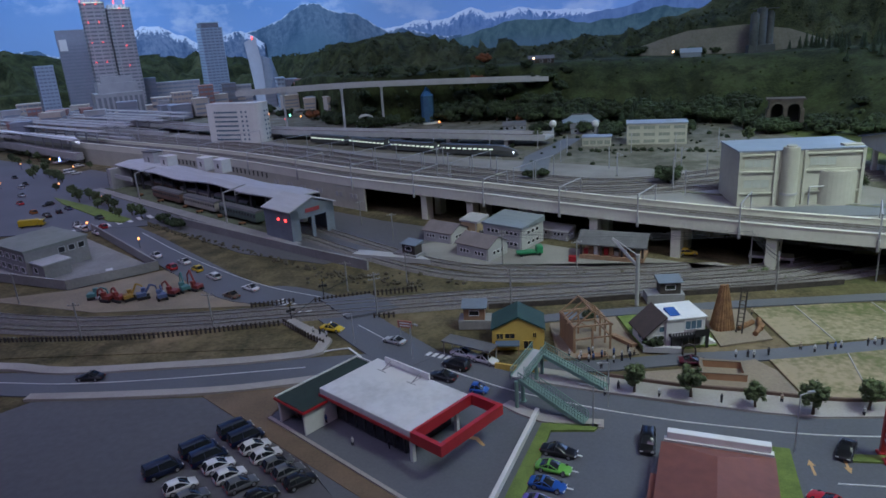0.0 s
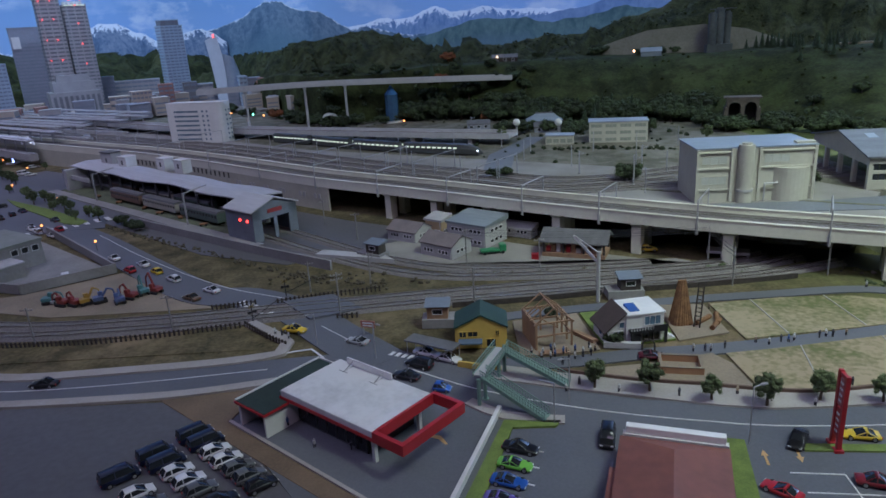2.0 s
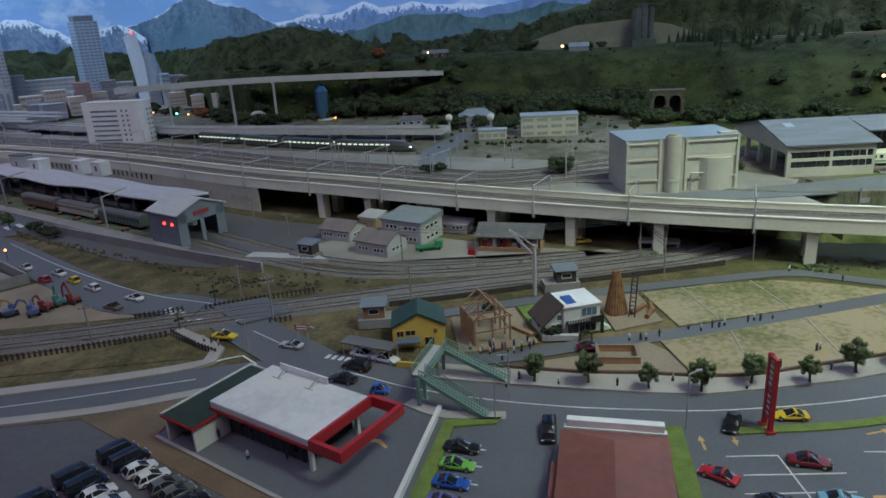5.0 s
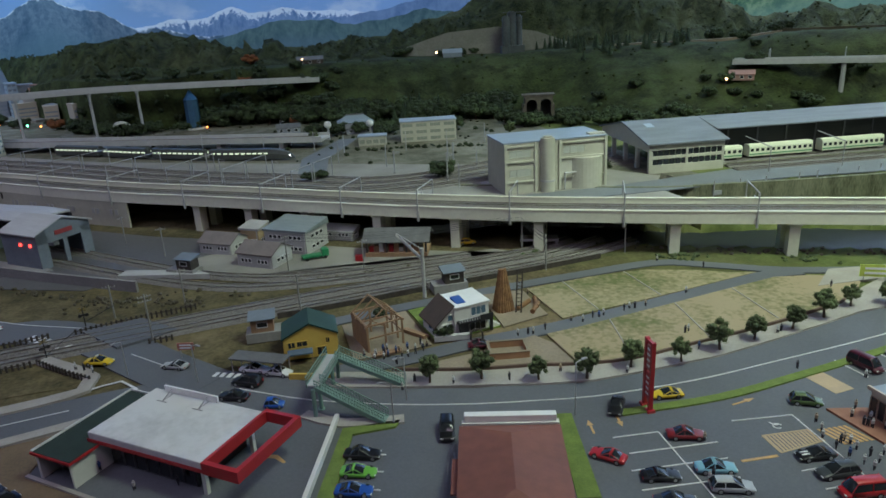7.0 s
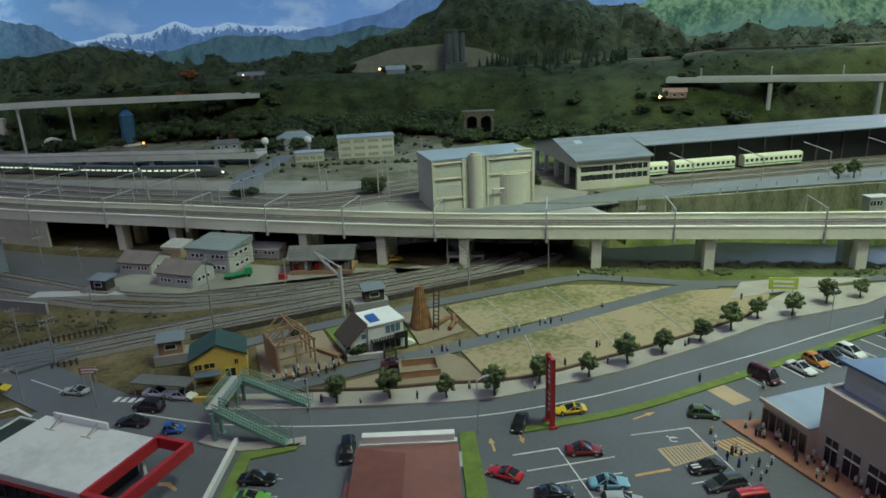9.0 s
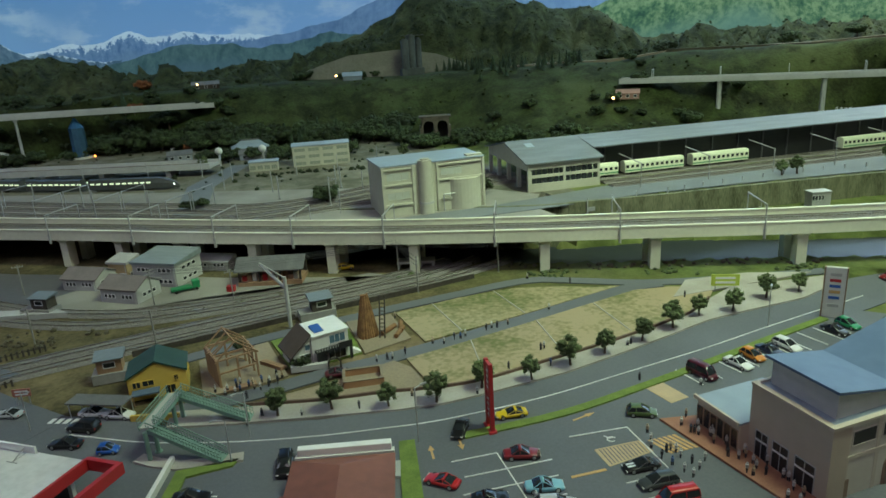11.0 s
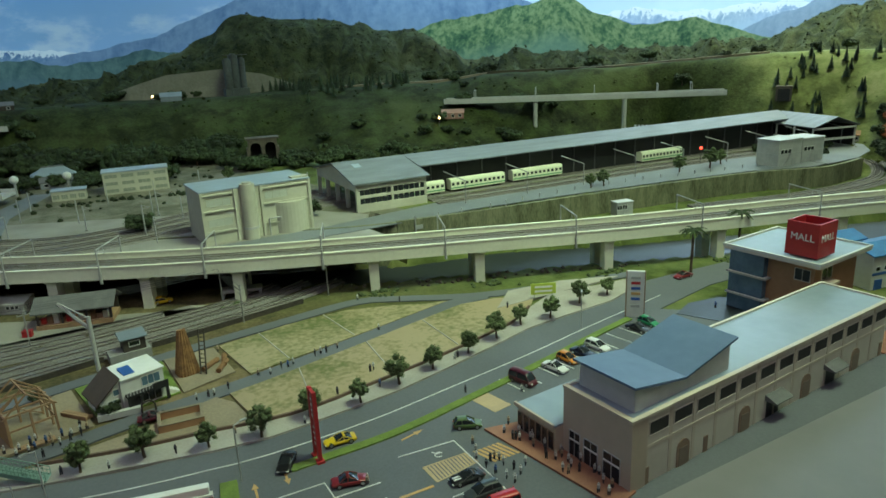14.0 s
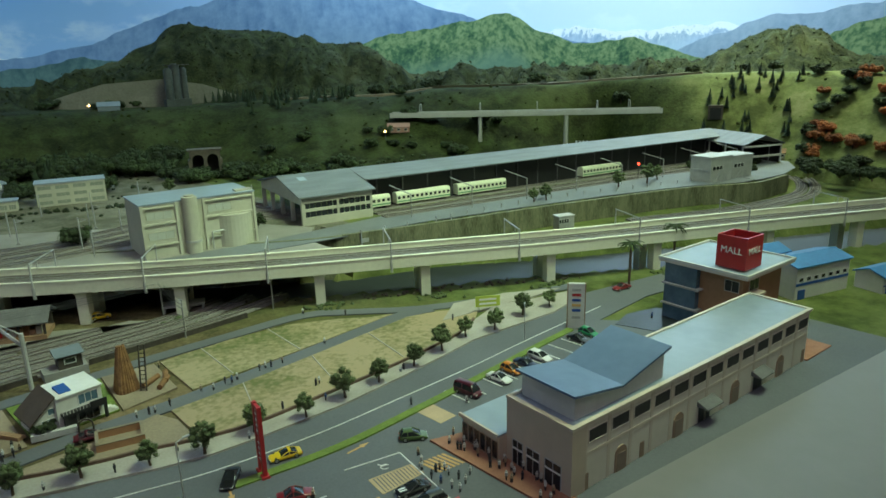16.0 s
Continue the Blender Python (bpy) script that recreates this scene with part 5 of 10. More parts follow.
def restaurant():
    r = thing("restaurant", "roadside restaurant with a red-brown hipped roof", "restaurant", 27.6, 59.6, 0.2, -20.5)
    w, l, h = 5.4, 8.6, 3.0
    part("wall", B(-w, w, -l, l - 0.4, 0, h), OFFWHITE, r)
    bm = bmesh.new()
    e = [(-w - 0.5, -l - 0.4, h), (w + 0.5, -l - 0.4, h), (w + 0.5, l, h), (-w - 0.5, l, h)]
    lo = [bm.verts.new(p) for p in e]
    hi = [bm.verts.new((x, y, z + 0.25)) for x, y, z in e]
    a, b = bm.verts.new((0, -l + 4.2, h + 1.7)), bm.verts.new((0, l - 3.6, h + 1.7))
    for i in range(4):
        bm.faces.new((lo[i], lo[(i + 1) % 4], hi[(i + 1) % 4], hi[i]))
    bm.faces.new((hi[0], hi[1], a)), bm.faces.new((hi[1], hi[2], b, a)), bm.faces.new((hi[2], hi[3], b)), bm.faces.new((hi[3], hi[0], a, b)), bm.faces.new(lo)
    part("roof", bm, ROOFRED, r, "red-brown hipped roof")
    part("terrace", B(-w - 0.6, w + 0.9, l - 0.4, l + 2.6, 0, 0.35), CONCG, r)
    part("facade", B(-w - 0.2, w + 0.4, l + 0.2, l + 1.0, 0, 3.4), OFFWHITE, r)
    s = part("sign_board", B(-w + 0.1, w + 0.1, l + 0.4, l + 1.4, 3.4, 4.3, r=0.08), WHITEP, r, "long blank white sign box")
    for x in (-4, 0, 4):
        part("bracket", bars(((x, l + 0.6, 3.4), (x, l + 1.0, 3.6), 0.1)), STEEL, s)
    part("side_roof", B(-w - 1.2, -w - 0.4, -2.5, 3.4, 2.3, 2.5), ROOFRED, r)
    for k in range(4):
        window(r, (w, -6 + k * 3.6, 0.8), (0, 1, 0), 1.9, 1.5, GLASS)


restaurant()


def pylon_sign():
    s = thing("pylon_sign", "tall red pylon sign with blank pale panels", "sign", 50.2, 69.0, 0.2, 80)
    for x in (-0.85, 0.85):
        part("post", B(x - 0.25, x + 0.25, -0.25, 0.25, 0, 9.7), REDP, s)
        part("foot", B(x - 0.5, x + 0.5, -0.5, 0.5, 0, 0.35), REDP, s)
    part("crossbar", B(-0.6, 0.6, -0.2, 0.2, 9.2, 9.6), REDP, s)
    for z0, z1, m in ((1.6, 5.2, REDP), (5.5, 8.9, mat("faded_red_panel", (0.45, 0.16, 0.16), (0.4, 0.12, 0.12), 0.5, scale=50))):
        p = part("panel", B(-0.6, 0.6, -0.12, 0.12, z0, z1), m, s)
        for k in range(4):
            part("bar_mark", B(-0.4, 0.4, 0.12, 0.15, z0 + 0.5 + k * 0.75, z0 + 0.75 + k * 0.75), WHITEP, p)
            part("bar_mark", B(-0.4, 0.4, -0.15, -0.12, z0 + 0.5 + k * 0.75, z0 + 0.75 + k * 0.75), WHITEP, p)


pylon_sign()


def totem_sign():
    s = thing("totem_sign", "tall white car park sign with coloured panels", "sign", 115.4, 70.8, 0.3, -50)
    part("panel", B(-1.5, 1.5, -0.3, 0.3, 0, 8.8, r=0.05), OFFWHITE, s)
    for x in (-1.7, 1.5):
        part("edge", B(x, x + 0.2, -0.34, 0.34, 0, 8.8), BROWNTRIM, s)
    for z, m in ((6.3, REDP), (5.3, BLUEP), (4.3, ORANGE), (3.3, BLUEP), (7.3, CONCG), (1.9, CONCG)):
        part("bar_mark", B(-0.8, 0.8, -0.36, -0.3, z, z + 0.5), m, s)


totem_sign()


def mall():
    m = thing("shopping_mall", "long beige shopping mall with blue roof and arched doors", "shopping mall", 73.8, 39.7, 0.2, -3.9)
    L, D, H = 56.8, 10.3, 8.8
    part("wall", B(0, L, 0.0, D, 0, H), MALLW, m, "beige rendered walls")
    part("corner_front", B(-0.25, 0.0, -0.2, D + 0.2, 0, H + 0.05), MALLB, m, "brown rendered front")
    part("corner_front", B(0, 2.2, -0.2, 0, 0, H + 0.05), MALLB, m)
    part("cornice", B(-0.4, L + 0.2, -0.35, 0.25, H, H + 0.35), MALLT, m)
    part("cornice", B(-0.4, 0.3, 0.25, D + 0.2, H, H + 0.35), MALLB, m)
    part("cornice", B(L - 0.25, L + 0.2, 0.25, D + 0.2, H, H + 0.35), MALLW, m)
    part("cornice", B(0.3, L - 0.25, D - 0.2, D + 0.2, H, H + 0.35), MALLW, m)
    part("flat_roof", B(0.3, L - 0.25, 0.25, D - 0.2, H, H + 0.1), FLATROOF, m, "pale blue flat roof")
    part("string_course", B(2.2, L, -0.07, 0, 4.5, 5.0), MALLT, m)
    up = (0, 0, 1)
    for k in range(13):
        x = 4.4 + k * 4.2
        bm = bmesh.new()
        quad_on(bm, (x - 2.1, 0, 0), (1, 0, 0), up, 0.5, H, 0.06)
        part("pilaster", bm, MALLT, m)
        window(m, (x, 0, 6.2), (1, 0, 0), 3.2, 1.6, OPENING, MALLW)
    for x in (8.9, 21.0, 35.1, 48.3):
        bm = bmesh.new()
        pts = [(-1.1, 0), (1.1, 0), (1.1, 2.4)] + [(1.1 * math.cos(a), 2.4 + 1.1 * math.sin(a)) for a in np.linspace(0.3, math.pi - 0.3, 7)] + [(-1.1, 2.4)]
        u = [bm.verts.new((x + a, -0.14, z)) for a, z in pts]
        v = [bm.verts.new((x + a, 0.02, z)) for a, z in pts]
        bm.faces.new(u), bm.faces.new(v)
        for i in range(len(pts)):
            bm.faces.new((u[i], u[(i + 1) % len(pts)], v[(i + 1) % len(pts)], v[i]))
        d = part("arched_door", bm, BROWNTRIM, m, "brown arched door")
        part("leaf", B(x - 0.8, x + 0.8, -0.2, -0.14, 0, 2.5), mat("brown_door", (0.27, 0.205, 0.165), (0.22, 0.165, 0.13), 0.6, scale=40), d)
    for x in (27.3, 41.5):
        part("loading_door", B(x - 1.4, x + 1.4, -0.06, 0, 0, 2.6), BLACKP, m, "dark open loading door")
        a = part("awning", P([(x - 1.9, -1.7), (x + 1.9, -1.7), (x + 1.9, 0), (x - 1.9, 0)], 2.7, [2.85, 2.85, 3.5, 3.5]), ROOFDARK, m, "grey sloping awning")
    for x in (2.5, 13.2, 56):
        part("service_door", B(x - 0.4, x + 0.4, -0.1, 0, 0, 2.2), BROWNTRIM, m)
    for y, w in ((2.6, 2.5), (5.85, 2.1), (8.5, 1.7)):
        o = window(m, (-0.25, y, 0.25), (0, -1, 0), w, 3.3, GLASS, CONCG, 1)
        part("transom", B(-0.37, -0.25, y - w / 2, y + w / 2, 2.35, 2.55), WHITEP, o)
    # raised white block with a folded blue roof
    bm = bmesh.new()
    pts = [(1.6, 11.0), (9.5, 10.6), (18.6, 12.4)]
    y0, y1 = 1.2, D - 0.6
    for (xa, za), (xb, zb) in zip(pts, pts[1:]):
        prism(bm, [(xa, y0), (xb, y0), (xb, y1), (xa, y1)], H + 0.05, [za, zb, zb, za])
    part("upper_storey", bm, OFFWHITE, m, "white upper storey")
    bm = bmesh.new()
    pts = [(0.9, 12.1), (9.6, 10.7), (19.2, 13.0)]
    for (xa, za), (xb, zb) in zip(pts, pts[1:]):
        v = [bm.verts.new(p) for p in ((xa, y0 - 0.6, za), (xb, y0 - 0.6, zb), (xb, y1 + 0.5, zb), (xa, y1 + 0.5, za), (xa, y0 - 0.6, za + 0.3), (xb, y0 - 0.6, zb + 0.3), (xb, y1 + 0.5, zb + 0.3), (xa, y1 + 0.5, za + 0.3))]
        for q in ((0, 1, 2, 3), (4, 5, 6, 7), (0, 1, 5, 4), (1, 2, 6, 5), (2, 3, 7, 6), (3, 0, 4, 7)):
            bm.faces.new([v[i] for i in q])
    part("folded_roof", bm, ROOFBLUE, m, "folded slate blue roof")
    bm = bmesh.new()
    prism(bm, [(1.6, y0), (6, y0), (6, y1), (1.6, y1)], 10.7, [11.95, 11.3, 11.3, 11.95])
    part("upper_storey", bm, OFFWHITE, m)
    # glazed wing
    part("glazed_wing", B(-1.6, 8.5, D + 0.2, 17.5, 0, 3.7), MALLB, m, "low brown glazed wing")
    part("wing_roof", B(-1.9, 8.8, D + 0.2, 17.8, 3.7, 3.95), FLATROOF, m)
    part("wing_rim", B(-2.0, -1.7, D + 0.2, 17.9, 3.7, 4.2), MALLB, m)
    for k in range(6):
        window(m, (-1.6, D + 0.9 + k * 1.15, 0.5), (0, -1, 0), 0.95, 2.4, GLASS, BROWNTRIM, 0)
    for k in range(7):
        window(m, (-0.9 + k * 1.4, 17.5, 0.5), (-1, 0, 0), 1.1, 2.4, GLASS, BROWNTRIM, 0)
    part("brick_apron", B(L + 0.1, L + 9, -0.5, D, 0.02, 0.2), REDBRICK, m)
    return m


mall()


def letters(text, size, material, parent, m, name="lettering"):
    """Raised letters from the built-in font."""
    c = bpy.data.curves.new(name, "FONT")
    c.body, c.size, c.align_x, c.align_y, c.extrude = text, size * U, "CENTER", "CENTER", 0.05 * U
    tmp = bpy.data.objects.new(name, c)
    scene.collection.objects.link(tmp)
    bpy.context.view_layer.update()
    me = bpy.data.meshes.new_from_object(tmp)
    bpy.data.objects.remove(tmp)
    me.materials.clear()
    me.materials.append(material)
    o = new(name, me)
    o.parent = parent
    o.matrix_basis = m
    return o


def mall_tower():
    t = thing("mall_tower", "brown brick mall tower with a white overhanging roof", "tower", 139.6, 54.5, 0.2, -3.5)
    part("wall", B(-6.9, 6.9, -7.2, 7.2, 0, 11.2), BRICKW, t, "warm brown brick walls")
    part("eave_board", B(-8.6, 8.6, -8.8, 8.8, 11.2, 11.7), MALLW, t)
    part("roof_deck", B(-8.2, 8.2, -8.4, 8.4, 11.7, 11.85), FLATROOF, t, "pale blue roof deck")
    for a in ((-8.7, 8.7, -8.9, -8.5), (-8.7, 8.7, 8.5, 8.9), (-8.7, -8.3, -8.5, 8.5), (8.3, 8.7, -8.5, 8.5)):
        part("parapet", B(*a, 11.7, 12.15), OFFWHITE, t)
    window(t, (-3.0, -7.2, 8.1), (1, 0, 0), 3.2, 2.0, GLASS, MALLW, 1)
    window(t, (-6.9, -5.2, 8.1), (0, -1, 0), 2.6, 2.0, GLASS, MALLW, 1)
    part("ledge", B(-8.4, -1.6, -8.9, -7.2, 7.4, 7.9), MALLB, t)
    for z in (3.0, 7.0):
        part("balcony", B(-8.8, -6.9, 0.2, 7.8, z, z + 0.3), CONCG, t)
    part("glazed_bay", B(-8.2, -6.9, 1.0, 7.6, 0.2, 11.2), BLUEGLASS, t, "blue glazed stair bay")
    bm = bmesh.new()
    for a in ((-6.4, -0.8, -7.0, -6.7), (-6.4, -0.8, -1.7, -1.4), (-6.4, -6.1, -6.7, -1.7), (-1.1, -0.8, -6.7, -1.7)):
        box(bm, *a, 12.15, 18.0)
    box(bm, -6.1, -1.1, -6.7, -1.7, 12.15, 12.5)
    c = part("sign_cube", bm, REDP, t, "open-topped red sign cube")
    letters("MALL", 1.7, WHITEP, c, pose(-6.42 * U, -4.2 * U, 15.4 * U, 90, 0, -90))
    letters("MALL", 1.7, WHITEP, c, pose(-3.6 * U, -7.02 * U, 15.4 * U, 90, 0, 0))


mall_tower()


def blue_house(x, y, turn, w, d, h, label):
    b = thing("warehouse", label, "warehouse", x, y, 0.1, turn, "blue-roofed houses")
    part("wall", gable_walls(w, d, h, 1.1), OFFWHITE, b)
    part("roof", gable_roof(w, d, h, 1.1, 0.5), BRIGHTBLUE, b, "bright blue roof")
    for k in range(int(w / 2.2)):
        window(b, (-w / 2 + 1.4 + k * 2.2, -d / 2 - 0.1, h * 0.55), (1, 0, 0), 1.2, 0.8, GLASS)
    part("door", B(-w / 2 + 0.8, -w / 2 + 2.8, -d / 2 - 0.25, -d / 2 - 0.1, 0, 2.0), BLUEP, b)
    part("stripe", B(-w / 2, w / 2, -d / 2 - 0.16, -d / 2 - 0.1, h * 0.42, h * 0.5), BLUEP, b)
    return b


blue_house(167.3, 50, -17, 16, 8, 6.9, "white harbour warehouse with a bright blue roof")
blue_house(163.5, 58, -17, 9, 6, 7.8, "taller white warehouse with a bright blue roof")
blue_house(180, 39, -16, 9, 6, 3.6, "small white warehouse with a bright blue roof")

# ---- engine shed, small houses and yards in the middle ground ----
SHEDBLUE = mat("shed_blue_grey_render", (0.20, 0.23, 0.27), (0.15, 0.175, 0.21), 0.8, scale=30, bump=0.0003)


def engine_shed():
    e = thing("engine_shed", "long grey engine shed with a gabled head building", "engine shed", -39, 166.8, 0.2, 137.5)
    # x runs back along the shed, y across it to the west (minus: east)
    W, L, H, R = 13.6, 12, 8.0, 2.5
    mid = -W / 2
    bm = bmesh.new()
    box(bm, 0.0, L, -0.3, 0, 0, H)
    box(bm, 0.0, L, -W, -W + 0.3, 0, H)
    part("wall", bm, SHEDBLUE, e)
    for y0, y1 in ((-2.6, -0.3), (-W + 0.3, -W + 2.6), (mid - 0.5, mid + 0.5)):
        part("gable_pier", B(0, 0.4, y0, y1, 0, H), SHEDBLUE, e)
    bm = bmesh.new()
    pts = [(-W, 5.6), (0, 5.6), (0, H), (mid, H + R), (-W, H)]
    for x0, x1 in ((0, 0.4),):
        u, v = [bm.verts.new((x0, y, z)) for y, z in pts], [bm.verts.new((x1, y, z)) for y, z in pts]
        bm.faces.new(u), bm.faces.new(v)
        for i in range(5):
            bm.faces.new((u[i], u[(i + 1) % 5], v[(i + 1) % 5], v[i]))
    part("gable", bm, SHEDBLUE, e)
    part("gable_sign", B(-0.15, 0, mid - 2.2, mid + 2.2, 6.9, 7.9), mat("dull_red_sign", (0.35, 0.05, 0.05), (0.28, 0.04, 0.04), 0.6, scale=40), e, "dull red blank sign panel")
    for s, nm in ((0.0, "roof"), (1.0, "roof")):
        bm = bmesh.new()
        ya, yb = (0.6, mid) if s == 0 else (-W - 0.6, mid)
        q = [(-0.5, ya, H - 0.15), (L + 0.3, ya, H - 0.15), (L + 0.3, yb, H + R), (-0.5, yb, H + R)]
        lo, hi = [bm.verts.new(p) for p in q], [bm.verts.new((x, y, z + 0.3)) for x, y, z in q]
        for i in range(4):
            bm.faces.new((lo[i], lo[(i + 1) % 4], hi[(i + 1) % 4], hi[i]))
        bm.faces.new(lo), bm.faces.new(hi)
        part(nm, bm, ROOFGREY, e)
    for x in (3.0, 7.5):
        part("skylight", P([(x, -2.2), (x + 1.8, -2.2), (x + 1.8, -4.4), (x, -4.4)], H + 0.5, [H + 0.75, H + 0.75, H + 1.42, H + 1.42]), GLASS, e)
    for y in (1.0, ):
        for x in (2.2, 5.4):
            l = part("signal_lamp", bars(((x, 0.02, 5.6), (x, 0.3, 5.6), 0.34), n=12), GLOWRED, e, "lit red signal lamp")
    # long platform roof, set back behind the yard, wavy along its eave
    n = 22
    bm = bmesh.new()
    rows = []
    for k in range(n + 1):
        x = L + 0.3 + k * (122 - L) / n
        z = H + 0.35 + 0.28 * math.sin(k * 0.9) + (0.5 if k > n - 4 else 0)
        y = -7.8 + 0.6 * math.sin(k * 0.6) + 3.6 * max(0, (k - n * 0.55) / n)
        rows.append([bm.verts.new((x, yy, zz)) for yy, zz in ((y, z - 0.5), (-11.5, z + 0.35), (-18.5, z - 0.2), (-18.5, z - 0.6), (-11.5, z - 0.05), (y, z - 0.85))])
    for a, b in zip(rows, rows[1:]):
        for i in range(6):
            bm.faces.new((a[i], a[(i + 1) % 6], b[(i + 1) % 6], b[i]))
    bm.faces.new(rows[0]), bm.faces.new(rows[-1][::-1])
    part("platform_roof", bm, ROOFGREY, e, "long wavy grey platform roof")
    for k in range(13):
        x = L + 5 + k * 8.2
        part("column", B(x - 0.25, x + 0.25, -9.3, -8.8, 0, H - 0.3), DARKSTEEL, e)
    for k in range(12):
        bm = bmesh.new()
        quad_on(bm, (L + 9 + k * 8.2, -17.6, 3.0), (-1, 0, 0), (0, 0, 1), 5.4, 2.6, 0.08)
        part("back_window", bm, mat("dusk_glazing", (0.10, 0.12, 0.16), (0.07, 0.085, 0.115), 0.3, scale=20), e)
    # shade under the platform roof is put into this wall's black colour
    part("back_wall", B(L, 120, -18.4, -17.7, 0, H - 0.4), BLACKP, e, "black back wall standing in for shade under the roof")
    part("platform", B(L + 2, 118, -15.6, -13.2, 0, 1.0), CONCG, e)
    part("end_wall", B(119, 122, -18, -2.6, 0, H - 0.4), CONCG, e)
    part("end_beam", B(104, 119, -4.6, -4.0, 4.2, 5.6), CONCG, e)
    for y in (-2.9, -10):
        part("end_column", B(121.4, 122.1, y - 0.3, y + 0.3, 0, H), DARKSTEEL, e)


engine_shed()


def coach(x, y, z, turn, length, body_m, roof_m, name="railway_coach", label="", category="railway coach", lit=None, band=None, group=""):
    c = thing(name, label, category, x, y, z, turn, group)
    h = length / 2
    part("body", B(-h, h, -1.5, 1.5, 0.75, 3.4, r=0.12), body_m, c)
    bm = bmesh.new()
    sweep(bm, [Vector((-h, 0, 0)), Vector((h, 0, 0))], [(-1.5, 3.35), (-1.2, 3.85), (0, 4.0), (1.2, 3.85), (1.5, 3.35)])
    part("roof", bm, roof_m, c)
    n = int(length / 1.5)
    for s in (-1, 1):
        for k in range(n):
            xx = -h + (k + 0.5) * length / n
            bm = bmesh.new()
            quad_on(bm, (xx, s * 1.5, 2.1), (-s, 0, 0) if s > 0 else (1, 0, 0), (0, 0, 1), 0.85, 0.8, 0.03)
            part("window", bm, lit or GLASS, c)
        if band:
            part("band", B(-h + 0.1, h - 0.1, s * 1.52 - 0.02, s * 1.52 + 0.02, 1.2, 1.55), band, c)
    for xx in (-h * 0.7, h * 0.7):
        b = part("bogie", B(xx - 1.4, xx + 1.4, -1.1, 1.1, 0.25, 0.75), BLACKP, c)
        for w in (-0.9, 0.9):
            for s in (-1, 1):
                part("wheel", bars(((xx + w, s * 0.75, 0.42), (xx + w, s * 0.95, 0.42), 0.42), n=10), DARKSTEEL, b)
    return c


def at_shed(x, y):
    a = radians(137.5)
    return -39 + x * math.cos(a) - y * math.sin(a), 166.8 + x * math.sin(a) + y * math.cos(a)


for k, m in enumerate((mat("old_green_coach", (0.10, 0.14, 0.12), (0.07, 0.1, 0.09), 0.6, scale=30), mat("old_cream_coach", (0.42, 0.40, 0.34), (0.34, 0.32, 0.27), 0.6, scale=30), mat("old_brown_coach", (0.20, 0.12, 0.09), (0.14, 0.09, 0.07), 0.6, scale=30))):
    for j, y in enumerate((-5.2, -11.2)):
        px, py = at_shed(33 + k * 22.5 + j * 14, y)
        coach(px, py, 0.5, 137.5, 20, m, ROOFDARK, label="old railway coach stabled under the shed roof", group="coaches in the engine shed")


def shed_yard():
    """Grass, paved path, retaining edge and yard masts before the engine shed."""
    def at(x, y):
        return at_shed(x, y)
    slab("lawn", [at(12.5, -0.8), at(124, -1.5), at(124, -17.6), at(12.5, -17.6)], 0.12, 0.36, mat("yard_grass", (0.115, 0.135, 0.075), (0.05, 0.055, 0.036), 0.95, scale=18, fine=9, bump=0.002, sharp=(0.40, 0.66)), "worn green grass between the shed sidings", "lawn")
    structure(part("pavement", P([at(-2, 3.2), at(126, 2.6), at(126, -0.9), at(-2, -0.9)], 0.12, 0.5), DULLC), "pale grey concrete path beside the shed yard", "path")
    structure(strip("retaining_wall", [(-78, 193), (-74.4, 189.5), (-52.7, 171.6), (-36, 158), (-17.3, 143.6)], -0.3, 0.3, 0.0, 2.3, DULLC), "low grey concrete edge wall of the shed yard", "retaining wall")
    for x in (33, 91):
        m = thing("catenary_mast", "grey overhead line mast in the shed yard", "catenary mast", *at(x, -0.3), 0.3, 137.5, "shed yard masts")
        part("post", bars(((0, 0, 0), (0, 0, 9.2), 0.28), n=8), STEEL, m)
        part("beam", bars(((0, 0, 9.1), (1.0, -8.0, 9.9), 0.2), n=6), STEEL, m)
        part("arm", bars(((0.5, -4.0, 9.5), (0.5, -4.0, 7.6), 0.1), ((0.5, -4.0, 7.6), (0.3, -5.4, 7.9), 0.08)), STEEL, m)
    for x, y in ((42, -3.0), (53, -2.4), (64, -3.4), (80, -2.6), (97, -3.2), (28, -2.2)):
        c = thing("yard_cart", "small rusty yard cart standing on the grass", "cart", *at(x, y), 0.36, x * 7, "yard carts")
        part("tray", B(-1.0, 1.0, -0.6, 0.6, 0.35, 0.75), ORWOOD, c)
        for q in (-0.7, 0.7):
            part("wheel", bars(((q, -0.62, 0.3), (q, 0.62, 0.3), 0.3), n=10), TYRE, c)


shed_yard()


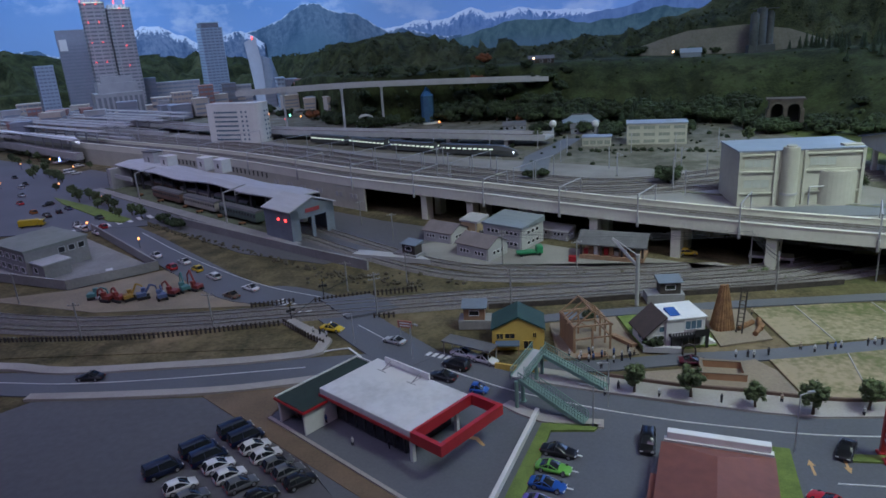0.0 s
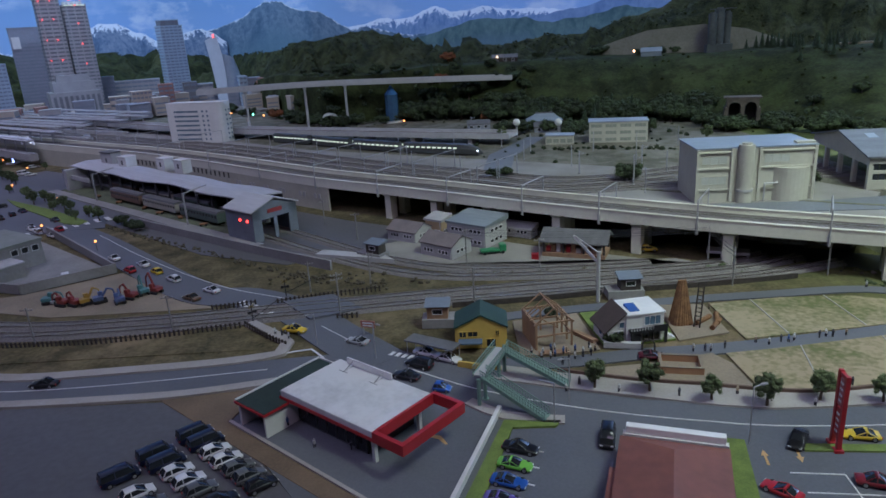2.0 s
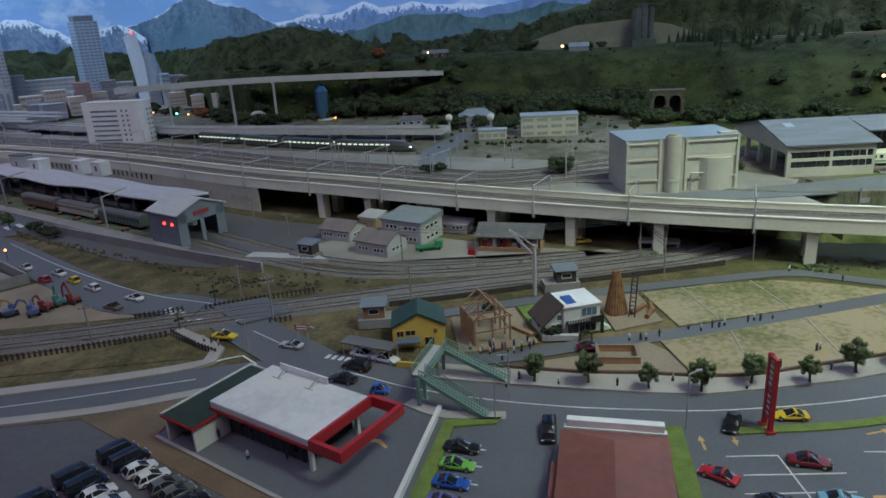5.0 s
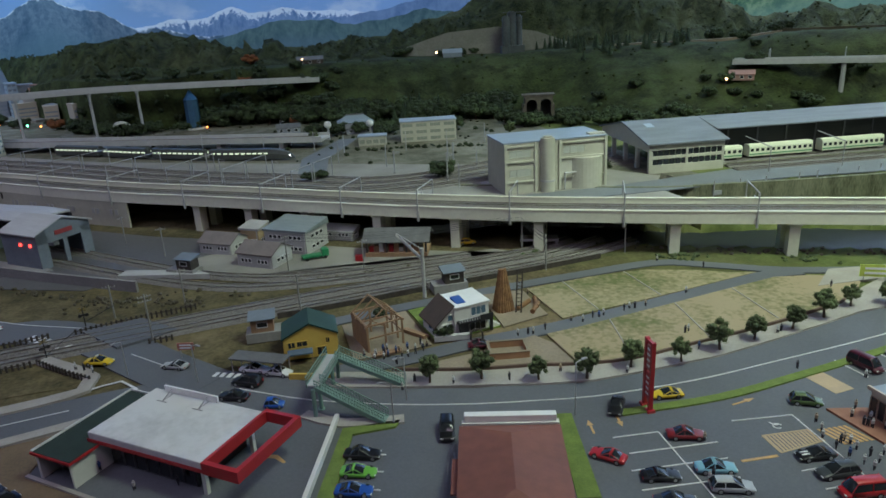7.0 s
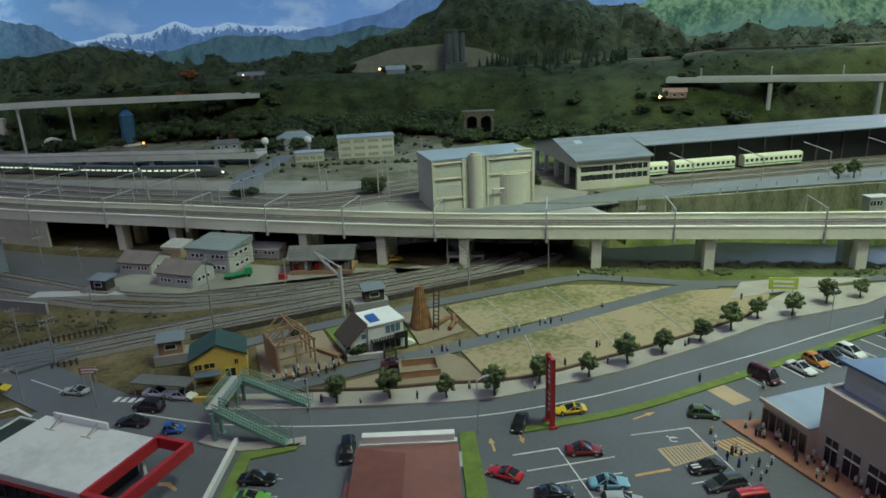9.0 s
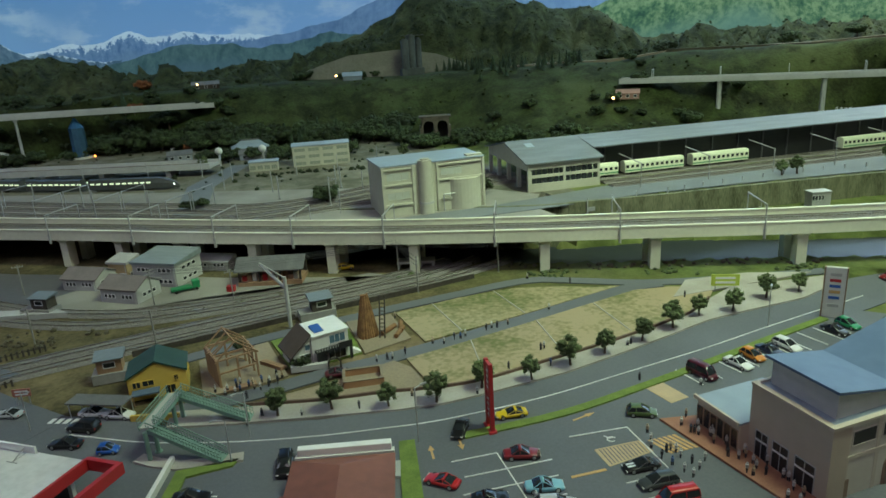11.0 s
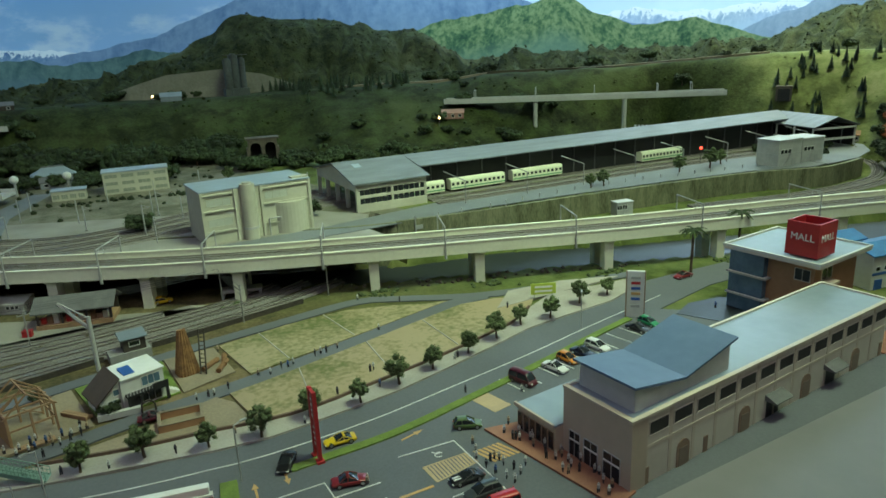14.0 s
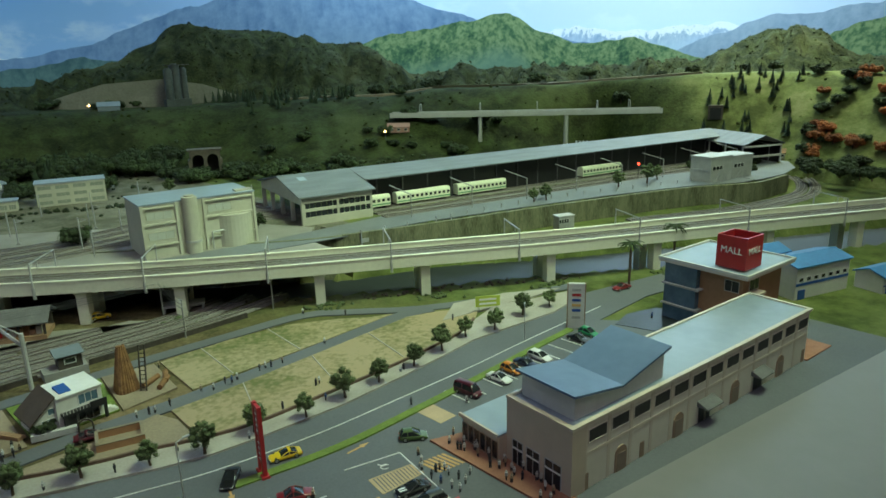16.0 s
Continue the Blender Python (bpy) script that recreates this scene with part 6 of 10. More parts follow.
def small_house(x, y, turn, w, d, h, rise, wall_m, roof_m, label, flat=False):
    t = thing("house", label, "house", x, y, 0.2, turn, "houses in the goods yard")
    if flat:
        part("wall", B(-w / 2, w / 2, -d / 2, d / 2, 0, h), wall_m, t)
        part("roof", P([(-w / 2 - 0.3, -d / 2 - 0.3), (w / 2 + 0.3, -d / 2 - 0.3), (w / 2 + 0.3, d / 2 + 0.3), (-w / 2 - 0.3, d / 2 + 0.3)], h, [h + 0.5, h + 0.5, h + 1.3, h + 1.3]), roof_m, t)
    else:
        part("wall", gable_walls(w, d, h, rise), wall_m, t)
        part("roof", gable_roof(w, d, h, rise, 0.4), roof_m, t)
    # two runs of three small panes on the long side, one on the end wall
    for z in ([1.1] if h < 4.5 else [0.9, 3.4]):
        for c in (-0.24, 0.24):
            for k in (-1, 0, 1):
                window(t, (w * c + k * w * 0.105, -d / 2 - (0 if flat else 0.1), z), (1, 0, 0), w * 0.075, 0.72, GLASS)
        for k in (-1, 0, 1):
            window(t, (w / 2 + (0 if flat else 0.1), k * d * 0.2, z), (0, 1, 0), d * 0.13, 0.72, GLASS)
    part("downpipe", bars(((w / 2 - 0.25, -d / 2 - 0.22, 0), (w / 2 - 0.25, -d / 2 - 0.22, h), 0.09), n=6), CONCG, t)
    return t


SLATEPALE = mat("pale_slate_roof", (0.25, 0.29, 0.31), (0.19, 0.225, 0.245), 0.6, scale=16, bump=0.0003, stretch=(1, 5, 1))
DULLW = mat("dull_white_wall", (0.46, 0.46, 0.46), (0.38, 0.38, 0.38), 0.8, scale=20)
small_house(8.2, 150.0, -42, 9.0, 7.0, 3.0, 1.7, DULLW, ROOFPINK, "pale low house with a faded pink roof")
small_house(-0.2, 163.5, -38, 8.5, 6.5, 2.6, 1.6, DULLW, ROOFPINK, "pale grey low house with a faded pink roof")
small_house(16.0, 157.5, -40, 11.0, 9.0, 5.0, 0, DULLW, SLATEPALE, "white two-storey works office with a pale slate roof", True)
small_house(7.0, 164.5, -40, 5.0, 4.0, 4.0, 0, mat("ochre_wall", (0.46, 0.34, 0.2), (0.4, 0.29, 0.17), 0.8, scale=20), CONCG, "ochre annex with a flat roof", True)
small_house(26, 160, -36, 9, 3.5, 1.8, 0, DULLW, CONCG, "low white wall-like store", True)


def workshop():
    w = thing("workshop", "open timber workshop with a dark grey roof", "workshop", 36.8, 143.9, 0.2, -24)
    part("roof", gable_roof(14, 7.2, 3.4, 1.9, 0.4), ROOFDARK, w)
    part("wall", B(-6.6, 6.6, 2.8, 3.1, 0, 3.4), DARKWOOD, w)
    for x in (-6.5, -2.2, 2.2, 6.5):
        part("post", B(x - 0.2, x + 0.2, -3.5, -3.1, 0, 3.4), DARKWOOD, w)
        part("post", B(x - 0.2, x + 0.2, 2.6, 3.0, 0, 3.4), DARKWOOD, w)
    part("beam", B(-6.7, 6.7, -3.5, -3.2, 3.1, 3.4), DARKWOOD, w)
    part("floor", B(-6.8, 6.8, -3.8, 3.0, 0, 0.9), WOOD, w, "raised plank floor")
    cols = (REDP, WOOD, WHITEP, WOOD, REDP, BRICKW, CREAM, WOOD, ORWOOD, WOOD, CREAM)
    for k, m in enumerate(cols):
        x = -5.6 + k * 1.1
        c = thing("crate", "small painted crate on the workshop floor", "crate", 36.8 + (x * math.cos(radians(-24)) - (-2.4) * math.sin(radians(-24))), 143.9 + x * math.sin(radians(-24)) + (-2.4) * math.cos(radians(-24)), 1.1, -24, "workshop crates")
        part("box", B(-0.45, 0.45, -0.5, 0.5, 0, 0.9 + 0.5 * ((k * 7) % 3)), m, c)
        part("lid", B(-0.5, 0.5, -0.55, 0.55, 0.9 + 0.5 * ((k * 7) % 3), 1.05 + 0.5 * ((k * 7) % 3)), m, c)


workshop()


def crane_arm():
    c = thing("hoist", "grey steel signal gantry standing by the tracks", "gantry", 34.4, 115.8, 0.3, 0)
    part("post", bars(((0, 0, 0), (0, 0, 9.6), 0.35), n=8), CONCG, c)
    part("boom", bars(((0, 0, 7.4), (-3.2, 5.5, 11.0), 0.3), ((0, 0, 9.4), (-3.2, 5.5, 11.2), 0.12), ((-1.5, 2.6, 9.1), (-1.4, 2.4, 10.2), 0.1)), CONCG, c)


crane_arm()


def rail_hut(x, y, turn, label, tall):
    h = thing("rail_hut", label, "hut", x, y, 0.2, turn, "lineside huts")
    part("base", B(-3.3, 3.3, -1.7, 1.7, 0, 1.6), DULLC, h, "grey concrete base")
    part("cabin", B(-1.0 + tall, 2.6 + tall, -1.3, 1.3, 1.6, 3.8), DARKWOOD if tall >= 0 else WOOD, h)
    part("roof", P([(-1.4 + tall, -1.7), (3.0 + tall, -1.7), (3.0 + tall, 1.7), (-1.4 + tall, 1.7)], 3.8, [3.95, 3.95, 4.4, 4.4]), mat("slate_hut_roof", (0.19, 0.225, 0.27), (0.14, 0.165, 0.20), 0.6, scale=20), h, "slate grey lean-to roof")
    window(h, (0.8 + tall, -1.3, 2.5), (1, 0, 0), 1.6, 0.8, GLASS)


rail_hut(39.8, 117.9, -2, "lineside hut with a dark cabin on a concrete base", 0.0)
rail_hut(5.8, 110.9, -6, "low grey lineside hut on a concrete base", -1.4)
rail_hut(-8.5, 149.5, -35, "grey platform hut on a low concrete platform", 0.2)
pl = part("platform", P([(-22, 152), (-20.5, 155), (-6, 148.5), (-3.5, 144.5)], 0.2, 1.3), CONCG)
tagged(pl, "low grey concrete goods platform", "platform")


def works_building():
    t = thing("works_building", "old grey-brown builders works with flat roofs", "works building", -101, 160, 0.2, -34)
    part("block", B(-9, 8, -6, 9, 0, 6.0), DULLC, t)
    part("flat_roof", B(-9.3, 8.3, -6.3, 9.3, 6.0, 6.5), mat("mossy_roof", (0.26, 0.28, 0.25), (0.2, 0.22, 0.19), 0.9, scale=14), t, "flat mossy roof")
    part("wing", B(8, 14, -5, 1, 0, 3.4), DULLC, t)
    part("wing_roof", B(8, 14.4, -5.4, 1.4, 3.4, 3.7), CONCG, t)
    for k in range(5):
        for z in (1.0, 3.8):
            window(t, (-7.3 + k * 3.3, -6, z), (1, 0, 0), 2.0, 1.3, GLASS)
    for k in range(3):
        window(t, (8, 2.5 + k * 2.4, 3.8), (0, 1, 0), 1.5, 1.3, GLASS)
    window(t, (10, -5, 1.2), (1, 0, 0), 1.6, 1.2, GLASS)


works_building()
for a, b in (((-103, 190.5), (-67.5, 151.4)), ((-67.5, 151.4), (-83.4, 141)), ((-83.4, 141), (-126, 158))):
    a, b = Vector(a), Vector(b)
    d = (b - a).normalized()
    n = Vector((-d.y, d.x)) * 0.25
    o = part("yard_wall", P([tuple(a + n), tuple(b + n), tuple(b - n), tuple(a - n)], 0.2, 2.4), DULLC)
    structure(o, "grey concrete wall round the builders yard", "wall")

# ---- depot terrace: silo works, carriage shed, offices ----


def silo_works():
    t = thing("cement_works", "pale cement works with round silos and flat roof", "cement works", 65.4, 151.0, 7.7, -5.5)
    L, D, H = 26.0, 14, 12.2
    part("wall", B(0, L, 0, D, 0, H), CREAM, t)
    part("flat_roof", B(-0.2, L + 0.2, -0.2, D + 0.2, H, H + 0.3), FLATROOF, t)
    part("roof_kerb", B(L - 4, L + 0.1, 1, 3, H + 0.3, H + 0.7), CREAM, t)
    for a in (0.0, 7.5, 13.6, L - 0.6):
        bm = bmesh.new()
        quad_on(bm, (a + 0.3, 0, 0), (1, 0, 0), (0, 0, 1), 0.6, H, 0.45)
        part("buttress", bm, CREAM, t)
    for z in (2.8, 7.6, H - 0.9):
        for x0, x1 in ((0.6, 7.5), (13.9, L - 0.6)):
            part("ledge", B(x0, x1, -0.4, 0, z, z + 0.35), CREAM, t)
    part("silo", bars(((10.7, -0.4, 0), (10.7, -0.4, H + 0.9), 1.7), n=24), CREAM, t, "round pale silo")
    part("silo_hoop", bars(((10.7, -0.4, 2.6), (10.7, -0.4, 3.1), 1.85), n=24), CONCG, t)
    part("silo_cap", bars(((10.7, -0.4, H + 0.9), (10.7, -0.4, H + 1.3), 1.1), n=16), CREAM, t)
    part("tank", bars(((L - 5.0, 2.4, 0), (L - 5.0, 2.4, 7.6), 4.6), n=32), CREAM, t, "wide round pale tank")
    part("pipe", bars(((15, -0.8, 4.2), (20, -0.8, 4.2), 0.2), ((15, -0.8, 0), (15, -0.8, 4.2), 0.2)), STEEL, t)
    for x, z in ((4.0, 8.8), (17.5, 8.8), (4.0, 4.2)):
        window(t, (x, 0, z), (1, 0, 0), 5.4, 1.7, mat("dusty_glazing", (0.46, 0.48, 0.44), (0.38, 0.40, 0.36), 0.4, scale=20), CREAM, 2)


silo_works()


def carriage_shed():
    s = thing("carriage_shed", "very long open carriage shed with a grey metal roof", "carriage shed", 106.4, 152.8, 7.7, -10.2)
    W, H, R, L0, L = 34, 7.6, 3.4, 20.5, 184
    m = W / 2
    # head building: front wall with two window bands
    for z0, z1 in ((0, 2.2), (3.7, 4.5), (6.0, H)):
        part("wall", B(0, L0, 0, 0.5, z0, z1), CREAM, s)
    for x in (0, 10.0, L0 - 0.6):
        part("wall_pier", B(x, x + 0.6, -0.03, 0.5, 0, H), CREAM, s)
    for z in (2.2, 4.5):
        for k in range(12):
            x = 0.8 + k * 1.62
            bm = bmesh.new()
            quad_on(bm, (x + 0.75, 0.35, z), (1, 0, 0), (0, 0, 1), 1.4, 1.5, 0.05)
            part("window", bm, GLASS, s)
    bm = bmesh.new()
    for pts in ([(0, 5.6), (W, 5.6), (W, H), (m, H + R), (0, H)],):
        u, v = [bm.verts.new((0, y, z)) for y, z in pts], [bm.verts.new((0.4, y, z)) for y, z in pts]
        bm.faces.new(u), bm.faces.new(v)
        for i in range(5):
            bm.faces.new((u[i], u[(i + 1) % 5], v[(i + 1) % 5], v[i]))
    part("gable", bm, CREAM, s)
    for y in (0, 8.0, 16.4, 25, W - 1):
        part("gable_pier", B(0, 1.0, y, y + 1.0, 0, 5.6), CREAM, s)
    for y0, y1, side in ((-0.8, m, 0), (m, W + 0.8, 1)):
        bm = bmesh.new()
        n = 20
        rows = []
        for k in range(n + 1):
            x = -0.8 + (0 if k == 0 else L0 + 1.6 if k == 1 else L0 + 1.65 + (k - 2) * (L - L0) / (n - 2))
            cut = 6.6 if k > 1 and not side else 0.0
            q = [(y0 + cut, (H - 0.1 if not cut else H + 1.5) if not side else H + R), (y1, H + R if not side else H - 0.1)]
            rows.append([bm.verts.new((x, y, z + h)) for h in (0, 0.35) for y, z in q])
        for a, b in zip(rows, rows[1:]):
            for i, j in ((0, 1), (1, 3), (3, 2), (2, 0)):
                bm.faces.new((a[i], a[j], b[j], b[i]))
        bm.faces.new([rows[0][i] for i in (0, 1, 3, 2)]), bm.faces.new([rows[-1][i] for i in (0, 2, 3, 1)])
        part("roof", bm, DEPOTROOF, s, "long grey metal roof")
    for k in range(9):
        x = 4 + k * 20
        part("skylight", P([(x, 11), (x + 2.2, 11), (x + 2.2, 14), (x, 14)], H + 2.2, [H + 2.62, H + 2.62, H + 3.2, H + 3.2]), FLATROOF, s)
    for k in range(19):
        x = L0 + 6 + k * 8.6
        part("column", B(x - 0.2, x + 0.2, 9.1, 9.4, 0, H + 1.6), DARKSTEEL, s)
    # black walls added behind the coaches stand in for the shed's inner shade
    part("back_wall", B(L0, L, W - 1, W - 0.6, 0, H), BLACKP, s, "black back wall standing in for interior shade")
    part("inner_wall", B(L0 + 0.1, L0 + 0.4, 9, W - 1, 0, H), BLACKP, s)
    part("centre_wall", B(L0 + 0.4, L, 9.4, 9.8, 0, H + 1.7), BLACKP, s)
    part("end_wall", B(L - 0.5, L, 9.4, W - 1, 0, H), CONCG, s)


carriage_shed()


def shed_pavilion():
    """The last bay of the carriage shed, turned with the curve of the lines, its gable open."""
    p = thing("shed_pavilion", "open gabled end bay of the carriage shed with pale beams", "carriage shed", 280.2, 109.6, 7.7, -22.5)
    W, L, H, R = 18.4, 27, 7.7, 3.2
    h = W / 2
    for s in (-1, 1):
        bm = bmesh.new()
        q = [(s * (h + 0.6), -1.0, H - 0.1), (s * (h + 0.6), L, H - 0.1), (0, L, H + R), (0, -1.0, H + R)]
        lo, hi = [bm.verts.new(v) for v in q], [bm.verts.new((x, y, z + 0.35)) for x, y, z in q]
        for i in range(4):
            bm.faces.new((lo[i], lo[(i + 1) % 4], hi[(i + 1) % 4], hi[i]))
        bm.faces.new(lo), bm.faces.new(hi)
        part("roof", bm, DEPOTROOF, p, "grey metal roof slope")
        for y in (0, 9, 18, 26):
            part("column", B(s * h - 0.25, s * h + 0.25, y, y + 0.5, 0, H), CONCG, p)
    part("beam", B(-h, h, -0.3, 0.2, 2.9, 3.7), OFFWHITE, p)
    part("beam", B(-h, h, -0.3, 0.2, H - 0.9, H - 0.2), OFFWHITE, p)
    part("side_beam", B(-h - 0.2, -h + 0.2, 0.2, L, 3.0, 3.6), OFFWHITE, p)
    # two black walls imitate the dark inside of the open bay
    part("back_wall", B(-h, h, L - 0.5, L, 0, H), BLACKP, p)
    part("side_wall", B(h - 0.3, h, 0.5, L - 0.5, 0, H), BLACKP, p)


shed_pavilion()


def at_depot(x, y):
    a = radians(-10.2)
    return 106.4 + x * math.cos(a) - y * math.sin(a), 152.8 + x * math.sin(a) + y * math.cos(a)


PALETRAIN = mat("pale_green_coach", (0.74, 0.76, 0.60), (0.66, 0.68, 0.53), 0.5, scale=30)
GREENBAND = mat("green_band", (0.12, 0.34, 0.16), (0.1, 0.28, 0.13), 0.5, scale=30)
for px, py in ((127.2, 156.4), (147.5, 152.9), (168.6, 149.2), (219.6, 140.2)):
    coach(px, py, 8.0, -10.2, 18.5, PALETRAIN, PALETRAIN, label="pale cream commuter coach with a green band", band=GREENBAND, group="coaches at the carriage shed")
for y in (7.2, 1.4, -3.6):
    a, b, c = at_depot(22, y), at_depot(110, y), at_depot(176, y - 1)
    track([a, b, c], 7.6, "depot railway line beside the carriage shed")


def depot_block(x, y, w, d, h, turn, label):
    b = thing("depot_building", label, "depot building", x, y, 7.7 if w > 6 else 2.0, turn, "depot blocks")
    part("wall", B(0, w, 0, d, 0, h), CONCG, b)
    part("roof", B(-0.2, w + 0.2, -0.2, d + 0.2, h, h + 0.25), ROOFGREY, b)
    if w > 6:
        for z in (h * 0.46, h * 0.93):
            part("band", B(-0.12, w + 0.12, -0.12, d + 0.12, z, z + 0.35), CONCG, b)
    part("door", B(w * 0.6, w * 0.75, -0.12, 0, 0, 2.4), STEEL, b)
    for k in range(3):
        window(b, (w * (0.15 + 0.16 * k), 0, h * 0.5), (1, 0, 0), 1.6, 1.2, GLASS)
    part("stair", bars(((w * 0.2, -0.3, 0), (w * 0.5, -0.3, h * 0.5), 0.15), ((w * 0.2, -0.3, 0.8), (w * 0.5, -0.3, h * 0.5 + 0.8), 0.08)), STEEL, b)


depot_block(231.3, 104.8, 11, 8, 8.3, -10, "pale square depot block with an outside stair")
depot_block(243.6, 103.4, 10, 8, 7.7, -13, "pale square depot block with a flat roof")
depot_block(166, 115.2, 5.0, 3.0, 3.8, -18, "small pale equipment cabin by the wall")


def boiler_house():
    x, y = polar(54.3, 268)
    t = thing("boiler_house", "low boiler house with a pale blue roof and four vents", "boiler house", x, y, 7.5, -54)
    part("wall", B(-8, 8, -4, 4, 0, 5.6), CREAM, t)
    part("roof", P([(-8.4, -4.4), (8.4, -4.4), (8.4, 4.4), (-8.4, 4.4)], 5.6, [6.0, 6.0, 7.4, 7.4]), ROOFBLUE, t)
    for k in range(4):
        part("vent", bars(((-1.5 + k * 1.3, 1.0, 6.4), (-1.5 + k * 1.3, 1.0, 10.6), 0.35), n=8), STEEL, t)
    for k in range(5):
        window(t, (-6 + k * 3, -4, 2.0), (1, 0, 0), 1.6, 1.4, GLASS)


boiler_house()


# plain pale grey-green panes
PALEPANE = mat("blinds_behind_glazing", (0.27, 0.29, 0.25), (0.22, 0.24, 0.21), 0.3, scale=60)


def office(x, y, w, d, h, turn, label, rows):
    o = thing("office_building", label, "office building", x, y, 7.7, turn, "terrace offices")
    part("wall", B(0, w, 0, d, 0, h), CREAM, o)
    part("roof", B(-0.3, w + 0.3, -0.3, d + 0.3, h, h + 0.35), mat("blue_grey_roof", (0.36, 0.42, 0.5), (0.3, 0.35, 0.42), 0.5, scale=14), o, "pale blue flat roof")
    for j in range(rows):
        for k in range(4):
            window(o, (w * (k + 0.5) / 4, 0, 0.6 + j * h / rows), (1, 0, 0), w / 5.4, h / rows * 0.46, PALEPANE, CREAM, 2)


office(62.4, 237.5, 19.6, 8, 7.0, -13.5, "cream three-storey office with a pale blue roof", 3)
office(47.5, 239.5, 9.6, 5, 3.0, -15, "low cream store with a pale roof", 1)


def tunnel_portal():
    t = thing("tunnel_portal", "old dark stone tunnel portal with twin arches", "tunnel portal", 127.5, 262, 7.2, -20)
    stone = mat("dark_stone", (0.125, 0.105, 0.085), (0.07, 0.06, 0.05), 0.9, scale=50, bump=0.002)
    part("pier", B(-6.4, -5.0, -1, 5, 0, 6), stone, t)
    part("pier", B(-0.7, 0.7, -1, 5, 0, 6), stone, t)
    part("pier", B(5.0, 6.4, -1, 5, 0, 6), stone, t)
    for c in (-2.85, 2.85):
        bm = bmesh.new()
        r = 2.15
        arc = [(c + r * math.cos(a), 6 + r * math.sin(a)) for a in np.linspace(0, math.pi, 9)]
        pts = [(c + 2.85, 6), (c + 2.85, 9.4), (c - 2.85, 9.4), (c - 2.85, 6)] + arc[::-1]
        u, v = [bm.verts.new((x, -1, z)) for x, z in pts], [bm.verts.new((x, 5, z)) for x, z in pts]
        bm.faces.new(u), bm.faces.new(v)
        for i in range(len(pts)):
            bm.faces.new((u[i], u[(i + 1) % len(pts)], v[(i + 1) % len(pts)], v[i]))
        part("arch", bm, stone, t)
    part("coping", B(-6.6, 6.6, -1.3, 5, 9.4, 10.0), stone, t)
    part("tunnel_mouth", B(-5, 5, 5.0, 5.6, 0, 9), BLACKP, t)


tunnel_portal()


def on_hill(deg, r, up=0.0):
    x, y = polar(deg, r)
    return x, y, far_z(deg, hill_height(deg, r)) + up


def quarry():
    q = thing("quarry_plant", "pale quarry wall with dark cylindrical silos", "quarry", kind="structure")
    bm = bmesh.new()
    rows = []
    pale = mat("quarry_face", (0.235, 0.225, 0.195), (0.15, 0.145, 0.12), 0.95, scale=10, fine=10, bump=0.004)
    for d in np.arange(12.5, 26.6, 0.5):
        top = knots(d, [(12.5, 33), (15, 38), (17, 41.5), (21, 43), (24, 40), (26.5, 34)])
        rows.append([bm.verts.new((*polar(d, r), z)) for r, z in ((364, 29), (368, top), (376, top - 2))])
    for a, b in zip(rows, rows[1:]):
        for i in range(2):
            bm.faces.new((a[i], b[i], b[i + 1], a[i + 1]))
    part("rock_face", bm, pale, q, "pale terraced quarry face")
    silo_m = mat("dark_silo_steel", (0.105, 0.12, 0.125), (0.06, 0.07, 0.072), 0.6, 0.2, scale=12)
    for x, y, z1, rr in ((141.6, 328, 47.5, 1.9), (145.6, 330, 49.5, 2.3), (150.0, 331, 47.8, 1.6)):
        si = part("silo", bars(((x, y, 33.5), (x, y, z1), rr), n=18), silo_m, q, "dark grey steel silo")
        part("cone", bars(((x, y, 29), (x, y, 33.5), 0.7), n=12), silo_m, si)
        part("silo_cap", bars(((x, y, z1), (x, y, z1 + 0.7), rr * 0.6), n=12), silo_m, si)
        for a in (0.4, 2.0, 3.5, 5.1):
            part("silo_leg", bars(((x + rr * 0.9 * math.cos(a), y + rr * 0.9 * math.sin(a), 29), (x + rr * 0.9 * math.cos(a), y + rr * 0.9 * math.sin(a), 34), 0.2), n=5), silo_m, si)
        part("rail_ring", bars(((x, y, z1 - 4.0), (x, y, z1 - 3.7), rr * 1.08), n=18), DARKSTEEL, si)
    part("gangway", B(140, 152, 327.0, 328.0, z0 := 49.4, z0 + 0.3), DARKSTEEL, q)
    part("bin", B(139, 151, 326.5, 330, 29, 34), silo_m, q)
    x, y = polar(17.2, 350)
    h = thing("quarry_hut", "blue-grey quarry hut with a lit yard lamp", "hut", x, y, hill_height(17.2, 350) - 0.2, -17)
    part("wall", gable_walls(9, 5, 2.4, 1.6), mat("blue_grey_wall", (0.22, 0.27, 0.33), (0.18, 0.22, 0.27), 0.8, scale=20), h)
    part("roof", gable_roof(9, 5, 2.4, 1.6), mat("blue_grey_roof_b", (0.26, 0.31, 0.37), (0.2, 0.25, 0.3), 0.7, scale=20), h)


quarry()


def lit_lamp(deg, r, up, size, m, label, x=None, y=None, z=None):
    if x is None:
        x, y, z = on_hill(deg, r)
    l = thing("yard_lamp", label, "lamp", x, y, z - 0.2, 0, "small lit lamps")
    part("post", bars(((0, 0, 0), (0, 0, up + 0.2), 0.1)), DARKSTEEL, l)
    bm = bmesh.new()
    bmesh.ops.create_icosphere(bm, subdivisions=2, radius=size)
    bmesh.ops.translate(bm, verts=bm.verts, vec=(0, 0, up + 0.2 + size))
    part("bulb", bm, m, l)
    return l


lit_lamp(15.9, 346, 2.2, 0.5, GLOWWARM, "warm lit quarry yard lamp")
